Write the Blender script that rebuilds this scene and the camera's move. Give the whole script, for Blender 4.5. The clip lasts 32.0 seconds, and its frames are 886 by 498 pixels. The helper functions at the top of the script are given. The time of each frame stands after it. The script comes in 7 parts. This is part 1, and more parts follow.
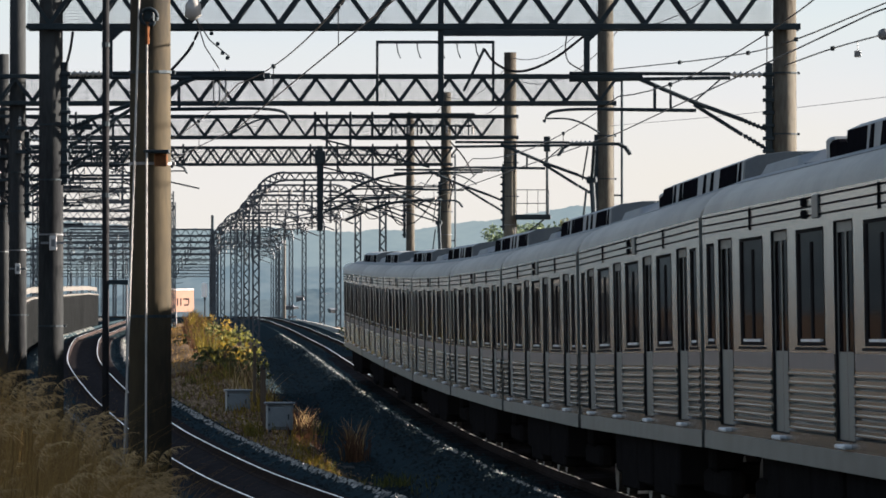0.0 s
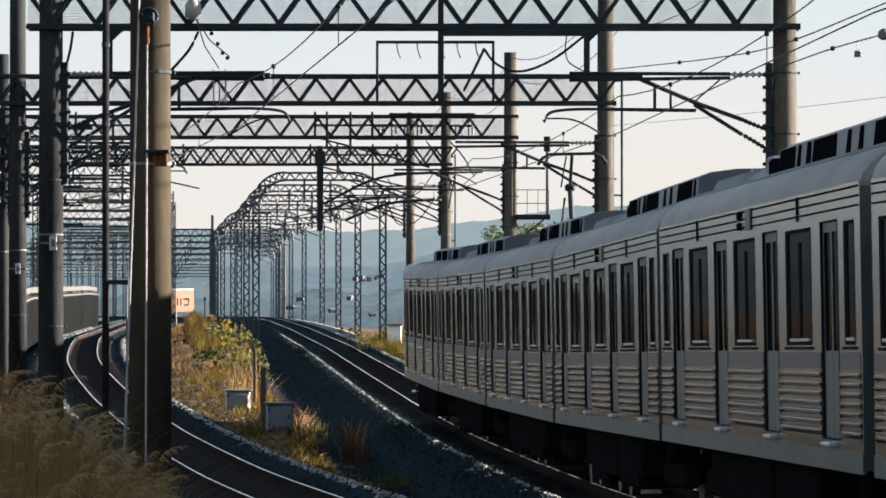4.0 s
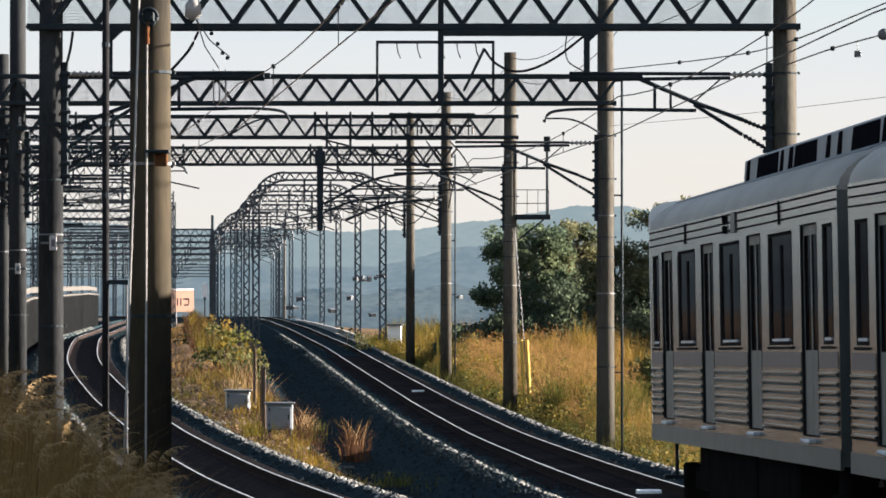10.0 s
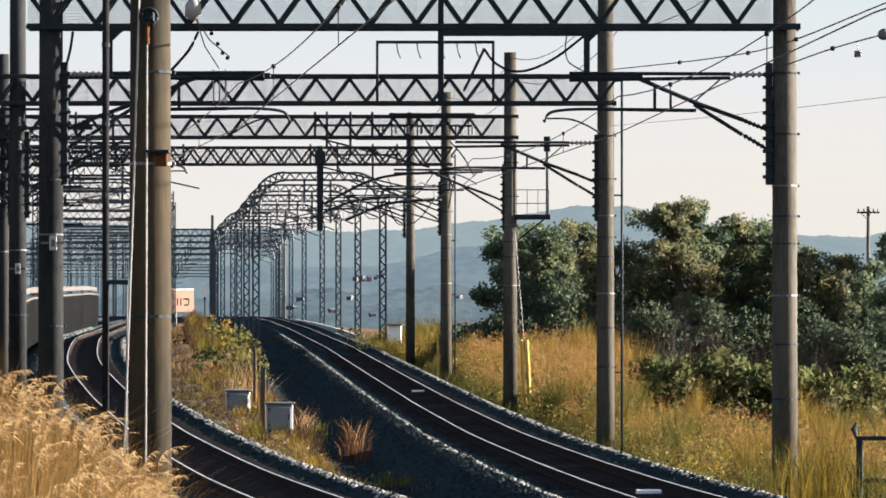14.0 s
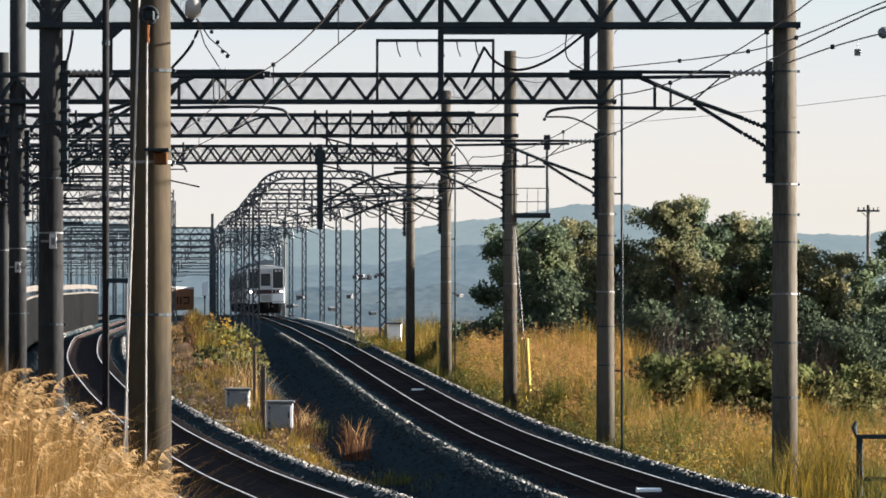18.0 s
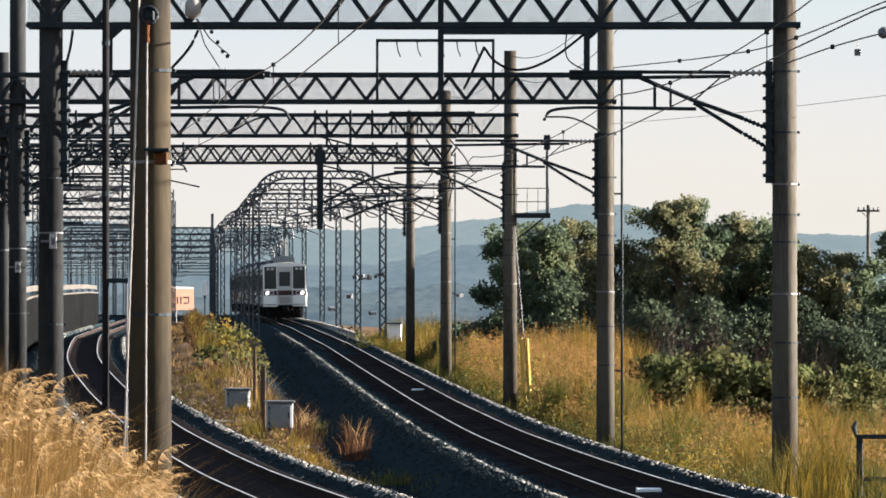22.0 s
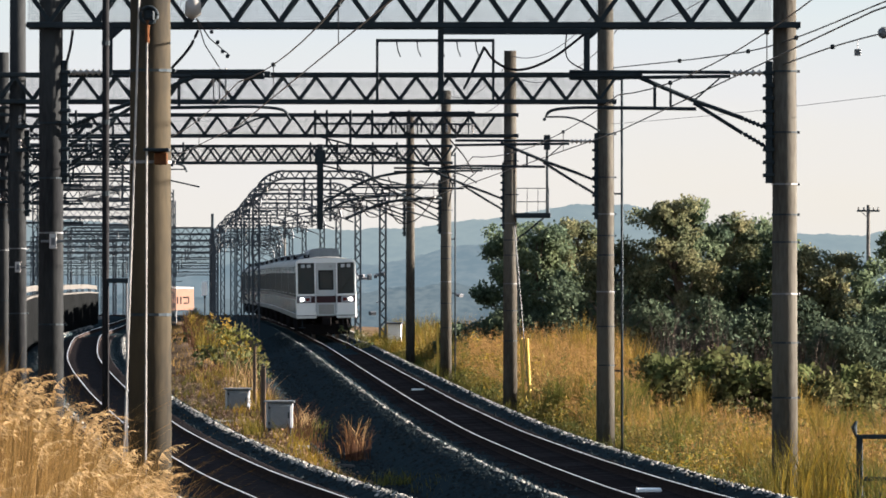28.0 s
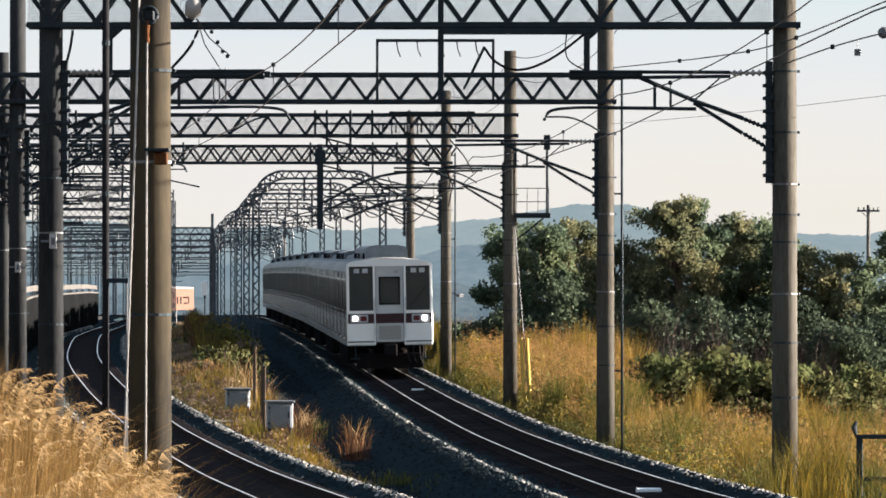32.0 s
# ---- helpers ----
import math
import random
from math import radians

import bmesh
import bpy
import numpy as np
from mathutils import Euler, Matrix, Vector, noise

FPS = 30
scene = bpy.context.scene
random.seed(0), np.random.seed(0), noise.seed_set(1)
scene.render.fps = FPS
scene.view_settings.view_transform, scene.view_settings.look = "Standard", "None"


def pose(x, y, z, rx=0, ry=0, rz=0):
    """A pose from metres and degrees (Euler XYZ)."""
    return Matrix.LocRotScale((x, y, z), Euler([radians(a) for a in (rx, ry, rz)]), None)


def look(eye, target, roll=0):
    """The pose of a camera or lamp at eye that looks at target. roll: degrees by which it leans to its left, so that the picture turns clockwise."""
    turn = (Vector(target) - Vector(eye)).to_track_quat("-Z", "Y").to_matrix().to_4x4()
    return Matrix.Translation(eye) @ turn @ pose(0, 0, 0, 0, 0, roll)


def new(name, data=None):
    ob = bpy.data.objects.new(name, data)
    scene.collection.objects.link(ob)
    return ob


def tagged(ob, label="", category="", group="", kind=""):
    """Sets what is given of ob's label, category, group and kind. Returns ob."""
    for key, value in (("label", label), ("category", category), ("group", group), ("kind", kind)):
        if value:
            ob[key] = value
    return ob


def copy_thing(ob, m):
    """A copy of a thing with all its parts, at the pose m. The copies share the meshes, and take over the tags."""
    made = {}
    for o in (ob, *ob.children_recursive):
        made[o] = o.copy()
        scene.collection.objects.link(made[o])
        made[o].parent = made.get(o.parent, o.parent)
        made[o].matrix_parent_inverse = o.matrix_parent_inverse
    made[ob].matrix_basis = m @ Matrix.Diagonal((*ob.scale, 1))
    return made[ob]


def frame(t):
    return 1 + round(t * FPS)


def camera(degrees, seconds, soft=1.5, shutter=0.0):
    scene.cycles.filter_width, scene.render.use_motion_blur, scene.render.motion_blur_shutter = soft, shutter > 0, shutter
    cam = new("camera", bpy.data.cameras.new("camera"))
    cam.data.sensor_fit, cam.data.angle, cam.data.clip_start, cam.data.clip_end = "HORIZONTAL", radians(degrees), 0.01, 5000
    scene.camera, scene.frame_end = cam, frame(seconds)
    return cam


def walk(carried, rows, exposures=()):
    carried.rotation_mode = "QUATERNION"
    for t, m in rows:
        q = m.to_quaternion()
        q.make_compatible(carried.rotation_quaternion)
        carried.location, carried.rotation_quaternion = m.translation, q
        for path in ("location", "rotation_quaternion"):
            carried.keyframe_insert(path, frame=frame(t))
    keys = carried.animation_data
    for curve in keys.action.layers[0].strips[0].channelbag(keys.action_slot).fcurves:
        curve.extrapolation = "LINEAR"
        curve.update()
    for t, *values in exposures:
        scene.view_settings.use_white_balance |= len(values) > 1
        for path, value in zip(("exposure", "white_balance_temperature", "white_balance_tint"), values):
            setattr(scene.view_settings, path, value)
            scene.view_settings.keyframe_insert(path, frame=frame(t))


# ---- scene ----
# One long lens, held still beside a double line: x to the right, y along the line, z up.
cam = camera(8.31, 32.0, 1.7)
walk(cam, [(0.0, pose(0, 0, 2.4, 90.632, 0, 0)), (14.5, pose(0, 0, 2.4, 90.632, 0, 0)),
           (16.5, pose(0, 0, 2.4, 90.617, 0, 0)), (32.0, pose(0, 0, 2.4, 90.617, 0, 0))],
     exposures=[(0.0, 2.85, 6200, 17), (32.0, 2.85, 6200, 17)])

# ---- light ----
SUN_TURN, SUN_HEIGHT = 80.0, 13.5      # degrees: clockwise from the line of sight, above the horizon
world = bpy.data.worlds.new("sky")
scene.world = world
world.use_nodes = True
wn = world.node_tree
sky = wn.nodes.new("ShaderNodeTexSky")
sky.sky_type, sky.sun_disc = "NISHITA", False
sky.sun_elevation, sky.sun_rotation = radians(SUN_HEIGHT), radians(SUN_TURN)
sky.air_density, sky.dust_density, sky.ozone_density = 1.0, 1.0, 1.0
# thin high cloud in soft drifts, thicker towards the horizon all round
wc = wn.nodes.new("ShaderNodeTexCoord")
wm = wn.nodes.new("ShaderNodeMapping")
wm.inputs["Scale"].default_value = (7, 7, 30)
drift = wn.nodes.new("ShaderNodeTexNoise")
drift.inputs["Scale"].default_value, drift.inputs["Detail"].default_value = 1.6, 6
split = wn.nodes.new("ShaderNodeSeparateXYZ")
high = wn.nodes.new("ShaderNodeMapRange")
high.inputs["From Min"].default_value, high.inputs["From Max"].default_value = 0.0, 0.6
high.inputs["To Min"].default_value, high.inputs["To Max"].default_value = 1.0, 0.35
soft = wn.nodes.new("ShaderNodeMapRange")
soft.inputs["From Min"].default_value, soft.inputs["From Max"].default_value = 0.35, 0.65
soft.inputs["To Min"].default_value, soft.inputs["To Max"].default_value = 0.84, 1.0
cover = wn.nodes.new("ShaderNodeMath")
cover.operation = "MULTIPLY"
veil = wn.nodes.new("ShaderNodeMix")
veil.data_type = "RGBA"
tone = wn.nodes.new("ShaderNodeValToRGB")      # cream haze low down, cool white above
tone.color_ramp.elements[0].position, tone.color_ramp.elements[0].color = 0.0, (0.338, 0.327, 0.278, 1)
tone.color_ramp.elements[1].position, tone.color_ramp.elements[1].color = 1.0, (0.22, 0.27, 0.32, 1)
for at, colour in ((0.022, (0.332, 0.326, 0.292, 1)), (0.036, (0.312, 0.318, 0.306, 1)), (0.052, (0.268, 0.306, 0.310, 1)), (0.3, (0.26, 0.31, 0.32, 1))):
    tone.color_ramp.elements.new(at).color = colour
thin = wn.nodes.new("ShaderNodeVectorMath")      # the clear sky behind the veil
thin.operation = "SCALE"
thin.inputs["Scale"].default_value = 0.73
glow = wn.nodes.new("ShaderNodeVectorMath")
glow.operation = "SCALE"
glow.inputs["Scale"].default_value = 7.3
wn.links.new(wc.outputs["Generated"], wm.inputs[0])
wn.links.new(wm.outputs[0], drift.inputs["Vector"])
wn.links.new(wc.outputs["Generated"], split.inputs[0])
wn.links.new(split.outputs["Z"], high.inputs["Value"])
wn.links.new(split.outputs["Z"], tone.inputs[0])
wn.links.new(tone.outputs[0], glow.inputs[0])
wn.links.new(glow.outputs[0], veil.inputs["B"])
wn.links.new(drift.outputs["Fac"], soft.inputs["Value"])
wn.links.new(high.outputs[0], cover.inputs[0])
wn.links.new(soft.outputs[0], cover.inputs[1])
wn.links.new(cover.outputs[0], veil.inputs["Factor"])
wn.links.new(sky.outputs[0], thin.inputs[0])
wn.links.new(thin.outputs[0], veil.inputs["A"])
wn.links.new(veil.outputs["Result"], wn.nodes["Background"].inputs[0])
wn.nodes["Background"].inputs[1].default_value = 0.05
sun = new("sun", bpy.data.lights.new("sun", "SUN"))
sun.data.energy, sun.data.angle, sun.data.color = 5.0, radians(0.6), (1.0, 0.89, 0.73)
_a, _e = radians(SUN_TURN), radians(SUN_HEIGHT)
sun.matrix_world = look((60 * math.sin(_a) * math.cos(_e), 60 * math.cos(_a) * math.cos(_e), 60 * math.sin(_e)), (0, 0, 0))


# ---- materials ----
def material(name, colour, rough=0.7, metal=0.0, second=None, scale=4.0, bump=0.0, fine=40.0, island=0.0, per_object=0.0,
             emit=0.0, through_light=0.0, streak=1.0, spec=None):
    """Colour mottled with a second one at two scales; island and per_object vary the brightness piece by piece."""
    m = bpy.data.materials.new(name)
    m.use_nodes = True
    t = m.node_tree
    bs = t.nodes["Principled BSDF"]
    L = t.links.new
    bs.inputs["Roughness"].default_value, bs.inputs["Metallic"].default_value = rough, metal
    bs.inputs["Specular IOR Level"].default_value = spec if spec is not None else (0.0 if rough > 0.73 else 0.45)
    second = second or tuple(c * 0.72 for c in colour)
    tc, mp = t.nodes.new("ShaderNodeTexCoord"), t.nodes.new("ShaderNodeMapping")
    mp.inputs["Scale"].default_value = (1, 1, 1 / streak)
    L(tc.outputs["Object"], mp.inputs[0])
    big, small = t.nodes.new("ShaderNodeTexNoise"), t.nodes.new("ShaderNodeTexNoise")
    for n, s in ((big, scale), (small, fine)):
        L(mp.outputs[0], n.inputs["Vector"])
        n.inputs["Scale"].default_value, n.inputs["Detail"].default_value = s, 5
    add = t.nodes.new("ShaderNodeMath")
    add.operation = "MULTIPLY_ADD"
    L(small.outputs["Fac"], add.inputs[0])
    add.inputs[1].default_value = 0.5
    L(big.outputs["Fac"], add.inputs[2])
    ramp = t.nodes.new("ShaderNodeMapRange")
    ramp.inputs["From Min"].default_value, ramp.inputs["From Max"].default_value = 0.58, 0.92
    L(add.outputs[0], ramp.inputs["Value"])
    mix = t.nodes.new("ShaderNodeMix")
    mix.data_type = "RGBA"
    mix.inputs["A"].default_value, mix.inputs["B"].default_value = (*colour, 1), (*second, 1)
    L(ramp.outputs[0], mix.inputs["Factor"])
    last = mix.outputs["Result"]
    for amount, node, out in ((island, "ShaderNodeNewGeometry", "Random Per Island"), (per_object, "ShaderNodeObjectInfo", "Random")):
        if amount:
            src = t.nodes.new(node)
            rg = t.nodes.new("ShaderNodeMapRange")
            rg.inputs["To Min"].default_value, rg.inputs["To Max"].default_value = 1 - amount, 1 + amount
            L(src.outputs[out], rg.inputs["Value"])
            hs = t.nodes.new("ShaderNodeHueSaturation")
            L(rg.outputs[0], hs.inputs["Value"])
            L(last, hs.inputs["Color"])
            last = hs.outputs[0]
    L(last, bs.inputs["Base Color"])
    if bump:
        b = t.nodes.new("ShaderNodeBump")
        b.inputs["Strength"].default_value, b.inputs["Distance"].default_value = bump, 0.02
        L(add.outputs[0], b.inputs["Height"])
        L(b.outputs[0], bs.inputs["Normal"])
    if emit:
        bs.inputs["Emission Color"].default_value = (*colour, 1)
        bs.inputs["Emission Strength"].default_value = emit
    if through_light:
        tr, ad = t.nodes.new("ShaderNodeBsdfTranslucent"), t.nodes.new("ShaderNodeMixShader")
        L(last, tr.inputs["Color"])
        ad.inputs[0].default_value = through_light
        L(bs.outputs[0], ad.inputs[1])
        L(tr.outputs[0], ad.inputs[2])
        L(ad.outputs[0], t.nodes["Material Output"].inputs["Surface"])
    return m


def glass_material(name, colour, clear=0.75):
    m = bpy.data.materials.new(name)
    m.use_nodes = True
    bs = m.node_tree.nodes["Principled BSDF"]
    bs.inputs["Base Color"].default_value = (*colour, 1)
    bs.inputs["Roughness"].default_value = 0.06
    bs.inputs["IOR"].default_value = 1.014
    bs.inputs["Transmission Weight"].default_value = clear
    return m


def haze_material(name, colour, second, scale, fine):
    """Haze painted as emission on a black base, mottled like woods and fields."""
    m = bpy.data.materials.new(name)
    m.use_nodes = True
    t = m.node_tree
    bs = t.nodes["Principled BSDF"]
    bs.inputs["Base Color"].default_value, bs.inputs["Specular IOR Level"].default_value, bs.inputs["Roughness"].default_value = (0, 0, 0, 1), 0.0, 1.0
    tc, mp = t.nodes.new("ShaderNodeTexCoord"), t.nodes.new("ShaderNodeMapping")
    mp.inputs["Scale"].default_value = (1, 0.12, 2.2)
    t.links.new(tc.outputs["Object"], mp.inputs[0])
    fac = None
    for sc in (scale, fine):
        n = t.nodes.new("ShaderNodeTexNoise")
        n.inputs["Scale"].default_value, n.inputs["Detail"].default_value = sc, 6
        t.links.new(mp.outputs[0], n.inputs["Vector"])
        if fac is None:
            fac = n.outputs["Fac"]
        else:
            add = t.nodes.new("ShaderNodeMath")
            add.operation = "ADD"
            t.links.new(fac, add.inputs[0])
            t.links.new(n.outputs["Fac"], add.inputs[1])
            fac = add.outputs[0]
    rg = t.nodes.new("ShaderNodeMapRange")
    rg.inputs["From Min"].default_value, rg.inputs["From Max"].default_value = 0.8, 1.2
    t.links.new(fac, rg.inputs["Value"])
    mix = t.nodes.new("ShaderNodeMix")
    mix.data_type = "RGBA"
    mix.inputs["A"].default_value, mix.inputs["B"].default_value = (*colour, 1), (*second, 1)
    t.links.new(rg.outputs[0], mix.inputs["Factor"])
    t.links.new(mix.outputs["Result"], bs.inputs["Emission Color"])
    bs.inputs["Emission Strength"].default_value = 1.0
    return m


SOIL = material("soil", (0.160, 0.112, 0.074), 0.95, second=(0.053, 0.038, 0.024), scale=0.25, fine=3, bump=0.6)
BALLAST = material("ballast", (0.021, 0.033, 0.037), 0.95, second=(0.014, 0.022, 0.026), scale=3, fine=18, bump=1.0)
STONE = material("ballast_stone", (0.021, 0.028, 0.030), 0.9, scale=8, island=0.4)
# sun caught along the ballast crests is put into these brighter stones
RIM_STONE = material("pale_sun_toned_stone", (0.2510, 0.2430, 0.2200), 0.9, scale=8, island=0.5)
RAIL = material("rail_steel", (0.034, 0.027, 0.025), 0.8, metal=0.0, scale=3, spec=0.0)
RAIL_TOP = material("rail_running_surface", (0.92, 0.92, 0.90), 0.30, metal=1.0, second=(0.8, 0.79, 0.77), scale=2)
SLEEPER = material("sleeper_concrete", (0.026, 0.023, 0.023), 0.9, scale=6, per_object=0.3, bump=0.4)
CONCRETE = material("pole_concrete", (0.0851, 0.0809, 0.0685), 0.8, second=(0.0362, 0.0313, 0.0252), scale=1.3, fine=22, bump=0.25, streak=5.0)
# darker tones for the left-hand gantry masts
DARK_CONCRETE = material("darker_mast_concrete", (0.034, 0.036, 0.036), 0.85, second=(0.015, 0.016, 0.017), scale=1.2, fine=22, bump=0.25, streak=5.0)
RUSTY_CONCRETE = material("rust_stained_concrete", (0.050, 0.042, 0.029), 0.85, second=(0.027, 0.025, 0.021), scale=1.4, fine=20, bump=0.25, streak=4.0)
RUST = material("orange_rust_sleeve", (0.11, 0.048, 0.022), 0.85, second=(0.06, 0.032, 0.02), scale=8)
OLD_CONCRETE = material("weathered_concrete", (0.103, 0.100, 0.093), 0.9, second=(0.065, 0.061, 0.055), scale=0.8, fine=14, bump=0.3, streak=3.0)
PALE_CONCRETE = material("pale_concrete", (0.36, 0.35, 0.32), 0.9, second=(0.26, 0.25, 0.23), scale=0.8, fine=14, bump=0.3, streak=3.0)
STEEL = material("painted_dark_steel", (0.022, 0.031, 0.036), 0.6, metal=0.1, second=(0.014, 0.020, 0.024), scale=2.5, fine=30, bump=0.1, spec=0.08)
GALV = material("galvanised_steel", (0.11, 0.115, 0.12), 0.5, metal=0.3, second=(0.07, 0.075, 0.08), scale=3, fine=30)
WIRE = material("bronze_wire", (0.05, 0.045, 0.04), 0.5, metal=0.5, scale=2)
INSULATOR = material("glazed_insulator", (0.30, 0.29, 0.27), 0.25, scale=6)
RUBBER = material("black_rubber", (0.02, 0.02, 0.021), 0.75, scale=6)
STAINLESS = material("brushed_stainless", (0.1062, 0.1275, 0.1275), 0.22, metal=0.95, second=(0.0748, 0.0901, 0.0909), scale=1.2, fine=60, bump=0.03, streak=5.0)
STAINLESS_DULL = material("dull_stainless", (0.075, 0.090, 0.090), 0.5, metal=0.6, second=(0.052, 0.063, 0.063), scale=1.5, fine=50)
ROOF = material("roof_grey", (0.2622, 0.2546, 0.2313), 0.6, second=(0.2001, 0.1970, 0.1812), scale=0.9, fine=12, spec=0.3)
AIRCON = material("aircon_grey", (0.2125, 0.2250, 0.2280), 0.65, second=(0.1500, 0.1625, 0.1680), scale=2, fine=20)
ROOF_COVER = material("roof_cover_blue_grey", (0.0784, 0.0978, 0.1100), 0.6, second=(0.0560, 0.0690, 0.0825), scale=1.2, fine=15)
GRILLE = material("grille_black", (0.008, 0.008, 0.01), 0.85, scale=5)
MAROON = material("maroon_band", (0.060, 0.034, 0.036), 0.75, second=(0.045, 0.027, 0.028), scale=2)
SIDE_BAND = material("brown_grey_side_band", (0.085, 0.066, 0.066), 0.5, second=(0.065, 0.052, 0.052), scale=2, spec=0.35)
UNDER = material("underframe_soot", (0.012, 0.011, 0.011), 0.8, scale=3, bump=0.2)
WHEEL = material("wheel_steel", (0.09, 0.075, 0.065), 0.55, metal=0.6, scale=4)
FRONT = material("front_light_grey", (0.68, 0.69, 0.655), 0.4, second=(0.74, 0.75, 0.72), scale=1.2, fine=15)
DOOR_GREY = material("end_door_grey", (0.46, 0.475, 0.46), 0.45, second=(0.38, 0.395, 0.385), scale=1.2, fine=15)
FRAME_WHITE = material("white_window_frame", (0.80, 0.81, 0.78), 0.4, second=(0.7, 0.71, 0.69), scale=2)
SCREEN = material("windscreen_glass", (0.020, 0.030, 0.032), 0.12, second=(0.030, 0.034, 0.034), scale=0.8, spec=0.5)
SEAT = material("dark_upholstery", (0.05, 0.035, 0.035), 0.9, scale=4)
GLASS = glass_material("tinted_glass", (0.010, 0.008, 0.009), 0.04)
WINDOW_FRAME = material("window_frame_grey", (0.035, 0.033, 0.033), 0.8, scale=3)
LAMP_GLASS = material("headlamp_glow", (1.0, 0.93, 0.80), 0.3, second=(1.0, 0.93, 0.8), emit=1.8)
CATCH = material("window_catch_metal", (0.5, 0.52, 0.54), 0.5, metal=0.3, scale=4)
RED_LENS = material("red_lens", (0.12, 0.015, 0.015), 0.25, scale=5)
SIGN_ORANGE = material("orange_panel", (0.160, 0.065, 0.024), 0.5, second=(0.137, 0.055, 0.021), scale=2)
SIGN_WHITE = material("white_panel", (0.395, 0.388, 0.372), 0.5, scale=2)
CABINET = material("cabinet_grey_paint", (0.13, 0.15, 0.16), 0.5, second=(0.09, 0.105, 0.115), scale=2.5, fine=18)
YELLOW = material("yellow_guard", (0.494, 0.319, 0.038), 0.5, scale=3)
# the retaining wall's shade is put into this near-black colour
BROWN_WALL = material("shade_toned_wall", (0.0080, 0.0088, 0.0092), 0.85, second=(0.0046, 0.0050, 0.0050), scale=0.7, fine=9, bump=0.3)
BARK = material("bark", (0.10, 0.075, 0.055), 0.95, second=(0.06, 0.045, 0.035), scale=3, fine=20, bump=0.8, streak=4.0)
LEAF = material("tree_leaf", (0.1161, 0.1404, 0.0716), 0.7, second=(0.0658, 0.0963, 0.0628), scale=0.9, island=0.45, through_light=0.4, spec=0.05)
LEAF_WARM = material("autumn_tree_leaf", (0.1650, 0.1485, 0.0726), 0.7, second=(0.0748, 0.0935, 0.0528), scale=0.9, island=0.45, through_light=0.4, spec=0.05)
SHRUB = material("shrub_leaf", (0.0595, 0.0752, 0.0292), 0.75, second=(0.0794, 0.0690, 0.0317), scale=0.8, island=0.5, through_light=0.35, spec=0.0)
# tree shade over the undergrowth is put into this darker leaf colour
SHADED_LEAF = material("shade_toned_undergrowth_leaf", (0.0648, 0.0841, 0.0510), 0.8, second=(0.0405, 0.0580, 0.0408), scale=0.5, island=0.25, through_light=0.25, spec=0.0)
GOLD = material("golden_grass", (0.186, 0.118, 0.015), 0.8, second=(0.065, 0.067, 0.014), scale=0.35, island=0.6, through_light=0.4, spec=0.2)
GREEN_GRASS = material("green_grass", (0.057, 0.072, 0.017), 0.8, second=(0.106, 0.080, 0.018), scale=0.5, island=0.5, through_light=0.4, spec=0.2)
PAMPAS = material("pampas_straw", (0.251, 0.156, 0.053), 0.85, second=(0.144, 0.084, 0.026), scale=1.5, island=0.45, through_light=0.4, spec=0.2)
PLUME = material("pampas_plume", (0.395, 0.281, 0.141), 0.9, second=(0.281, 0.182, 0.084), scale=2, island=0.3, through_light=0.5, spec=0.2)
SEED = material("tan_seed_head", (0.274, 0.160, 0.057), 0.9, second=(0.198, 0.110, 0.038), scale=2, island=0.35, through_light=0.5, spec=0.2)
CLOD = material("tan_clod", (0.26, 0.18, 0.12), 0.95, second=(0.15, 0.105, 0.075), scale=5, island=0.5)
RUST_WEED = material("dry_rust_weed", (0.095, 0.044, 0.023), 0.9, second=(0.061, 0.034, 0.019), scale=2, island=0.5, through_light=0.3, spec=0.2)
# haze is set into each range as its own glow, dimmer the nearer it lies
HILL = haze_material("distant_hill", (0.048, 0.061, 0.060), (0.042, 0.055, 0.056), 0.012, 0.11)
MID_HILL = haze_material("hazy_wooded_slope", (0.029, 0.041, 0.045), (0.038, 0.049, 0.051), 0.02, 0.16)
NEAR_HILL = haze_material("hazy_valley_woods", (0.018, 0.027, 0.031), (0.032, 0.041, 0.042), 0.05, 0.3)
# paler and bluer than STEEL: distance haze is put into the portals' colour
PORTAL_STEEL = material("haze_tinted_slate_steel", (0.036, 0.046, 0.056), 0.6, metal=0.1, second=(0.024, 0.031, 0.038), scale=2.5)
# low bluish house tones carry the distance haze in their colour
TOWN_WALL = material("far_house_wall", (0.0915, 0.0938, 0.0968), 0.8, per_object=0.3, scale=0.3)
TOWN_ROOF = material("far_house_roof", (0.068, 0.076, 0.087), 0.7, per_object=0.4, scale=0.3)


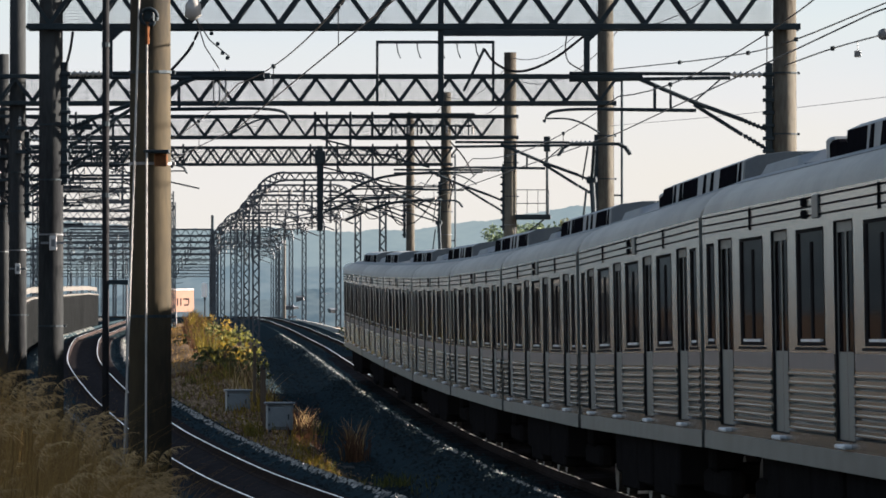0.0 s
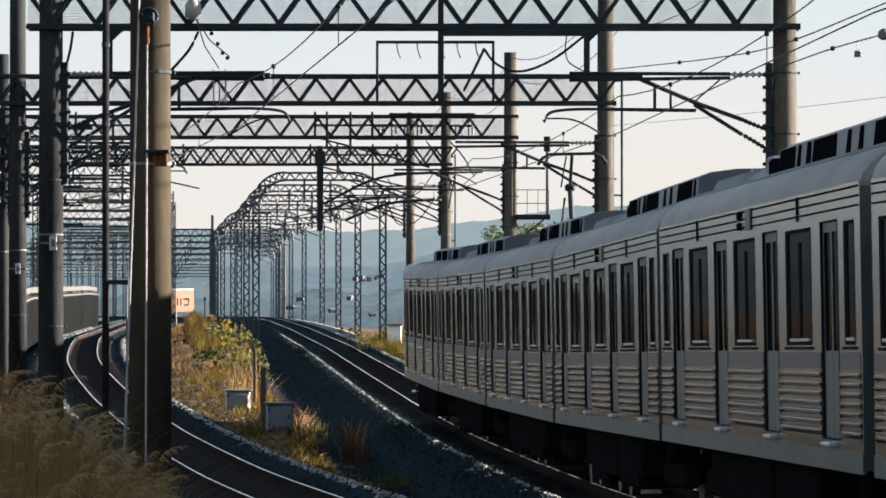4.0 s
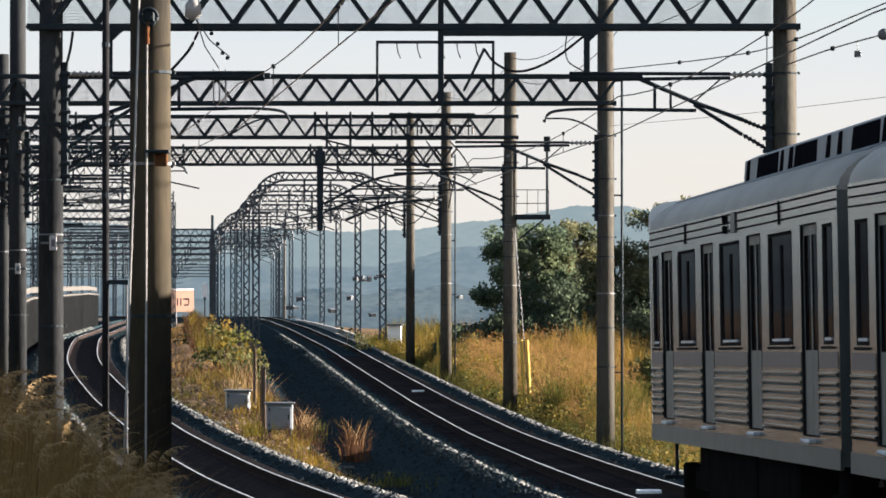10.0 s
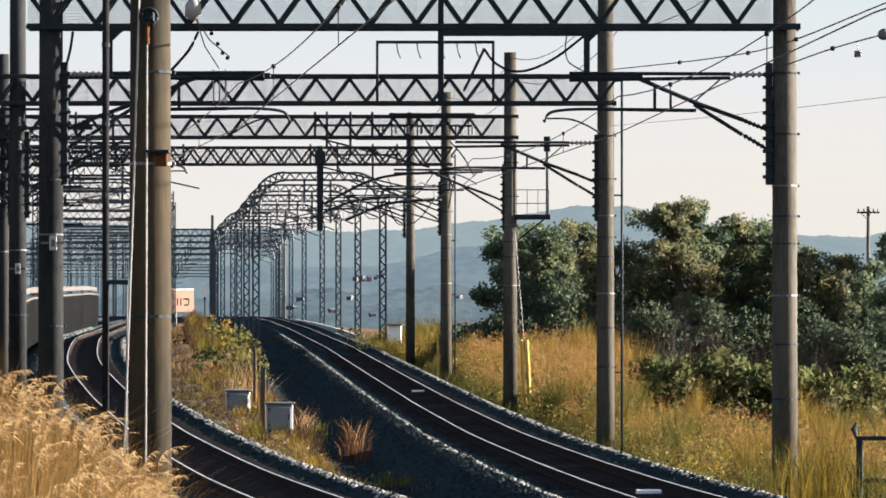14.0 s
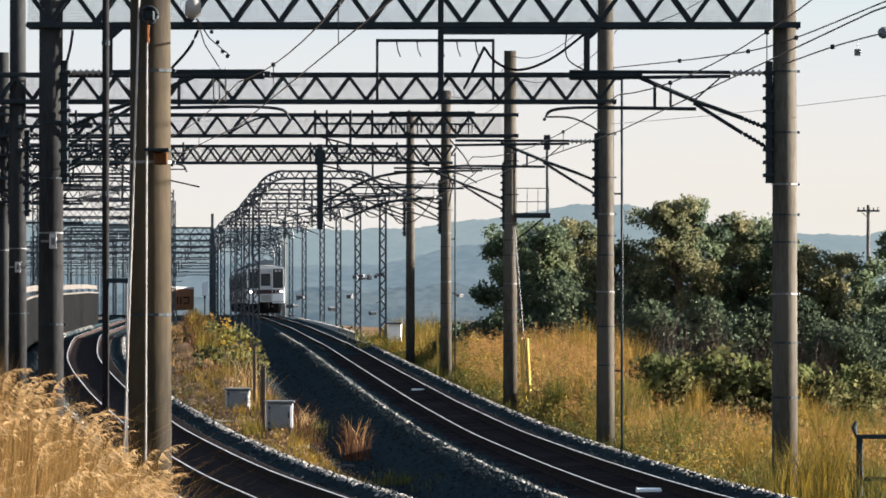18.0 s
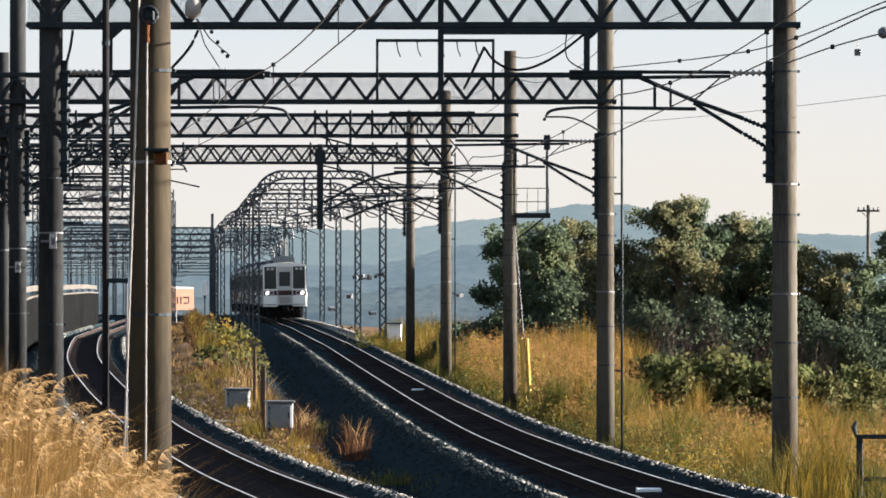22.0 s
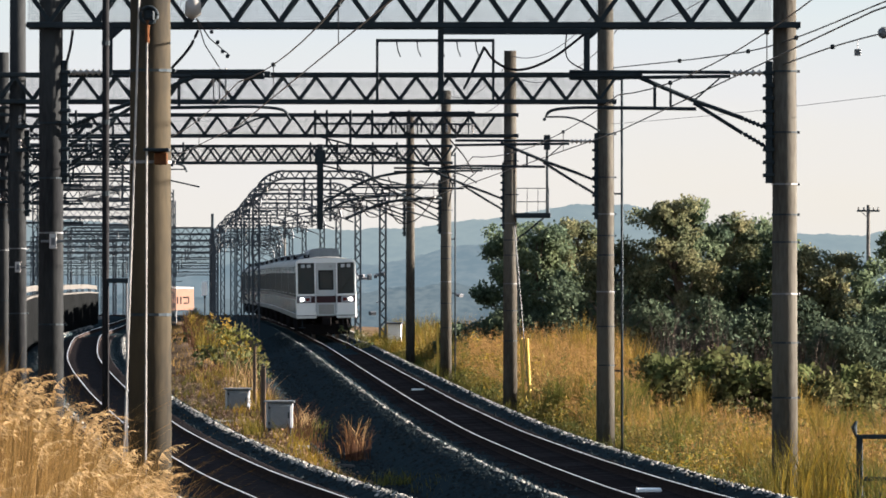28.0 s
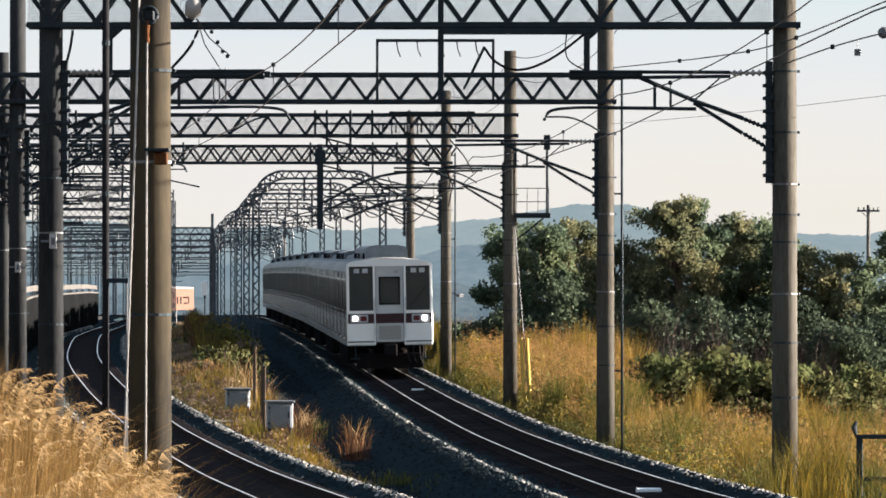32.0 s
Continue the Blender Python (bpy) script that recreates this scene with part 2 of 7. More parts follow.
# ---- shapes ----
class Shape:
    """Vertices and faces gathered piece by piece."""

    def __init__(self):
        self.v, self.f = [], []

    def faces(self, verts, faces):
        n = len(self.v)
        self.v.extend(tuple(p) for p in verts)
        self.f.extend(tuple(n + i for i in q) for q in faces)
        return self

    def box(self, x0, x1, y0, y1, z0, z1, m=None):
        p = [Vector((x, y, z)) for z in (z0, z1) for y in (y0, y1) for x in (x0, x1)]
        if m is not None:
            p = [m @ q for q in p]
        return self.faces(p, [(0, 2, 3, 1), (4, 5, 7, 6), (0, 1, 5, 4), (2, 6, 7, 3), (0, 4, 6, 2), (1, 3, 7, 5)])

    def rbox(self, x0, x1, y0, y1, z0, z1, c=0.02, m=None):
        """A box with chamfered edges."""
        v, idx = [], {}
        xs, ys, zs = (x0, x1), (y0, y1), (z0, z1)
        for i in range(2):
            for j in range(2):
                for k in range(2):
                    for a in range(3):
                        p = [xs[i], ys[j], zs[k]]
                        sg = [1 - 2 * i, 1 - 2 * j, 1 - 2 * k]
                        for b in range(3):
                            if b != a:
                                p[b] += sg[b] * c
                        idx[i, j, k, a] = len(v)
                        v.append(m @ Vector(p) if m is not None else Vector(p))
        f = []
        for a in range(3):
            b, d = (a + 1) % 3, (a + 2) % 3
            for e in range(2):
                q = []
                for u, w in ((0, 0), (1, 0), (1, 1), (0, 1)):
                    k = [0, 0, 0]
                    k[a], k[b], k[d] = e, u, w
                    q.append(idx[(*k, a)])
                f.append(q if e else q[::-1])
            for u in range(2):
                for w in range(2):
                    k0, k1 = [0, 0, 0], [0, 0, 0]
                    k0[a], k1[a] = 0, 1
                    k0[b] = k1[b] = u
                    k0[d] = k1[d] = w
                    q = [idx[(*k0, b)], idx[(*k1, b)], idx[(*k1, d)], idx[(*k0, d)]]
                    f.append(q if (u == w) else q[::-1])
        for i in range(2):
            for j in range(2):
                for k in range(2):
                    q = [idx[i, j, k, a] for a in range(3)]
                    f.append(q if (i + j + k) % 2 else q[::-1])
        return self.faces(v, f)

    def beam(self, p, q, w, h):
        """A straight bar of width w and height h from p to q."""
        p, q = Vector(p), Vector(q)
        d = (q - p).normalized()
        side = d.cross(Vector((0, 0, 1)))
        if side.length < 1e-3:
            side = Vector((1, 0, 0))
        side.normalize()
        up = side.cross(d)
        c = [e + side * (a * w / 2) + up * (b * h / 2) for e in (p, q) for a, b in ((-1, -1), (1, -1), (1, 1), (-1, 1))]
        return self.faces(c, [(3, 2, 1, 0), (4, 5, 6, 7), (0, 1, 5, 4), (1, 2, 6, 5), (2, 3, 7, 6), (3, 0, 4, 7)])

    def tube(self, pts, r, n=6):
        """A round bar along points; r is one radius or one for each point."""
        pts = [Vector(p) for p in pts]
        rs = r if isinstance(r, (list, tuple)) else [r] * len(pts)
        v, f = [], []
        for i, p in enumerate(pts):
            d = (pts[min(i + 1, len(pts) - 1)] - pts[max(i - 1, 0)]).normalized()
            a = d.cross(Vector((0.21, 0.1, 0.97)) if abs(d.z) < 0.9 else Vector((1, 0, 0))).normalized()
            b = d.cross(a)
            v += [p + (a * math.cos(2 * math.pi * k / n) + b * math.sin(2 * math.pi * k / n)) * rs[i] for k in range(n)]
            if i:
                f += [((i - 1) * n + k, (i - 1) * n + (k + 1) % n, i * n + (k + 1) % n, i * n + k) for k in range(n)]
        f += [tuple(range(n))[::-1], tuple(range((len(pts) - 1) * n, len(pts) * n))]
        return self.faces(v, f)

    def mesh(self, name, mat, smooth=False):
        me = bpy.data.meshes.new(name)
        me.from_pydata([tuple(p) for p in self.v], [], self.f)
        me.materials.append(mat)
        if smooth:
            me.polygons.foreach_set("use_smooth", [True] * len(me.polygons))
        me.update()
        return me


def part(name, shape, mat, parent, label="", smooth=False, m=None):
    """One mesh object under a thing or a part; shape may be a mesh that is shared."""
    ob = new(name, shape if isinstance(shape, bpy.types.Mesh) else shape.mesh(name, mat, smooth))
    ob.parent = parent
    if m is not None:
        ob.matrix_basis = m
    return tagged(ob, label)


def thing(name, label, category, group="", kind="", m=None):
    ob = new(name)
    ob.empty_display_size = 0.2
    if m is not None:
        ob.matrix_basis = m
    return tagged(ob, label, category, group, kind)


def solid(name, shape, mat, label, category, group="", kind="", smooth=False, m=None):
    ob = new(name, shape.mesh(name, mat, smooth))
    if m is not None:
        ob.matrix_basis = m
    return tagged(ob, label, category, group, kind)


def quads_mesh(name, corners, mat):
    """A mesh of loose quads or triangles, from an array (n, k, 3)."""
    n, k, _ = corners.shape
    me = bpy.data.meshes.new(name)
    me.vertices.add(n * k)
    me.vertices.foreach_set("co", corners.astype(np.float32).ravel())
    me.loops.add(n * k)
    me.loops.foreach_set("vertex_index", np.arange(n * k, dtype=np.int32))
    me.polygons.add(n)
    me.polygons.foreach_set("loop_start", np.arange(0, n * k, k, dtype=np.int32))
    me.materials.append(mat)
    me.update(calc_edges=True)
    return me


# ---- the lie of the line ----
_GRID = np.arange(-520.0, 1500.0, 2.0)


def profile(knots, width):
    """A smooth curve through rounded knots (y, value)."""
    k = np.array(knots)
    d = np.interp(_GRID, k[:, 0], k[:, 1])
    lo, hi = (k[1, 1] - k[0, 1]) / (k[1, 0] - k[0, 0]), (k[-1, 1] - k[-2, 1]) / (k[-1, 0] - k[-2, 0])
    d = np.where(_GRID < k[0, 0], k[0, 1] + lo * (_GRID - k[0, 0]), d)
    d = np.where(_GRID > k[-1, 0], k[-1, 1] + hi * (_GRID - k[-1, 0]), d)
    w = np.hanning(int(width / 2) + 2)
    w /= w.sum()
    pad = len(w)
    e = np.concatenate([d[0] + (d[1] - d[0]) * np.arange(-pad, 0), d, d[-1] + (d[-1] - d[-2]) * np.arange(1, pad + 1)])
    return np.convolve(e, w, "same")[pad:-pad]


RX = profile([(-520, 44.0), (20, 7.0), (35, 5.9), (45, 5.23), (51, 4.86), (56, 4.565), (62, 4.28), (430, -11.7), (450, -12.75), (480, -14.4), (520, -16.3), (560, -18.2), (640, -20.6), (700, -23.0), (860, -41.4), (1400, -67.3)], 24)
RZ = profile([(-520, 0.1), (40, 0.1), (58, 0.07), (78, -0.09), (90, -0.17), (108, -0.215), (135, -0.19), (166, 0.03), (201, 0.38), (270, 1.10),
              (360, 1.74), (450, 2.17), (480, 2.33), (560, 2.4), (700, 2.35)], 26)
LX = profile([(-520, 25.7), (0, 3.15), (60, 0.0), (97, -3.44), (166, -9.06), (204, -12.2), (257, -15.1), (360, -18.6), (450, -22.3),
              (520, -26.6), (600, -33.0), (700, -43.0), (860, -61.0), (1400, -110.0)], 64)
LZ = profile([(-520, 0.1), (60, 0.05), (97, -0.11), (130, -0.08), (166, 0.2), (204, 0.86), (257, 1.5), (360, 2.07), (480, 2.36), (700, 2.4)], 26)


def rx(y):
    return float(np.interp(y, _GRID, RX))


def rz(y):
    return float(np.interp(y, _GRID, RZ))


def lx(y):
    return float(np.interp(y, _GRID, LX))


def lz(y):
    return float(np.interp(y, _GRID, LZ))


CANT = 0.055


# ---- ground and track bed ----
def ground_height(x, y):
    """Height of the soil at arrays x, y."""
    zr, zl = np.interp(y, _GRID, RZ), np.interp(y, _GRID, LZ)
    xr, xl = np.interp(y, _GRID, RX), np.interp(y, _GRID, LX)
    t = np.clip((x - xl) / np.maximum(xr - xl, 1), 0, 1)
    mid = zl + (zr - zl) * t - 0.80
    hump = np.clip(1 - np.abs(t - 0.40) / np.where(t > 0.40, 0.13, 0.30), 0, 1) ** 0.7 * np.clip((y - 118) / 55, 0, 1) * np.clip((420 - y) / 120, 0, 1)
    mid = mid + 1.15 * hump + 0.42 * np.clip(1 - t / 0.34, 0, 1) * np.clip((y - 92) / 30, 0, 1)
    dr, dl = np.maximum(x - xr - 3.4, 0), np.maximum(xl - x - 3.6, 0)
    right = zr - 0.80 - np.minimum(dr * 0.05, 0.6) - np.clip((dr - 13) * 0.3, 0, 4.0)
    left = zl - 0.80 - np.minimum(dl * 0.03, 1.0) - np.clip((dl - 40) * 0.05, 0, 4.0)
    z = np.where(x > xr, right, np.where(x < xl, left, mid))
    z = z + 0.02 * np.sin(x * 1.7 + y * 0.6) * np.sin(y * 0.43 - x * 0.9)
    far = np.clip((np.hypot(x, y) - 1480) / 300, 0, 1)
    return z * (1 - far) + (-5.0) * far


def far_steps(near, step, out, grow=1.35):
    a, s = [near], step
    while a[-1] < out:
        s *= grow
        a.append(a[-1] + s)
    return a


def build_ground():
    xs = np.array([-v for v in far_steps(45, 1, 3500)][::-1] + list(np.arange(-44, 32, 0.5)) + far_steps(32, 1, 3500))
    ys = np.array([-v for v in far_steps(30, 4, 3000)][::-1] + list(np.arange(-26, 560, 1.3)) + far_steps(560, 4, 4600))
    gx, gy = np.meshgrid(xs, ys)
    gz = ground_height(gx, gy)
    nx, ny = len(xs), len(ys)
    me = bpy.data.meshes.new("ground")
    i = (np.arange(ny - 1)[:, None] * nx + np.arange(nx - 1)[None, :]).ravel()
    me.from_pydata(np.stack([gx, gy, gz], -1).reshape(-1, 3).tolist(), [], np.stack([i, i + 1, i + nx + 1, i + nx], -1).tolist())
    me.materials.append(SOIL)
    me.polygons.foreach_set("use_smooth", [True] * len(me.polygons))
    tagged(new("ground", me), "brown trackside soil with dry weeds", "ground", kind="structure")


def track_steps(y0=-480.0, y1=1420.0):
    return [float(v) for v in np.concatenate([np.arange(y0, 30, 10), np.arange(30, 330, 1.0), np.arange(330, y1, 6)])]


def sweep(section, fx, fz, ys, rough=0.0, cant=1.0, close=False):
    """A cross-section (offset, height) drawn along a track."""
    s = Shape()
    rnd = random.Random(5)
    n = len(section)
    v, f = [], []
    for j, y in enumerate(ys):
        x, z = fx(y), fz(y)
        for o, h in section:
            k = rough if abs(o) > 0.6 else rough * 0.4
            v.append((x + o + rnd.uniform(-k, k), y, z + h + cant * CANT * max(-1.0, min(1.0, o / 0.533)) / 2 + rnd.uniform(-k, k) * 0.6))
        if j:
            a, b = (j - 1) * n, j * n
            f += [(a + i, a + i + 1, b + i + 1, b + i) for i in range(n - 1)]
            if close:
                f.append((a + n - 1, a, b, b + n - 1))
    return s.faces(v, f)


BED = [(-3.2, -0.98), (-2.7, -0.72), (-2.2, -0.40), (-1.66, -0.16), (-1.43, -0.06), (-1.36, -0.09), (-1.30, -0.16), (-1.0, -0.175), (-0.53, -0.172), (0, -0.18),
       (0.53, -0.172), (1.0, -0.175), (1.30, -0.16), (1.43, -0.09), (1.53, -0.06), (1.76, -0.16), (2.2, -0.40), (2.7, -0.72), (3.2, -0.98)]
RAIL_FORM = [(-0.064, -0.15), (-0.064, -0.138), (-0.012, -0.118), (-0.012, -0.045), (-0.033, -0.035), (-0.033, -0.004), (0.033, -0.004),
             (0.033, -0.035), (0.012, -0.045), (0.012, -0.118), (0.064, -0.138), (0.064, -0.15)]


def build_track(fx, fz, number, words):
    ys = track_steps()
    bed = sweep(BED, fx, fz, ys, 0.035)
    tagged(new("track_bed_%d" % number, bed.mesh("track_bed", BALLAST)), "dark ballast bed of the " + words, "track bed", kind="structure")
    for side in (-0.533, 0.533):
        rail = thing("rail", "worn steel rail with a bright top on the " + words, "rail", "rails", "structure")
        part("rail_profile", sweep([(o + side, h) for o, h in RAIL_FORM], fx, fz, ys, close=True), RAIL, rail)
        part("running_surface", sweep([(side - 0.014, 0.0), (side + 0.014, 0.0)], fx, fz, ys), RAIL_TOP, rail, "polished running surface")
    scatter_stones(number, 15000, 0.0, "ballast_stones", STONE, "loose grey ballast stones along the " + words)
    scatter_stones(number, 8000 if number == 1 else 13000, 0.05, "rim_stones", RIM_STONE, "pale ballast stones toned for sun on the shoulder crest of the " + words)


def stone_mesh(name, c, size, rnd, mat):
    """Loose half-buried stones at points c."""
    n = len(c)
    octa = np.array([(1, 0, 0), (-1, 0, 0), (0, 1, 0), (0, -1, 0), (0, 0, 0.8), (0, 0, -0.8)], float)
    tri = np.array([(0, 2, 4), (2, 1, 4), (1, 3, 4), (3, 0, 4)])
    v = octa[None] * (size[:, None, None] * rnd.uniform(0.6, 1.3, (n, 6, 3)))
    a = rnd.uniform(0, 6.28, n)
    ca, sa = np.cos(a)[:, None], np.sin(a)[:, None]
    v = np.stack([v[..., 0] * ca - v[..., 1] * sa, v[..., 0] * sa + v[..., 1] * ca, v[..., 2]], -1) + c[:, None]
    me = bpy.data.meshes.new(name)
    me.from_pydata(v.reshape(-1, 3).tolist(), [], (np.arange(n)[:, None, None] * 6 + tri[None]).reshape(-1, 3).tolist())
    me.materials.append(mat)
    return me


def scatter_stones(number, n, rim, name, mat, label):
    """Loose stones on the bed, or in a narrow line along its shoulder crests."""
    rnd = np.random.default_rng(11 + number + (7 if rim else 0))
    y = 60 + 270 * rnd.random(n) ** 1.5
    if rim:
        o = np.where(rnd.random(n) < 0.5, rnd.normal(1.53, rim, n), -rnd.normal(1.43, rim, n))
    else:
        o = np.where(rnd.random(n) < 0.6, np.sign(rnd.random(n) - 0.5) * rnd.normal(1.7, 0.3, n), rnd.uniform(-2.6, 2.6, n))
    h = np.interp(np.abs(o), [0, 1.0, 1.30, 1.43, 1.53, 1.76, 2.2, 2.7, 3.2], [-0.178, -0.175, -0.16, -0.09, -0.06, -0.16, -0.40, -0.72, -0.98])
    keep = np.abs(np.abs(o) - 0.533) > 0.1
    y, o, h = y[keep], o[keep], h[keep]
    n = len(y)
    fxs, fzs = (RX, RZ) if number == 1 else (LX, LZ)
    c = np.stack([np.interp(y, _GRID, fxs) + o, y, np.interp(y, _GRID, fzs) + h + CANT * np.clip(o / 0.533, -1, 1) / 2], -1)
    size = rnd.uniform(0.024, 0.055, n) if rim else rnd.uniform(0.03, 0.065, n)
    me = stone_mesh(name, c, size, rnd, mat)
    tagged(new(name, me), label, "ballast", kind="stuff")


build_ground()
build_track(rx, rz, 1, "main track")
build_track(lx, lz, 2, "diverging track")


# dark gravel beside the main track, and sleepers
cess_y = np.arange(70, 300, 0.8)
cess_r = np.random.default_rng(17)
cess_u = np.linspace(0, 1, 12)
cv = []
for y in cess_y:
    xr, xl = rx(y), lx(y)
    left = xr - 0.47 * (xr - xl) + 0.25 * math.sin(y * 0.16) * math.sin(y * 0.07)
    xs = left + (xr - 2.2 - left) * cess_u
    zs = ground_height(xs, np.full(12, y)) + 0.06 + cess_r.uniform(-0.012, 0.012, 12)
    zs[0] -= 0.09
    cv += [(float(p), float(y), float(q)) for p, q in zip(xs, zs)]
cess = Shape().faces(cv, [(k * 12 + m, k * 12 + m + 1, k * 12 + m + 13, k * 12 + m + 12) for k in range(len(cess_y) - 1) for m in range(11)])
tagged(new("cess_gravel", cess.mesh("cess_gravel", BALLAST)), "dark gravel strip beside the main track", "gravel", kind="structure")
gy = 72 + 200 * cess_r.random(9000) ** 1.3
gl = np.interp(gy, _GRID, RX) - 0.50 * (np.interp(gy, _GRID, RX) - np.interp(gy, _GRID, LX))
gx = gl + (np.interp(gy, _GRID, RX) - 2.2 - gl) * cess_r.random(9000)
tagged(new("gravel_stones", stone_mesh("gravel_stones", np.stack([gx, gy, ground_height(gx, gy) + 0.065], -1), cess_r.uniform(0.025, 0.06, 9000), cess_r, STONE)),
       "loose dark stones on the gravel strip", "gravel", kind="stuff")
_sleeper = Shape().rbox(-1.0, 1.0, -0.11, 0.11, -0.34, -0.14, 0.025).mesh("sleeper", SLEEPER)
sleepers = thing("sleepers", "dark concrete sleepers under the rails", "sleeper", kind="structure")
for k in range(298):
    y = 66 + 0.62 * k
    part("sleeper", _sleeper, SLEEPER, sleepers, m=pose(rx(y), y, rz(y), 0, -math.degrees(math.atan2(CANT, 1.067)), 2.5))
rest = Shape()
for k in range(330):
    y = 66 + 0.62 * k
    rest.rbox(-1.0, 1.0, -0.11, 0.11, -0.34, -0.14, 0.025, pose(lx(y), y, lz(y), 0, -math.degrees(math.atan2(CANT, 1.067)), 4.5))
tagged(new("sleeper_row", rest.mesh("sleeper_row", SLEEPER)), "dark concrete sleepers of the diverging track", "sleeper", kind="stuff")


# ---- masts, gantries and brackets ----
def taper(s, x, y, z0, z1, r0, r1, n=14):
    return s.tube([(x, y, z0), (x, y, z0 + (z1 - z0) * 0.5), (x, y, z1)], [r0, (r0 + r1) / 2, r1], n)


def concrete_post(parent, x, y, z0, z1, r=0.205, bands=(), mat=CONCRETE):
    p = part("post", taper(Shape(), x, y, z0, z1, r * 1.08, r * 0.9), mat, parent, "spun concrete mast, streaked grey", True)
    for k, z in enumerate(bands):
        part("clamp_band", Shape().tube([(x, y, z - 0.014), (x, y, z + 0.014)], r + 0.012, 14).rbox(x + r, x + r + 0.045, y - 0.025, y + 0.025, z - 0.02, z + 0.02, 0.006), GALV if k % 3 == 1 else STEEL, p)
    return p


def soil(x, y):
    return float(ground_height(np.array([x]), np.array([y]))[0])


def gantry(y, x0, x1, z, top0, top1, depth=0.62, pitch=0.75, label="", start=None):
    """Two concrete masts and a Warren-braced box girder across both tracks; z is the girder's lower chord."""
    g = thing("overhead_gantry", label or "dark steel lattice girder on two concrete masts over both tracks", "gantry", "overhead gantries", m=pose(0, y, 0))
    concrete_post(g, x0, 0, soil(x0, y) - 0.3, top0, bands=(z - 0.02, z + depth, z - 1.6, z - 2.5, z - 3.4, z - 4.9), mat=RUSTY_CONCRETE if y < 70 else DARK_CONCRETE)
    concrete_post(g, x1, 0, soil(x1, y) - 0.3, top1, bands=(z - 0.02, z + depth, z - 0.75, z - 1.75, z - 2.6, z - 3.1, z - 3.55, z - 4.4, z - 5.2, z - 6.1))
    a, b = x0 - 0.30 if start is None else start, x1 + 0.25
    for yy in (-0.27, 0.27):
        part("lower_chord", Shape().rbox(a, b, yy - 0.05, yy + 0.05, z - 0.05, z + 0.05, 0.008), STEEL, g)
        part("upper_chord", Shape().rbox(a, b, yy - 0.05, yy + 0.05, z + depth - 0.05, z + depth + 0.05, 0.008), STEEL, g)
    n, step = int((b - a) / pitch), pitch
    up = Shape().beam((0, 0, 0.05), (step / 2, 0, depth - 0.05), 0.05, 0.07).mesh("diagonal", STEEL)
    dn = Shape().beam((0, 0, depth - 0.05), (step / 2, 0, 0.05), 0.05, 0.07).mesh("diagonal", STEEL)
    for k in range(n):
        for yy in (-0.27, 0.27):
            off = 0.0 if yy < 0 or y < 200 else step * 0.25
            part("diagonal", dn, STEEL, g, m=pose(a + k * step + off, yy, z))
            part("diagonal", up, STEEL, g, m=pose(a + (k + 0.5) * step + off, yy, z))
    tie = Shape()
    for k in range(0, n + 1, 2):
        tie.beam((a + k * step, -0.22, z), (a + k * step, 0.22, z), 0.04, 0.04)
        tie.beam((a + k * step, -0.22, z + depth), (a + k * step, 0.22, z + depth), 0.04, 0.04)
    tagged(part("cross_ties", tie, STEEL, g), kind="stuff")
    net = Shape()
    gap, wire, reach = 0.025, 0.0042, x1 - a - 0.2
    for k in range(int(reach / gap)):
        net.box(a + gap * k, a + gap * k + wire, -0.003, 0.003, z + 0.05, z + depth - 0.05)
    for k in range(1, int((depth - 0.1) / gap)):
        net.box(a, a + reach, -0.002, 0.002, z + 0.05 + gap * k, z + 0.05 + gap * k + wire)
    tagged(part("wire_netting", net, STEEL, g, "fine grey wire netting inside the girder"), kind="stuff")
    return g


def rounded(points, steps=5):
    """A smooth curve through points."""
    p = [Vector(q) for q in points]
    p = [p[0] * 2 - p[1]] + p + [p[-1] * 2 - p[-2]]
    out = []
    for i in range(1, len(p) - 2):
        for k in range(steps):
            t = k / steps
            out.append(0.5 * (2 * p[i] + (p[i + 1] - p[i - 1]) * t + (2 * p[i - 1] - 5 * p[i] + 4 * p[i + 1] - p[i + 2]) * t * t + (3 * p[i] - p[i - 1] - 3 * p[i + 1] + p[i + 2]) * t ** 3))
    return out + [p[-2]]


def insulator_string(s, p, q, discs=7, r=0.075):
    """Ribbed insulator between two points."""
    p, q = Vector(p), Vector(q)
    pts, rs = [], []
    for k in range(discs * 3 + 1):
        pts.append(p.lerp(q, k / (discs * 3)))
        rs.append(r if k % 3 == 1 else 0.025)
    return s.tube(pts, rs, 8)


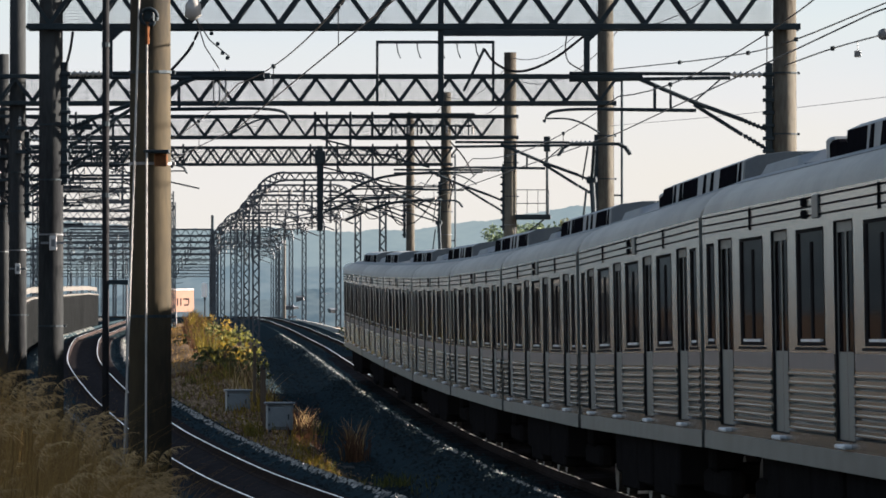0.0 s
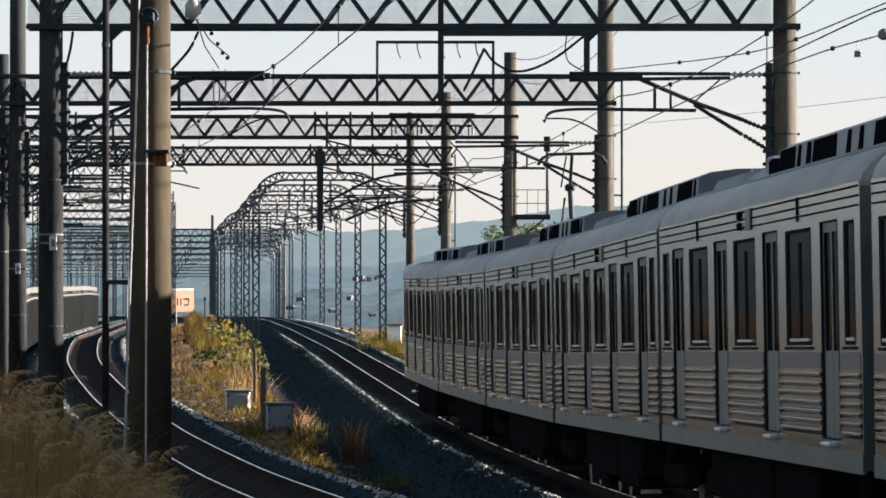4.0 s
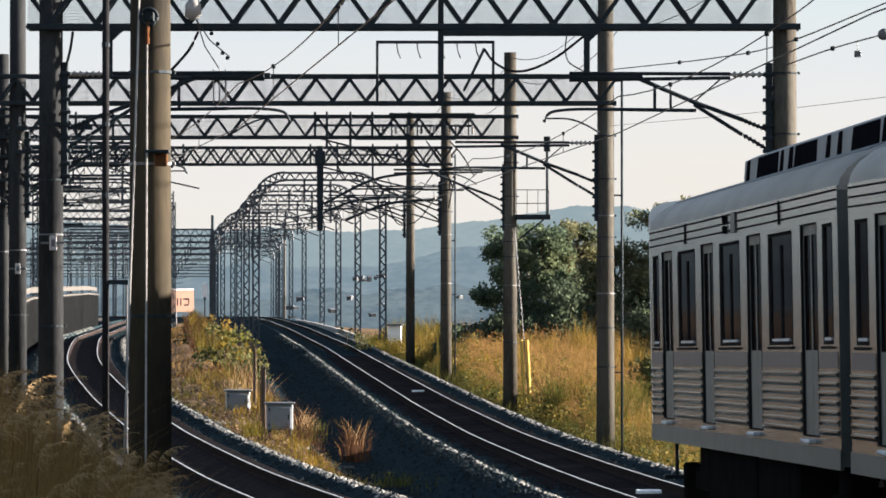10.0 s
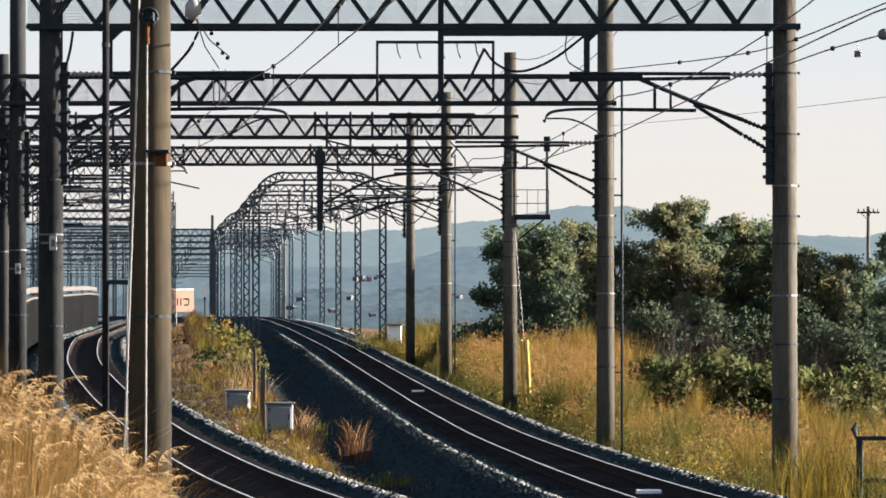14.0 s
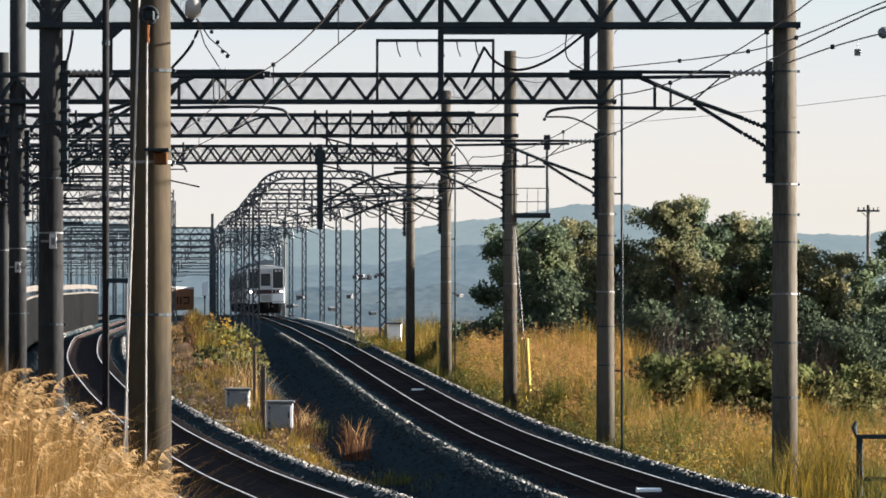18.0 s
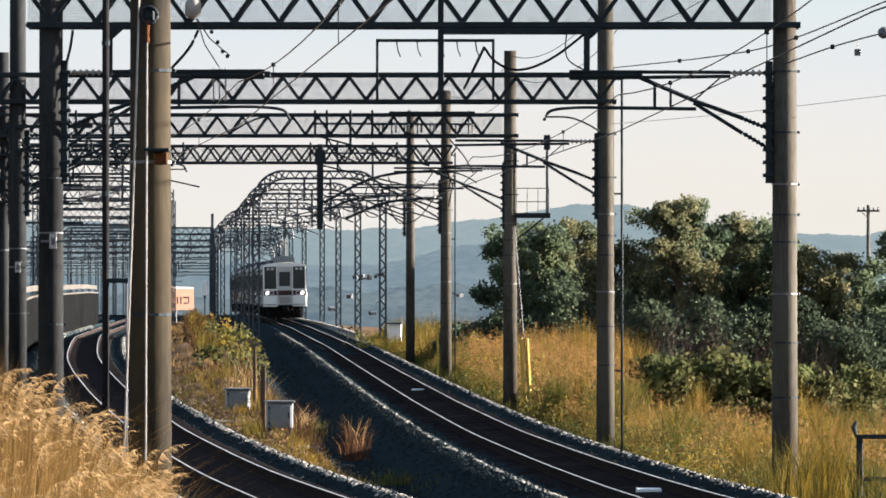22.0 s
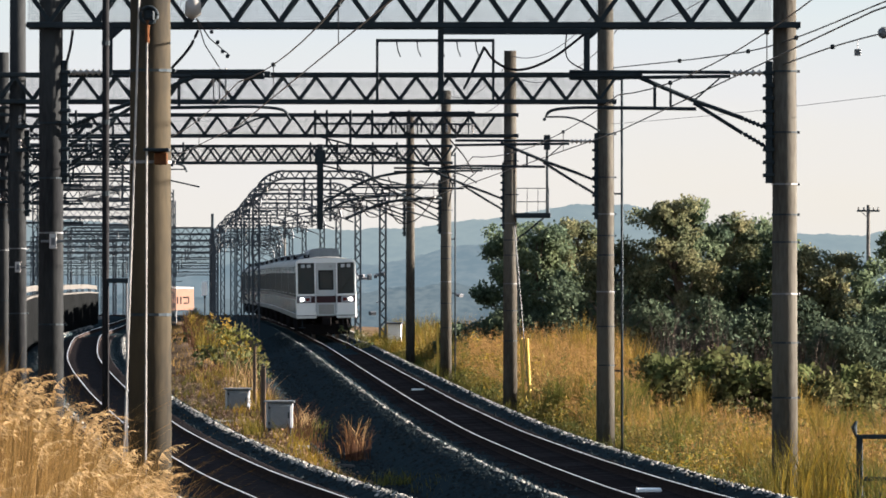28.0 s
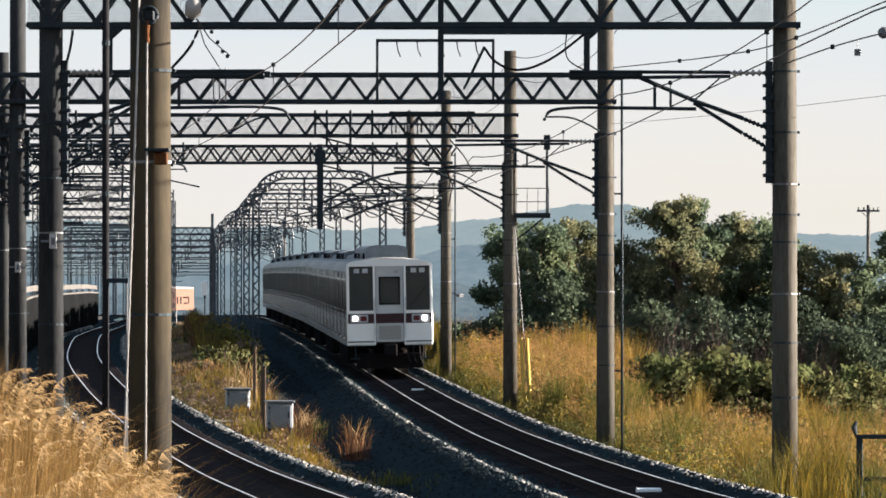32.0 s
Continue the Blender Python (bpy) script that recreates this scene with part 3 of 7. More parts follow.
def bracket(y, xp, base, reach=-1, track=None):
    """A swinging bracket that holds the overhead line out from a mast; reach is the side of the track."""
    g = thing("catenary_bracket", "dark tubular bracket with ribbed insulators on a mast", "bracket", "catenary brackets", m=pose(xp, y, base))
    r = reach
    part("top_tube", Shape().tube([(r * 0.86, 0, 6.57), (r * 3.5, 0, 6.58)], 0.030, 8), STEEL, g)
    part("lower_top_tube", Shape().tube([(r * 0.86, 0, 6.505), (r * 3.5, 0, 6.47)], 0.030, 8), STEEL, g)
    part("main_strut", Shape().tube([(r * 0.64, 0, 5.81), (r * 1.44, 0, 6.10), (r * 2.45, 0, 6.53)], 0.036, 8), STEEL, g)
    part("lower_strut", Shape().tube([(r * 0.66, 0, 5.57), (r * 1.46, 0, 6.07)], 0.032, 8), STEEL, g)
    part("registration_arm", Shape().tube([(r * 1.42, 0, 5.97), (r * 2.9, 0, 5.99)], 0.03, 8), STEEL, g)
    part("steady_arm", Shape().tube(rounded([(r * 2.85, 0, 5.99), (r * 3.4, 0.03, 5.99), (r * 3.8, 0.04, 5.94), (r * 3.92, 0.05, 5.78)]), 0.026, 6), STEEL, g)
    part("lower_steady_arm", Shape().tube(rounded([(r * 3.9, 0.05, 5.84), (r * 3.5, 0.05, 5.83), (r * 3.2, 0.05, 5.72), (r * 3.0, 0.06, 5.6)]), 0.016, 6), STEEL, g)
    part("hanger", Shape().beam((r * 2.1, 0, 5.97), (r * 2.1, 0, 6.40), 0.05, 0.03), STEEL, g)
    part("hanger", Shape().beam((r * 1.84, 0, 5.97), (r * 1.84, 0, 6.28), 0.04, 0.03), STEEL, g)
    part("tie_rod", Shape().tube([(r * 1.44, 0, 6.12), (r * 0.98, 0, 6.52)], 0.014, 6), STEEL, g)
    if y < 120:
        part("clamp_block", Shape().rbox(min(r * 2.3, r * 3.5), max(r * 2.3, r * 3.5), -0.05, 0.05, 6.49, 6.55, 0.01), STEEL, g)
    for zz, z2 in ((6.56, 6.56), (5.65, 5.81), (5.33, 5.57)):
        part("insulator", insulator_string(Shape(), (r * 0.25, 0, zz), (r * (0.86 if zz > 6 else 0.65), 0, z2), 6, 0.06 if zz > 6 else 0.045), INSULATOR if zz > 6 else STEEL, g, "ribbed insulator", True)
    part("mount_plate", Shape().rbox(min(r * 0.17, r * 0.28), max(r * 0.17, r * 0.28), -0.09, 0.09, 4.75, 6.75, 0.01), STEEL, g)
    for k in range(9):
        zz = 4.85 + 0.21 * k
        part("mount_lug", Shape().rbox(min(r * 0.14, r * 0.33), max(r * 0.14, r * 0.33), -0.11, 0.05, zz, zz + 0.06, 0.01), STEEL, g)
    return g


gantry(60.0, -2.88, rx(60) + 2.9, 7.30, 10.2, 10.2, label="lattice girder on thick concrete masts with a tensioning cable")
gantry(100.0, -6.43, rx(100) + 2.93, 7.14, 10.2, 10.0, start=-6.81)
gantry(141.2, -9.85, rx(141.2) + 2.88, 7.33, 10.0, 10.3, pitch=0.772, start=-10.66)
gantry(181.4, -13.1, rx(181.4) + 2.86, 7.72, 10.2, 10.25, start=-13.47)
gantry(225.8, -15.9, rx(225.8) + 2.9, 8.02, 10.6, 10.7)
for yy in (100.0, 141.2, 181.4, 225.8, 261.3):
    bracket(yy, rx(yy) + 2.9, rz(yy))
for yy, xm in ((100.0, -6.43), (141.2, -9.85), (181.4, -13.1), (225.8, -15.9)):
    bracket(yy, xm, lz(yy) - 0.08, 1)


def arm_rack(x, y, zs, half, label):
    """Short cross-arms on a mast with pin insulators and slack jumper cables."""
    g = thing("cross_arm_rack", label, "cross-arms", "cross-arm racks", m=pose(x, y - 0.26, 0))
    for z in zs:
        part("cross_arm", Shape().rbox(-half, half, -0.035, 0.035, z - 0.04, z + 0.04, 0.006), STEEL, g)
        for k in range(4):
            u = -half + 0.12 + (2 * half - 0.24) * k / 3
            part("insulator", insulator_string(Shape(), (u, 0, z + 0.04), (u, 0, z + 0.26), 3, 0.05), STEEL if k % 2 else INSULATOR, g)
        part("jumper", Shape().tube([(-half + 0.1, 0, z + 0.25), (-half * 0.5, -0.05, z - 0.16), (0.1, -0.05, z - 0.30), (half * 0.6, -0.05, z - 0.1), (half - 0.1, 0, z + 0.25)], 0.014, 5), RUBBER, g)


arm_rack(-12.2, 181.4, (8.55, 7.15, 6.45, 5.75), 1.1, "dark cross-arms with insulators and slack jumpers beside a mast")
arm_rack(-14.6, 225.8, (7.2, 6.5, 5.8), 1.3, "dark cross-arms with insulators above the diverging track")
arm_rack(-9.0, 141.2, (6.75, 6.2), 0.9, "dark cross-arms with insulators on the second gantry")
mast = thing("catenary_mast", "slim concrete mast with clamp bands beside the track", "mast", m=pose(0, 261.3, 0))
concrete_post(mast, rx(261.3) + 2.93, 0, soil(rx(261.3) + 2.93, 261.3) - 0.3, 10.9, 0.19, (8.2, 7.0, 6.4))


def lattice_column(s, x, z0, z1, w=0.30):
    """Two angles with zigzag lacing."""
    for o in (-w / 2, w / 2):
        for d in (-0.16, 0.16):
            s.beam((x + o, d, z0), (x + o, d, z1), 0.085, 0.085)
    n = int((z1 - z0) / 0.34)
    h = (z1 - z0) / n
    for k in range(n):
        a = -1 if k % 2 else 1
        for d in (-0.16, 0.16):
            s.beam((x - a * w / 2, d, z0 + k * h), (x + a * w / 2, d, z0 + (k + 1) * h), 0.035, 0.065)
    return s


def arch_portal():
    """Riveted lattice portal with rounded haunches over one track; the origin is the rail level at the track's middle."""
    g = thing("lattice_portal", "dark riveted lattice portal with rounded shoulders over one track", "portal", "lattice portals")
    for x in (-3.15, 3.15):
        part("column", lattice_column(Shape(), x, -1.6, 6.6), PORTAL_STEEL, g)
        part("footing", Shape().rbox(x - 0.4, x + 0.4, -0.4, 0.4, -1.9, -0.9, 0.03), OLD_CONCRETE, g)
    for x in (-1, 1):
        s = Shape()
        inner = [(x * (3.15 - 0.21 - 1.25 * (1 - math.cos(a))), 0, 6.5 + 1.32 * math.sin(a)) for a in np.linspace(0, math.pi / 2, 8)]
        outer = [(x * (3.15 + 0.21 - 1.65 * (1 - math.cos(a))), 0, 6.5 + 1.72 * math.sin(a)) for a in np.linspace(0, math.pi / 2, 8)]
        part("inner_chord", Shape().tube(inner, 0.055, 4), PORTAL_STEEL, g)
        part("outer_chord", Shape().tube(outer, 0.055, 4), PORTAL_STEEL, g)
        for k in range(7):
            s.beam(inner[k], outer[k + 1], 0.04, 0.07)
            s.beam(outer[k], inner[k + 1], 0.04, 0.07)
        tagged(part("haunch_lacing", s, PORTAL_STEEL, g), kind="stuff")
    s = Shape()
    s.box(-1.7, 1.7, -0.16, 0.16, 7.78, 7.88)
    s.box(-1.7, 1.7, -0.16, 0.16, 8.14, 8.24)
    for k in range(7):
        s.beam((-1.7 + k * 0.486, 0, 7.85), (-1.457 + k * 0.486, 0, 8.17), 0.04, 0.06)
        s.beam((-1.457 + k * 0.486, 0, 8.17), (-1.214 + k * 0.486, 0, 7.85), 0.04, 0.06)
    part("crossbeam", s, PORTAL_STEEL, g)
    for x, z in ((0.55, 5.7), (-0.75, 6.7)):
        part("drop_post", Shape().beam((x, 0, 7.8), (x, 0, z), 0.10, 0.10), PORTAL_STEEL, g)
    part("arm", Shape().tube([(0.55, 0, 6.6), (-0.9, 0, 6.3)], 0.04, 6), PORTAL_STEEL, g)
    part("arm", Shape().tube([(2.9, 0, 6.9), (0.4, 0, 6.75)], 0.05, 6), PORTAL_STEEL, g)
    part("strut", Shape().tube([(2.9, 0, 6.0), (1.0, 0, 6.75)], 0.045, 6), PORTAL_STEEL, g)
    part("cross_arm", Shape().box(-2.95, -1.1, -0.05, 0.05, 7.02, 7.12), PORTAL_STEEL, g)
    for x in (-2.6, -2.0, -1.4):
        part("pin_insulator", insulator_string(Shape(), (x, 0, 7.12), (x, 0, 7.45), 3, 0.07), INSULATOR, g)
    part("jumper", Shape().tube(rounded([(2.4, 0, 7.5), (2.1, 0, 6.6), (1.6, 0, 6.2), (0.9, 0, 6.5)]), 0.03, 5), RUBBER, g)
    part("insulator", insulator_string(Shape(), (0.0, 0, 7.78), (0.0, 0, 7.2), 6, 0.08), INSULATOR, g)
    return g


PORTALS = [303.0, 345.0, 387.0, 430.0, 472.0, 514.0, 556.0, 598.0, 640.0, 682.0]
first = arch_portal()
first.matrix_basis = pose(rx(303), 303, rz(303), 0, 0, 2.5)
for yy in PORTALS[1:]:
    copy_thing(first, pose(rx(yy), yy, rz(yy), 0, 0, 2.5))


def flat_portal():
    """Wide straight lattice portal over the diverging line and its siding."""
    g = thing("flat_portal", "dark straight lattice portal with a level crossbeam", "portal", "flat portals")
    for x in (-6.2, 2.4):
        part("column", lattice_column(Shape(), x, -1.6, 8.2, 0.30), PORTAL_STEEL, g)
        part("footing", Shape().rbox(x - 0.4, x + 0.4, -0.4, 0.4, -1.9, -0.9, 0.03), OLD_CONCRETE, g)
    part("lower_chord", Shape().rbox(-6.2, 2.4, -0.05, 0.05, 7.58, 7.70, 0.01), PORTAL_STEEL, g)
    part("upper_chord", Shape().rbox(-6.2, 2.4, -0.05, 0.05, 8.10, 8.22, 0.01), PORTAL_STEEL, g)
    s = Shape()
    for k in range(14):
        s.beam((-6.2 + k * 0.6, 0, 7.69), (-5.9 + k * 0.6, 0, 8.12), 0.03, 0.05)
        s.beam((-5.9 + k * 0.6, 0, 8.12), (-5.6 + k * 0.6, 0, 7.69), 0.03, 0.05)
    tagged(part("lacing", s, PORTAL_STEEL, g), kind="stuff")
    part("drop_post", Shape().beam((1.4, 0, 7.6), (1.4, 0, 5.6), 0.09, 0.09), PORTAL_STEEL, g)
    part("arm", Shape().tube([(1.4, 0, 6.2), (-0.3, 0, 5.9)], 0.03, 6), PORTAL_STEEL, g)
    part("cross_arm", Shape().beam((-2.6, 0, 6.9), (0.9, 0, 6.9), 0.06, 0.06), PORTAL_STEEL, g)
    part("insulator", insulator_string(Shape(), (-0.2, 0, 7.55), (-0.2, 0, 6.95), 6, 0.07), INSULATOR, g)
    return g


flat = flat_portal()
flat.matrix_basis = pose(lx(261), 261, lz(261), 0, 0, 3.0)
for yy in PORTALS:
    copy_thing(flat, pose(lx(yy), yy, lz(yy), 0, 0, 3.0))


def yard_portal(y, x0, x1, z):
    """A long straight lattice portal far up the line, from x0 to x1."""
    g = thing("yard_portal", "dark straight lattice portal across the far tracks", "portal", "yard portals", m=pose(0, y, 0))
    for x in (x0, x0 * 0.55 + x1 * 0.45, x1):
        part("column", lattice_column(Shape(), x, 1.0, z + 0.6, 0.32), PORTAL_STEEL, g)
    part("lower_chord", Shape().box(x0, x1, -0.08, 0.08, z - 0.08, z + 0.08), PORTAL_STEEL, g)
    part("upper_chord", Shape().box(x0, x1, -0.08, 0.08, z + 0.52, z + 0.68), PORTAL_STEEL, g)
    n = int((x1 - x0) / 0.9)
    s = Shape()
    for k in range(n):
        s.beam((x0 + k * 0.9, 0, z), (x0 + k * 0.9 + 0.45, 0, z + 0.6), 0.05, 0.08)
        s.beam((x0 + k * 0.9 + 0.45, 0, z + 0.6), (x0 + k * 0.9 + 0.9, 0, z), 0.05, 0.08)
    tagged(part("lacing", s, PORTAL_STEEL, g), kind="stuff")
    for u in (0.2, 0.62, 0.85):
        x = x0 + (x1 - x0) * u
        part("drop_post", Shape().beam((x, 0, z), (x, 0, z - 2.0), 0.12, 0.12), PORTAL_STEEL, g)
        part("arm", Shape().tube([(x, 0, z - 1.4), (x + 1.8, 0, z - 1.2)], 0.06, 5), PORTAL_STEEL, g)


for yy in (590, 640, 695, 760, 835, 925, 1040, 1200):
    yard_portal(yy, lx(yy) - 4.0, -0.0379 * yy, 10.2)
pole = thing("steel_post", "plain dark steel post rising beside the portals", "post", m=pose(-25.0, 640, 0))
part("shaft", Shape().tube([(0.8, 0, 1.0), (0.8, 0, 13.0)], 0.16, 10), STEEL, pole, smooth=True)


# ---- overhead wires ----
def hung(p, q, sag, n=10):
    p, q = Vector(p), Vector(q)
    return [p.lerp(q, k / n) - Vector((0, 0, 4 * sag * (k / n) * (1 - k / n))) for k in range(n + 1)]


def overhead_line(fx, fz, spans, words, up, gap, sag, drop=0.0):
    g = thing("overhead_line", "thin bronze contact wire hung on droppers above the " + words, "overhead wire", "overhead lines")
    for k, (a, b) in enumerate(zip(spans, spans[1:])):
        st = 0.2 if k % 2 else -0.2
        ca, cb = (Vector((fx(q) + o, q, fz(q) + up - (drop if q < 80 else 0.0))) for q, o in ((a, st), (b, -st)))
        ma, mb = ca + Vector((0, 0, gap)), cb + Vector((0, 0, gap))
        part("contact_wire", Shape().tube([ca, cb], 0.011, 4), WIRE, g)
        top = hung(ma, mb, sag)
        part("messenger_wire", Shape().tube(top, 0.011, 4), WIRE, g)
        for i in ((3, 7) if 90 < b < 200 else range(1, 10)):
            low = ca.lerp(cb, i / 10)
            part("dropper", Shape().beam(top[i], low, 0.012, 0.012), WIRE, g)
            if b < 200:
                part("clip", Shape().rbox(top[i].x - 0.03, top[i].x + 0.03, top[i].y - 0.05, top[i].y + 0.05, top[i].z - 0.03, top[i].z + 0.03, 0.01), STEEL, g)
    return g


SPANS = [-20.0, 20.0, 60.0, 100.0, 141.2, 181.4, 225.8, 261.3] + PORTALS
overhead_line(rx, rz, SPANS, "main track", 5.6, 0.6, 0.3, 0.26)
overhead_line(lx, lz, SPANS, "diverging track", 5.60, 0.72, 0.3)
for off, up in ((3.2, 9.2), (2.95, 9.9)):
    g = thing("feeder_wire", "thin dark feeder wire along the mast tops", "wire", "feeder wires")
    for a, b in zip(SPANS[:8], SPANS[1:8]):
        part("span", Shape().tube(hung((rx(a) + off, a, rz(a) + up), (rx(b) + off, b, rz(b) + up), 0.5), 0.012, 4), WIRE, g)

# slack feeders that leave the second mast for the near one
FEEDERS = ((((3.49, 125.0, 7.46), (4.78, 108.0, 6.97), (5.55, 100.0, 6.86), (6.43, 88.0, 6.94)), 0.012, (0.25, 0.5, 0.75), False),
           (((5.57, 100.0, 6.50), (6.01, 94.0, 6.53), (6.36, 88.0, 6.47)), 0.012, (0.5,), True),
           (((3.57, 130.0, 6.46), (5.50, 115.0, 6.20), (7.30, 100.0, 6.00)), 0.005, (), False))
for stops, thick, clips, disc in FEEDERS:
    g = thing("feeder_wire", "thin dark feeder wire with clips between two masts", "wire", "feeder wires")
    line = rounded(stops, 6)
    part("span", Shape().tube(line, thick, 5), WIRE, g)
    for k in clips:
        c = line[int(k * (len(line) - 1))]
        part("clip", Shape().rbox(c.x - 0.035, c.x + 0.035, c.y - 0.05, c.y + 0.05, c.z - 0.035, c.z + 0.035, 0.012), STEEL, g)
    if disc:
        c = line[-1]
        part("insulator", Shape().tube([(c.x, c.y - 0.06, c.z), (c.x, c.y - 0.05, c.z), (c.x, c.y + 0.03, c.z), (c.x, c.y + 0.06, c.z)], [0.03, 0.085, 0.085, 0.03], 12), GALV, g, "grey-green disc insulator", True)
        h = line[-4]
        part("hanger_tag", Shape().tube([h, (h.x, h.y, h.z - 0.14)], 0.006, 4).rbox(h.x - 0.05, h.x + 0.05, h.y - 0.01, h.y + 0.01, h.z - 0.24, h.z - 0.14, 0.008), GALV, g)


# ---- trains ----
HALF, LOW, EAVE, LONG = 1.42, 1.05, 3.46, 9.72      # half width, sill, eave, half length
DOORS = (-7.4, -2.47, 2.47, 7.4)
PANES = ((-8.9, 0.75), (-4.93, 2.1), (0.0, 2.1), (4.93, 2.1), (8.9, 0.75))


def side_wall(s, x, inward, openings, y0, y1, z0, z1):
    """A wall at x with recessed openings (y0, y1, z0, z1, depth)."""
    ys = [y0]
    for o in sorted(openings):
        ys += [o[0], o[1]]
    ys.append(y1)

    def quad(p):
        n = len(s.v)
        s.v.extend(p)
        s.f.append((n, n + 1, n + 2, n + 3) if inward < 0 else (n + 3, n + 2, n + 1, n))

    for a, b in zip(ys[0::2], ys[1::2]):
        quad([(x, a, z0), (x, b, z0), (x, b, z1), (x, a, z1)])
    for a, b, c, d, depth in openings:
        quad([(x, a, z0), (x, b, z0), (x, b, c), (x, a, c)])
        quad([(x, a, d), (x, b, d), (x, b, z1), (x, a, z1)])


def shared(table, key, make):
    if key not in table:
        table[key] = make()
    return table[key]


_MESH = {}


def door_mesh():
    s = Shape()
    for a, b in ((-0.65, -0.006), (0.006, 0.65)):
        side_wall(s, 0, -1, [(a + (0.09 if a < -0.1 else 0.05), b - (0.05 if a < -0.1 else 0.09), 2.05, 3.08, 0.02)], a, b, 1.28, 3.18)
    return s.mesh("door", STAINLESS_DULL)


def door_pane_mesh():
    s = Shape()
    for a, b in ((-0.56, -0.056), (0.056, 0.56)):
        s.box(-0.018, -0.010, a, b, 2.05, 3.08)
    return s.mesh("door_pane", GLASS)


def window_frame_mesh(w):
    s = Shape()
    h = w / 2
    for a, b, c, d in ((-h, -h + 0.04, 2.1, 3.15), (h - 0.04, h, 2.1, 3.15), (-h + 0.04, h - 0.04, 2.1, 2.13), (-h + 0.04, h - 0.04, 3.12, 3.15)):
        s.box(-0.03, -0.005, a, b, c, d)
    if w > 1:
        s.box(-0.03, -0.004, -0.035, 0.035, 2.15, 3.03)
    s.box(-0.0, 0.022, -h - 0.05, h + 0.05, 2.06, 2.085)
    return s.mesh("window_frame", WINDOW_FRAME)


_CUTS = [-LONG + 0.12] + [v for d in DOORS for v in (d - 0.74, d + 0.74)] + [LONG - 0.12]
BAYS = list(zip(_CUTS[0::2], _CUTS[1::2]))


def ribbed_mesh(length):
    """A corrugated panel, its ribs rolled into one sheet."""
    s = Shape()
    line = [(0.004, 1.28)]
    for k in range(7):
        z = 1.31 + k * 0.083
        line += [(0.004, z), (0.024, z + 0.028), (0.024, z + 0.044), (0.004, z + 0.052)]
    line.append((0.004, 1.88))
    n = len(line)
    v = [(x, y, z) for y in (-length / 2, length / 2) for x, z in line]
    s.faces(v, [(i, i + 1, n + i + 1, n + i) for i in range(n - 1)])
    for k in range(7):
        z = 1.31 + k * 0.083
        for y in (-length / 2, length / 2):
            s.faces([(0.004, y, z), (0.024, y, z + 0.028), (0.024, y, z + 0.044), (0.004, y, z + 0.052)], [(0, 1, 2, 3)])
    return s.mesh("ribbed_panel", STAINLESS)


def sill_trim(w):
    return Shape().box(-0.02, 0.008, -0.36 * w, 0.36 * w, 2.135, 2.16).mesh("sill_trim", CATCH)


def surround_mesh(w, z0, z1, depth, t=0.012):
    """Black rubber lining of an opening."""
    h = w / 2
    loops = [(x, k) for x, k in ((0.004, 0), (0.004, t), (-depth, t), (-depth, 0))]
    v = [(x, sy * (h - k), zz + k if zz == z0 else zz - k) for x, k in loops for sy, zz in ((-1, z0), (1, z0), (1, z1), (-1, z1))]
    f = [(a * 4 + i, a * 4 + (i + 1) % 4, ((a + 1) % 4) * 4 + (i + 1) % 4, ((a + 1) % 4) * 4 + i) for a in range(4) for i in range(4)]
    return Shape().faces(v, f).mesh("rubber_surround", RUBBER)


def roof_mesh():
    s = Shape()
    sec = [(-HALF, EAVE), (-1.395, 3.55), (-1.33, 3.64), (-1.2, 3.735), (-0.95, 3.83), (-0.5, 3.90), (0, 3.92), (0.5, 3.90), (0.95, 3.83), (1.2, 3.735), (1.33, 3.64), (1.395, 3.55), (HALF, EAVE)]
    ys = (-LONG, -LONG + 0.1, LONG - 0.1, LONG)
    v = [(x, y, z - (0.04 if abs(y) == LONG else 0)) for y in ys for x, z in sec]
    n = len(sec)
    s.faces(v, [(j * n + i, j * n + i + 1, (j + 1) * n + i + 1, (j + 1) * n + i) for j in range(3) for i in range(n - 1)])
    s.faces([v[i] for i in range(n)], [tuple(range(n))])
    s.faces([v[3 * n + i] for i in range(n)], [tuple(range(n))[::-1]])
    return s.mesh("roof", ROOF, True)


def roof_sheet_mesh():
    """Blue-grey coated sheet over the crown of the roof."""
    sec = [(-1.12, 3.769), (-0.95, 3.833), (-0.5, 3.903), (0, 3.923), (0.5, 3.903), (0.95, 3.833), (1.12, 3.769)]
    n = len(sec)
    v = [(x, y, z + dz) for dz in (0.0, 0.006) for y in (-LONG + 0.12, LONG - 0.12) for x, z in sec]
    f = [(i, i + 1, n + i + 1, n + i) for i in range(2 * n, 3 * n - 1)]
    f += [(0, n, 3 * n, 2 * n), (n - 1, 3 * n - 1, 4 * n - 1, 2 * n - 1)]
    f += [(i, 2 * n + i, 2 * n + i + 1, i + 1) for i in range(n - 1)] + [(n + i, n + i + 1, 3 * n + i + 1, 3 * n + i) for i in range(n - 1)]
    return Shape().faces(v, f).mesh("roof_sheet", ROOF_COVER)


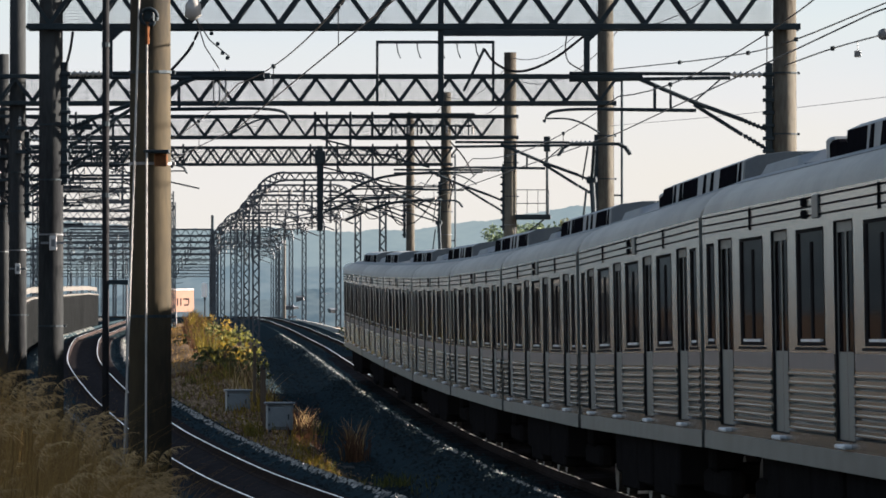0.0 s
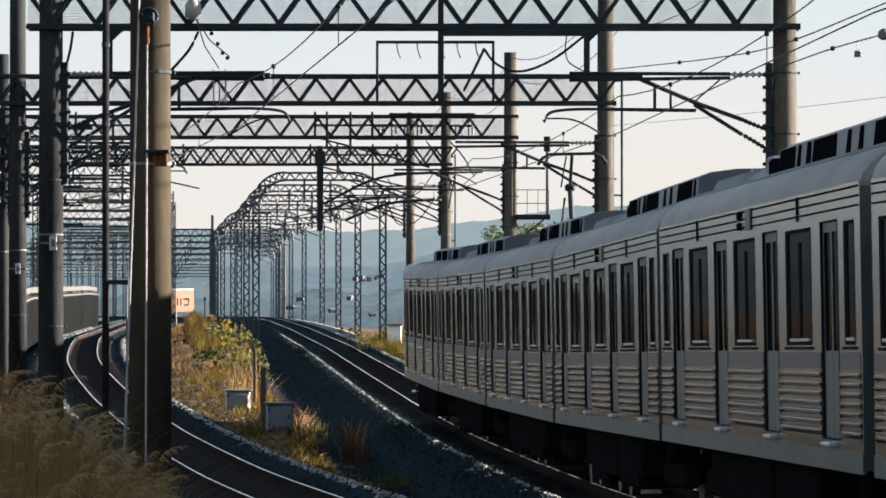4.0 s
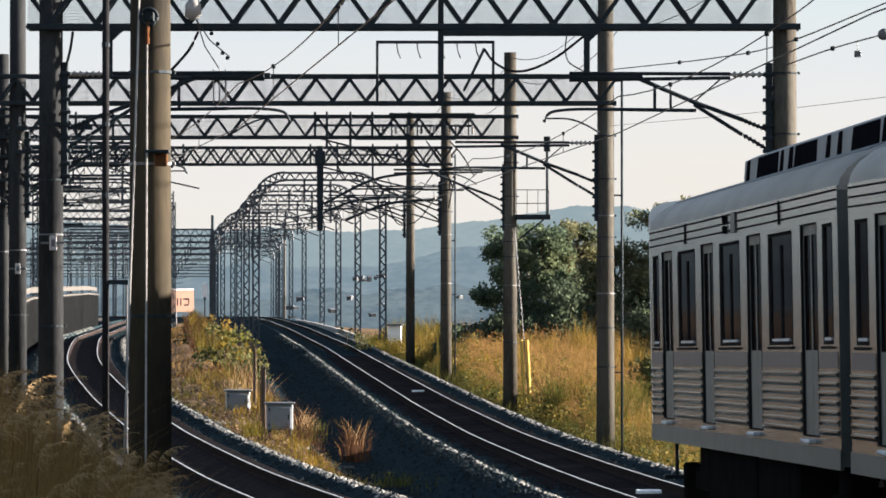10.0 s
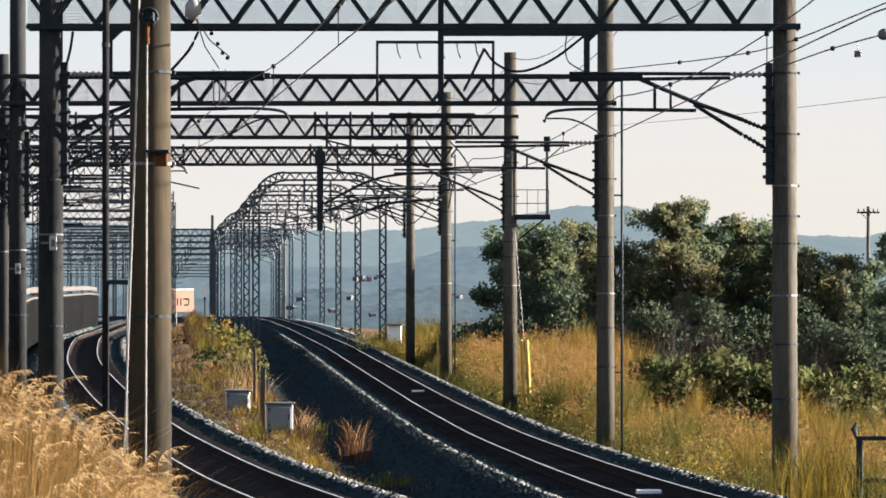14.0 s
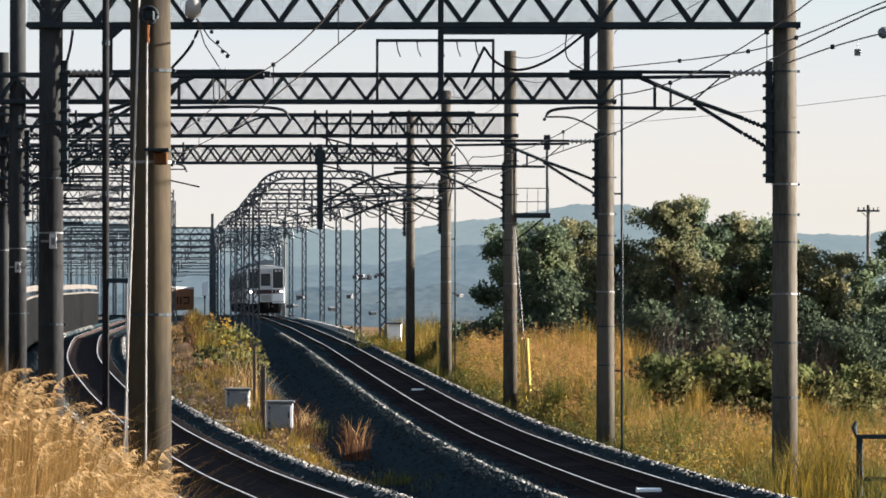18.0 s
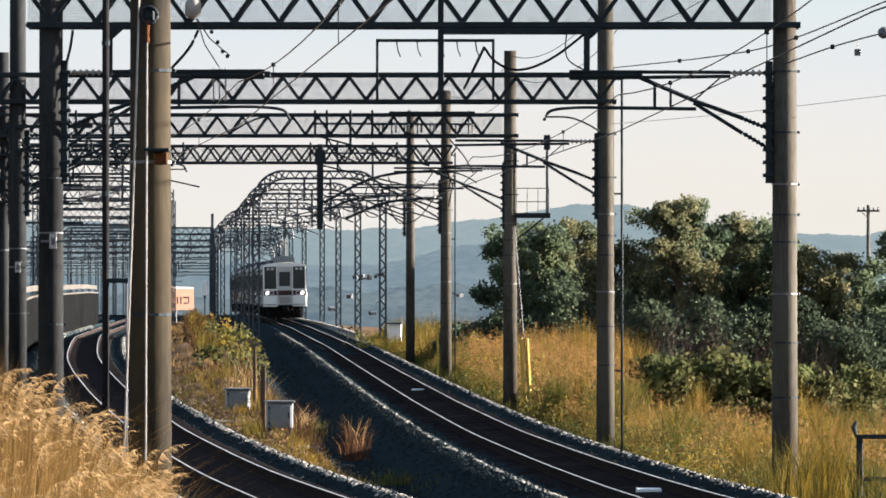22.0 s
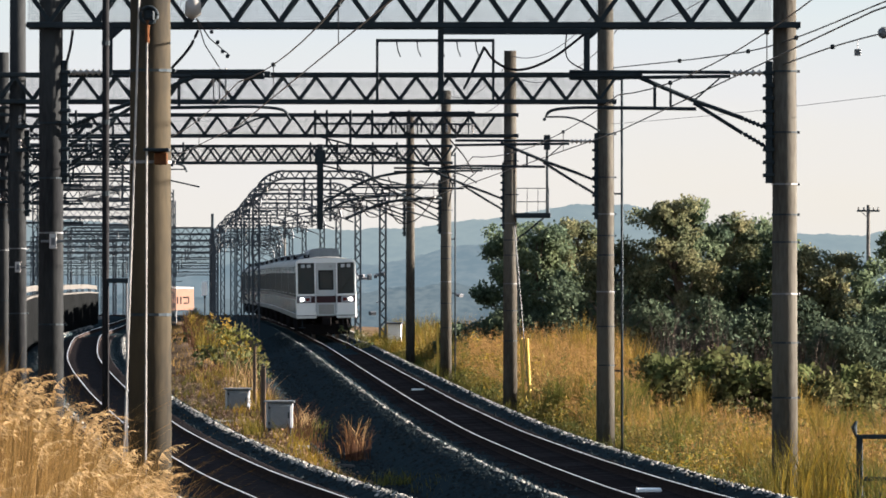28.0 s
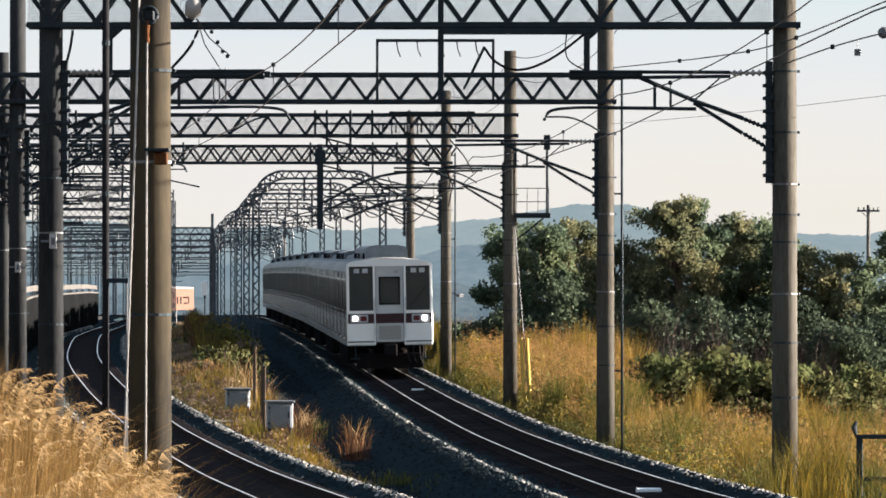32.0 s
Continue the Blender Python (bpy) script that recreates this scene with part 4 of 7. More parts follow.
def bogie(parent, y):
    b = part("bogie", Shape().rbox(-1.05, -0.85, y - 1.5, y + 1.5, 0.42, 0.72, 0.05).rbox(0.85, 1.05, y - 1.5, y + 1.5, 0.42, 0.72, 0.05)
             .rbox(-0.9, 0.9, y - 0.2, y + 0.2, 0.45, 0.8, 0.03).rbox(-1.1, -0.8, y - 0.3, y + 0.3, 0.7, 1.0, 0.05)
             .rbox(0.8, 1.1, y - 0.3, y + 0.3, 0.7, 1.0, 0.05), UNDER, parent)
    for dy in (-1.05, 1.05):
        for x in (-0.56, 0.56):
            part("wheel", Shape().tube([(x - 0.06, y + dy, 0.43), (x + 0.06, y + dy, 0.43)], 0.425, 20), WHEEL, b)


def aircon(parent, y, length, w=1.17, rise=1.0, end_mat=ROOF_COVER):
    """A long low roof unit with sloping sides, black louvre panels and pale ribs between them."""
    sec = [(-0.80, 3.76), (-0.78, 4.06), (-0.66, 4.12), (-0.40, 4.155), (0.40, 4.155), (0.66, 4.12), (0.78, 4.06), (0.80, 3.76)]
    sec = [(x, 3.76 + (z - 3.76) * rise) for x, z in sec]
    n = len(sec)
    ends = (y - length / 2, y + length / 2)
    s = Shape().faces([(x * w, e, z) for e in ends for x, z in sec], [(i, i + 1, n + i + 1, n + i) for i in range(n - 1)] + [tuple(range(n))[::-1], tuple(range(n, 2 * n))])
    a = part("air_conditioner", s, AIRCON, parent, "grey rooftop air conditioner")
    for x in (-0.3, 0.3):
        for e in ends:
            part("end_rib", Shape().rbox(x - 0.02, x + 0.02, e - 0.03, e + 0.03, 3.84, 3.76 + 0.38 * rise, 0.008), end_mat, a)
    for e, q in ((ends[0], ends[0] - 0.012), (ends[1], ends[1] + 0.012)):
        part("end_panel", Shape().faces([(x * w * 0.985, yy, z - 0.006) for yy in (e, q) for x, z in sec], [(i, i + 1, n + i + 1, n + i) for i in range(n - 1)] + [tuple(range(n))[::-1], tuple(range(n, 2 * n))]),
             end_mat, a, "grey end panel")
    p, k = y - length / 2 + 0.25, 0
    while p < y + length / 2 - 0.3:
        run = min(y + length / 2 - 0.12 - p, (0.2, 2.0, 0.25, 0.25, 1.9, 0.3)[k % 6])
        for x in (-1, 1):
            part("grille", Shape().faces([(x * 0.812 * w, p, 3.83), (x * 0.812 * w, p + run, 3.83), (x * 0.788 * w, p + run, 4.055), (x * 0.788 * w, p, 4.055), (x * 0.78 * w, p, 3.83), (x * 0.78 * w, p + run, 3.83), (x * 0.75 * w, p + run, 4.055), (x * 0.75 * w, p, 4.055)],
                                          [(0, 1, 2, 3), (7, 6, 5, 4), (0, 4, 5, 1), (2, 6, 7, 3), (0, 3, 7, 4), (1, 5, 6, 2)]), GRILLE, a)
        p += run + (0.3, 0.9, 0.7, 0.9, 0.25, 0.6)[k % 6]
        k += 1


def roof_hump(parent, y, length):
    """A smooth grey equipment cover with tapered ends, and two small boxes beside it."""
    sec = [(-0.95, 3.77), (-0.86, 3.95), (-0.60, 4.02), (0.60, 4.02), (0.86, 3.95), (0.95, 3.77)]
    n = len(sec)
    rows = [(y - length / 2, 0.55), (y - length / 2 + 0.5, 1.0), (y + length / 2 - 0.5, 1.0), (y + length / 2, 0.55)]
    v = [(x, q, 3.77 + (z - 3.77) * k) for q, k in rows for x, z in sec]
    part("roof_cover", Shape().faces(v, [(i * n + m, i * n + m + 1, (i + 1) * n + m + 1, (i + 1) * n + m) for i in range(3) for m in range(n - 1)] + [tuple(range(n))[::-1], tuple(range(3 * n, 4 * n))]),
         ROOF_COVER, parent, "blue-grey roof equipment cover")
    part("roof_box", Shape().rbox(-0.7, -0.2, y - length / 2 - 0.9, y - length / 2 - 0.4, 3.80, 4.10, 0.03), AIRCON, parent)
    part("roof_box", Shape().rbox(-0.75, 0.1, y - length / 2 - 1.7, y - length / 2 - 1.1, 3.80, 4.05, 0.03), GRILLE, parent)


def end_wall(parent, y, out):
    """A plain car end with a gangway."""
    s = Shape()
    s.box(-HALF, HALF, min(y, y - out * 0.05), max(y, y - out * 0.05), LOW, EAVE)
    part("end_wall", s, STAINLESS_DULL, parent)
    b = Shape()
    for k in range(3):
        b.rbox(-0.58, 0.58, min(y + out * (0.02 + 0.07 * k), y + out * (0.075 + 0.07 * k)), max(y + out * (0.02 + 0.07 * k), y + out * (0.075 + 0.07 * k)), 1.2, 3.35, 0.02)
    part("gangway_bellows", b, RUBBER, parent, "black rubber gangway bellows")


def pantograph(parent, y):
    """A raised single-arm pantograph on four insulators."""
    p = part("pantograph", Shape().rbox(-0.6, 0.6, y - 0.45, y + 0.45, 4.00, 4.06, 0.01).tube([(0, y - 0.15, 4.06), (0, y + 0.35, 4.88)], 0.048, 8)
             .tube([(0, y + 0.35, 4.88), (0, y - 0.35, 5.44)], 0.03, 8).tube([(-0.16, y + 0.32, 4.9), (-0.1, y - 0.3, 5.42)], 0.014, 6)
             .rbox(-0.09, 0.09, y + 0.28, y + 0.42, 4.82, 4.95, 0.03).tube([(-0.2, y, 4.06), (-0.1, y + 0.3, 4.7)], 0.02, 6),
             STEEL, parent, "raised dark pantograph")
    for d in (-0.52, -0.20):
        part("collector_head", Shape().tube([(-0.60, y + d, 5.28), (-0.52, y + d, 5.40), (-0.40, y + d, 5.46), (0.40, y + d, 5.46), (0.52, y + d, 5.40), (0.60, y + d, 5.28)], 0.024, 6), STEEL, p)
    for x in (-0.5, 0.5):
        for d in (-0.4, 0.4):
            part("insulator", insulator_string(Shape(), (x, y + d, 3.78), (x, y + d, 4.03), 3, 0.06), INSULATOR, p)


def surround_flat(half, z0, z1, ys, x=0.0, t=0.055):
    """A flat frame round a pane in a car's end."""
    s = Shape()
    for a, b, c, d in ((-half - t, -half, z0 - t, z1 + t), (half, half + t, z0 - t, z1 + t), (-half, half, z0 - t, z0), (-half, half, z1, z1 + t)):
        s.box(x + a, x + b, *ys, c, d)
    return s


def cab_end(parent, y, out, lit):
    """A driving end: three tall panes, a maroon band with lamps, skirt and coupler; out is -1 or 1 along y."""
    def Y(a, b):
        return (min(y + out * a, y + out * b), max(y + out * a, y + out * b))

    s = Shape()
    yb = Y(0.0, 0.10)
    # body of the front round the panes and the end door
    for a, b in ((-1.42, -0.47), (0.47, 1.42)):
        s.rbox(a, b, *yb, LOW - 0.04, 2.14, 0.03)
    arch = [(-1.42, 3.62), (-1.38, 3.72), (-1.24, 3.79), (-0.6, 3.85), (0.6, 3.85), (1.24, 3.79), (1.38, 3.72), (1.42, 3.62)]
    n = len(arch)
    s.faces([(x, q, z) for q in yb for x, z in arch], [(0, 1, 2, 3, 4, 5, 6, 7), (15, 14, 13, 12, 11, 10, 9, 8)] + [(i, n + i, n + i + 1, i + 1) for i in range(n - 1)] + [(0, 7, 15, 8)])
    for a, b in ((-1.42, -1.33), (-0.54, -0.47), (0.47, 0.54), (1.33, 1.42)):
        s.box(a, b, yb[0] + 0.005, yb[1] - 0.005, 2.12, 3.63)
    front = part("cab_front", s, FRONT, parent, "pale grey driving front")
    door = part("end_door", Shape().box(-0.455, -0.30, *Y(0.0, 0.075), LOW + 0.08, 3.64).box(0.30, 0.455, *Y(0.0, 0.075), LOW + 0.08, 3.64)
                .box(-0.30, 0.30, *Y(0.0, 0.075), LOW + 0.08, 2.40).box(-0.30, 0.30, *Y(0.0, 0.075), 3.22, 3.64), DOOR_GREY, front, "grey end door")
    for x in (-1, 1):
        part("door_seam", Shape().box(min(x * 0.456, x * 0.47), max(x * 0.456, x * 0.47), *Y(0.0, 0.05), LOW, 3.62), GRILLE, door)
    part("door_pane", Shape().box(-0.30, 0.30, *Y(0.035, 0.045), 2.40, 3.22), SCREEN, door)
    part("pane_rubber", surround_flat(0.30, 2.40, 3.22, Y(0.05, 0.08)), GRILLE, door)
    part("number_lamp", Shape().rbox(0.16, 0.30, *Y(0.07, 0.10), 3.40, 3.50, 0.01), SIGN_WHITE, door)
    part("kick_panel", Shape().rbox(-0.36, 0.36, *Y(0.07, 0.085), 1.20, 1.66, 0.01), ROOF, door, "darker lower panel of the end door")
    part("door_band", Shape().box(-0.455, 0.455, *Y(0.075, 0.082), 1.74, 2.06), MAROON, door, "maroon band")
    for a, b in ((-1.33, -0.54), (0.54, 1.33)):
        part("windscreen", Shape().box(a, b, *Y(0.045, 0.055), 2.16, 3.64), SCREEN, front)
        part("windscreen_frame", surround_flat((b - a) / 2, 2.16, 3.64, Y(0.06, 0.122), (a + b) / 2), FRAME_WHITE, front, "white windscreen frame")
        part("side_band", Shape().box(a - 0.05, b + 0.05, *Y(0.10, 0.106), 1.74, 2.06), MAROON, front, "maroon band")
    part("wiper", Shape().tube([(0.62, y + out * 0.14, 2.2), (1.2, y + out * 0.14, 2.95)], 0.012, 5), RUBBER, front)
    part("sun_blind", Shape().box(0.60, 1.28, *Y(0.02, 0.03), 2.93, 2.99), CATCH, front)
    part("dash", Shape().box(-1.2, 1.2, *Y(-0.5, -0.1), 1.2, 2.25), SEAT, front)
    part("bulkhead", Shape().box(-1.35, 1.35, *Y(-1.6, -1.5), 1.2, 3.4), SEAT, front)
    for x in (-1, 1):
        part("lamp_housing", Shape().rbox(min(x * 0.72, x * 1.30), max(x * 0.72, x * 1.30), *Y(0.10, 0.125), 1.77, 2.03, 0.02), CATCH, front, "bright metal lamp surround")
        part("headlamp", Shape().rbox(min(x * 1.07, x * 1.22), max(x * 1.07, x * 1.22), *Y(0.12, 0.145), 1.825, 1.975, 0.03), LAMP_GLASS if lit else SIGN_WHITE, front, "lit headlamp" if lit else "dark headlamp")
        part("tail_lamp", Shape().rbox(min(x * 0.77, x * 0.98), max(x * 0.77, x * 0.98), *Y(0.12, 0.135), 1.82, 1.98, 0.02), RED_LENS, front)
        for u in (0.80, 1.08):
            part("destination_lamp", Shape().rbox(x * u - 0.09, x * u + 0.09, *Y(0.056, 0.075), 3.40, 3.55, 0.01), CATCH, front)
        part("handrail", Shape().tube([(x * 0.51, y + out * 0.15, 1.3), (x * 0.51, y + out * 0.15, 2.6)], 0.016, 6), CATCH, front)
        part("skirt_lip", Shape().rbox(min(x * 0.5, x * 1.40), max(x * 0.5, x * 1.40), *Y(0.09, 0.125), 1.12, 1.16, 0.008), STAINLESS_DULL, front)
        part("corner_step", Shape().rbox(min(x * 1.0, x * 1.3), max(x * 1.0, x * 1.3), *Y(-0.05, 0.1), 0.55, 0.60, 0.01).rbox(x * 1.14 - 0.02, x * 1.14 + 0.02, *Y(0.0, 0.04), 0.58, 1.02, 0.005), STEEL, front)
    part("snow_guard", Shape().rbox(-1.1, 1.1, *Y(-0.4, -0.3), 0.25, 0.75, 0.03), UNDER, front)
    part("coupler", Shape().rbox(-0.16, 0.16, *Y(-0.1, 0.42), 0.72, 1.0, 0.03).rbox(-0.22, 0.22, *Y(0.3, 0.46), 0.66, 1.06, 0.04), UNDER, front)
    for x in (0.55, 0.75, 0.95):
        part("air_hose", Shape().tube([(x, y + out * 0.12, 1.02), (x + 0.03, y + out * 0.2, 0.6), (x + 0.1, y + out * 0.14, 0.42)], 0.025, 6), RUBBER, front)


def bench_mesh():
    """A long seat with its back against the side wall."""
    sec = [(-0.52, 1.18), (-0.52, 1.62), (-0.50, 1.65), (-0.17, 1.63), (-0.15, 2.08), (-0.08, 2.08), (-0.08, 1.18)]
    n = len(sec)
    return Shape().faces([(x, y, z) for y in (-1.65, 1.65) for x, z in sec],
                         [(i, (i + 1) % n, n + (i + 1) % n, n + i) for i in range(n)] + [tuple(range(n))[::-1], tuple(range(n, 2 * n))]).mesh("bench", SEAT)


def train_car(label, cab=0, panto=0, units=((-4.2, 10.8), (7.0, 3.9)), lit=False, group="train cars"):
    """A four-door stainless car; cab and panto give the end along y, or 0."""
    car = thing("train_car", label, "train car", group)
    openings = [(d - 0.66, d + 0.66, 1.28, 3.18, 0.026) for d in DOORS] + [(c - w / 2, c + w / 2, 2.1, 3.15, 0.03) for c, w in PANES]

    def wall(x, inward):
        s = Shape()
        side_wall(s, x, inward, openings, -LONG, LONG, LOW, EAVE)
        return s.mesh("side_wall", STAINLESS)

    for x in (-1, 1):
        part("side_wall", shared(_MESH, ("wall", x), lambda: wall(x * HALF, -x)), STAINLESS, car)
        part("sill", shared(_MESH, ("sill", x), lambda: Shape().box(min(x * 1.40, x * 1.432), max(x * 1.40, x * 1.432), -LONG, LONG, LOW - 0.03, LOW + 0.15).mesh("sill", STAINLESS_DULL)), STAINLESS_DULL, car)
    part("floor", shared(_MESH, "floor", lambda: Shape().box(-HALF + 0.03, HALF - 0.03, -LONG + 0.06, LONG - 0.06, LOW + 0.02, LOW + 0.12).mesh("floor", SEAT)), SEAT, car)
    part("roof", shared(_MESH, "roof", roof_mesh), ROOF, car, "grey roof")
    part("roof_sheet", shared(_MESH, "roof_sheet", roof_sheet_mesh), ROOF_COVER, car, "blue-grey roof sheet")
    for x, turn in ((-HALF, 180), (HALF, 0)):
        for d in DOORS:
            dm = pose(x - (0.022 if x > 0 else -0.022), d, 0, 0, 0, turn)
            door = part("door", shared(_MESH, "door", door_mesh), STAINLESS_DULL, car, m=dm)
            part("door_pane", shared(_MESH, "door_pane", door_pane_mesh), GLASS, door)
            part("rubber_surround", shared(_MESH, "dsur", lambda: surround_mesh(1.32, 1.28, 3.18, 0.026)), RUBBER, door, m=pose(0.022, 0, 0))
            part("door_step", shared(_MESH, "step", lambda: Shape().rbox(-0.02, 0.09, -0.34, 0.34, 1.22, 1.26, 0.01).mesh("door_step", CATCH)), CATCH, door)
        for c, w in PANES:
            wm = pose(x, c, 0, 0, 0, turn)
            win = part("window", shared(_MESH, ("frame", w), lambda: window_frame_mesh(w)), STAINLESS_DULL, car, m=wm)
            part("sill_trim", shared(_MESH, ("trim", w), lambda: sill_trim(w)), CATCH, win, "bright metal sill trim")
            part("rubber_surround", shared(_MESH, ("wsur", w), lambda: surround_mesh(w, 2.1, 3.15, 0.045)), RUBBER, win)
            part("pane", shared(_MESH, ("pane", w), lambda: Shape().box(-0.026, -0.018, -w / 2 + 0.04, w / 2 - 0.04, 2.13, 3.12).mesh("pane", GLASS)), GLASS, win)
        for p, q in BAYS:
            ln = round(q - p, 3)
            bm = pose(x, (p + q) / 2, 0, 0, 0, turn)
            part("ribbed_panel", shared(_MESH, ("rib", ln), lambda: ribbed_mesh(ln)), STAINLESS, car, m=bm)
            part("band_strip", shared(_MESH, ("band", ln), lambda: Shape().box(0.0, 0.006, -ln / 2, ln / 2, 1.89, 2.035).mesh("band_strip", SIDE_BAND)), SIDE_BAND, car, m=bm)
        for z in (3.255, 3.335, 3.415):
            part("rain_rail", shared(_MESH, "rain", lambda: Shape().box(0.0, 0.012, -LONG + 0.1, LONG - 0.1, 0, 0.015).mesh("rain_rail", GRILLE)), GRILLE, car, m=pose(x, 0, z, 0, 0, turn))
        for cy in (-4.95, 4.95):
            part("rail_clip", shared(_MESH, "clip", lambda: Shape().box(0.0, 0.016, -0.02, 0.02, 3.22, 3.44).mesh("rail_clip", GRILLE)), GRILLE, car, m=pose(x, cy, 0, 0, 0, turn))
        part("side_lamp", Shape().rbox(-0.03, 0.03, -0.42, -0.22, 3.24, 3.32, 0.01).rbox(-0.03, 0.03, -0.42, -0.22, 3.35, 3.43, 0.01), GRILLE, car, m=pose(x, 0, 0, 0, 0, turn))
        part("side_sign", Shape().rbox(-0.03, 0.018, 0.35, 0.80, 3.23, 3.44, 0.006), STAINLESS_DULL, car, m=pose(x, 0, 0, 0, 0, turn))
        for by in (-4.95, 0.0, 4.95):
            part("bench", shared(_MESH, "bench", bench_mesh), SEAT, car, m=pose(x, by, 0, 0, 0, turn))
    for y, ln in units:
        if ln < 4:
            roof_hump(car, y, ln)
        else:
            aircon(car, y, ln, *((0.9, 1.42, AIRCON) if lit else (1.17, 1.0, ROOF_COVER)))
    for k, (y, a, h) in enumerate(((-2.9, 1.5, 0.35), (0.2, 1.1, 0.42), (2.6, 1.3, 0.32), (4.4, 0.5, 0.5), (-4.6, 0.4, 0.5))):
        part("underfloor_box", Shape().rbox(-1.3, 1.3, y - a, y + a, h, LOW - 0.02, 0.03), UNDER, car)
    bogie(car, -6.9)
    bogie(car, 6.9)
    for e in (-1, 1):
        if e == cab:
            cab_end(car, e * (LONG - 0.02), e, lit)
        else:
            end_wall(car, e * LONG, e)
    if panto:
        pantograph(car, 7.2)
    return car


PANTO_LABEL = "ribbed stainless train car with a raised pantograph"
plain_car = train_car("ribbed stainless four-door train car with maroon band", group="departing train")
DEPARTING = [train_car("ribbed stainless driving car at the tail of the train", cab=1, units=((-3.1, 12.8),), group="departing train"),
             train_car("ribbed stainless four-door train car with a long roof unit", units=((-2.6, 9.8), (6.6, 3.9)), group="departing train")]
for k in range(7):
    if k in (0, 3):
        DEPARTING.append(train_car(PANTO_LABEL, panto=1, units=((-4.2, 10.8), (4.2, 2.4)), group="departing train"))
    else:
        DEPARTING.append(plain_car if k == 1 else copy_thing(plain_car, Matrix.Identity(4)))
APPROACHING = [train_car("stainless driving car with pale front, maroon band and lit headlamps", cab=-1, units=((-2.0, 10.8), (7.2, 3.8)), lit=True, group="approaching train")]
for k in range(9):
    c = copy_thing(plain_car, Matrix.Identity(4))
    tagged(c, group="approaching train")
    APPROACHING.append(c)


def on_track(y):
    """The pose of a car whose middle is at y on the right-hand track."""
    a, b = Vector((rx(y - 6.9), y - 6.9, rz(y - 6.9))), Vector((rx(y + 6.9), y + 6.9, rz(y + 6.9)))
    d = (b - a).normalized()
    lean = math.radians(1.0)
    side = d.cross(Vector((0, 0, 1))).normalized()
    up = side.cross(d)
    s2 = side * math.cos(lean) + up * math.sin(lean)
    m = Matrix((s2, d, s2.cross(d))).transposed().to_4x4()
    m.translation = (a + b) / 2
    return m


FRONT_AT = [(0, 1150), (5, 1080), (10, 985), (12.5, 920), (14.5, 845), (15.2, 720), (15.9, 570), (16.5, 488), (17, 479), (18, 463), (19, 447), (21, 416), (23, 383), (25, 347), (27, 308), (28, 287.5),
            (29, 266.5), (30, 246.5), (31, 224.5), (32, 201)]


def motions():
    for k, car in enumerate(DEPARTING):
        walk(car, [(t, on_track(182.4 + 9.9 - 20.0 * k - 13.05 * t + float(np.interp(t, [0, 2, 3, 6], [2.3, 0.8, 0.3, 0])))) for t in np.arange(0, 32.1, 1.0)])
    for k, car in enumerate(APPROACHING):
        walk(car, [(t, on_track(y + 9.9 + 20.0 * k)) for t, y in FRONT_AT])


# ---- vegetation ----
def blades(n, place, height, width, lean, mat, name, label, category, seed, bend=0.25):
    """Loose bent blades; place(rng, n) gives x, y and a height factor."""
    r = np.random.default_rng(seed)
    x, y, k = place(r, n)
    n = len(x)
    z = ground_height(x, y) - 0.03
    h = height * k * r.uniform(0.55, 1.15, n)
    a = r.uniform(0, 2 * math.pi, n)
    w = width * r.uniform(0.6, 1.4, n) / 2
    dx, dy = r.normal(0, lean, n) * h, r.normal(0, lean, n) * h
    side = np.stack([np.cos(a), np.sin(a) * 0.3, np.zeros(n)], -1) * w[:, None]
    p0 = np.stack([x, y, z], -1)
    p1 = p0 + np.stack([dx * 0.35, dy * 0.35, h * 0.6], -1)
    p2 = p0 + np.stack([dx * (1 + bend), dy * (1 + bend), h], -1)
    v = np.stack([p0 - side, p0 + side, p1 + side * 0.8, p1 - side * 0.8, p2], 1).reshape(-1, 3)
    base = np.arange(n) * 5
    faces = np.stack([base, base + 1, base + 2, base + 3], -1).tolist() + np.stack([base + 3, base + 2, base + 4], -1).tolist()
    me = bpy.data.meshes.new(name)
    me.from_pydata(v.tolist(), [], faces)
    me.materials.append(mat)
    return tagged(new(name, me), label, category, kind="stuff")


def leaf_cloud(centres, radii, per, size, seed, flat=0.75):
    """Leaves scattered in clumps: an array of quads."""
    r = np.random.default_rng(seed)
    out = []
    for c, rad in zip(centres, radii):
        n = int(per * rad * rad)
        d = r.normal(size=(n, 3))
        d /= np.linalg.norm(d, axis=1)[:, None]
        p = np.array(c) + d * (rad * (0.25 + 0.75 * r.random(n) ** 0.5 + 0.45 * r.random(n) ** 6))[:, None] * np.array([1, 1, flat])
        u = r.normal(size=(n, 3))
        u /= np.linalg.norm(u, axis=1)[:, None]
        w = np.cross(u, r.normal(size=(n, 3)))
        w /= np.linalg.norm(w, axis=1)[:, None]
        s = size * r.uniform(0.6, 1.4, n)[:, None]
        out.append(np.stack([p - u * s, p - w * s * 0.55, p + u * s, p + w * s * 0.55], 1))
    return np.concatenate(out)


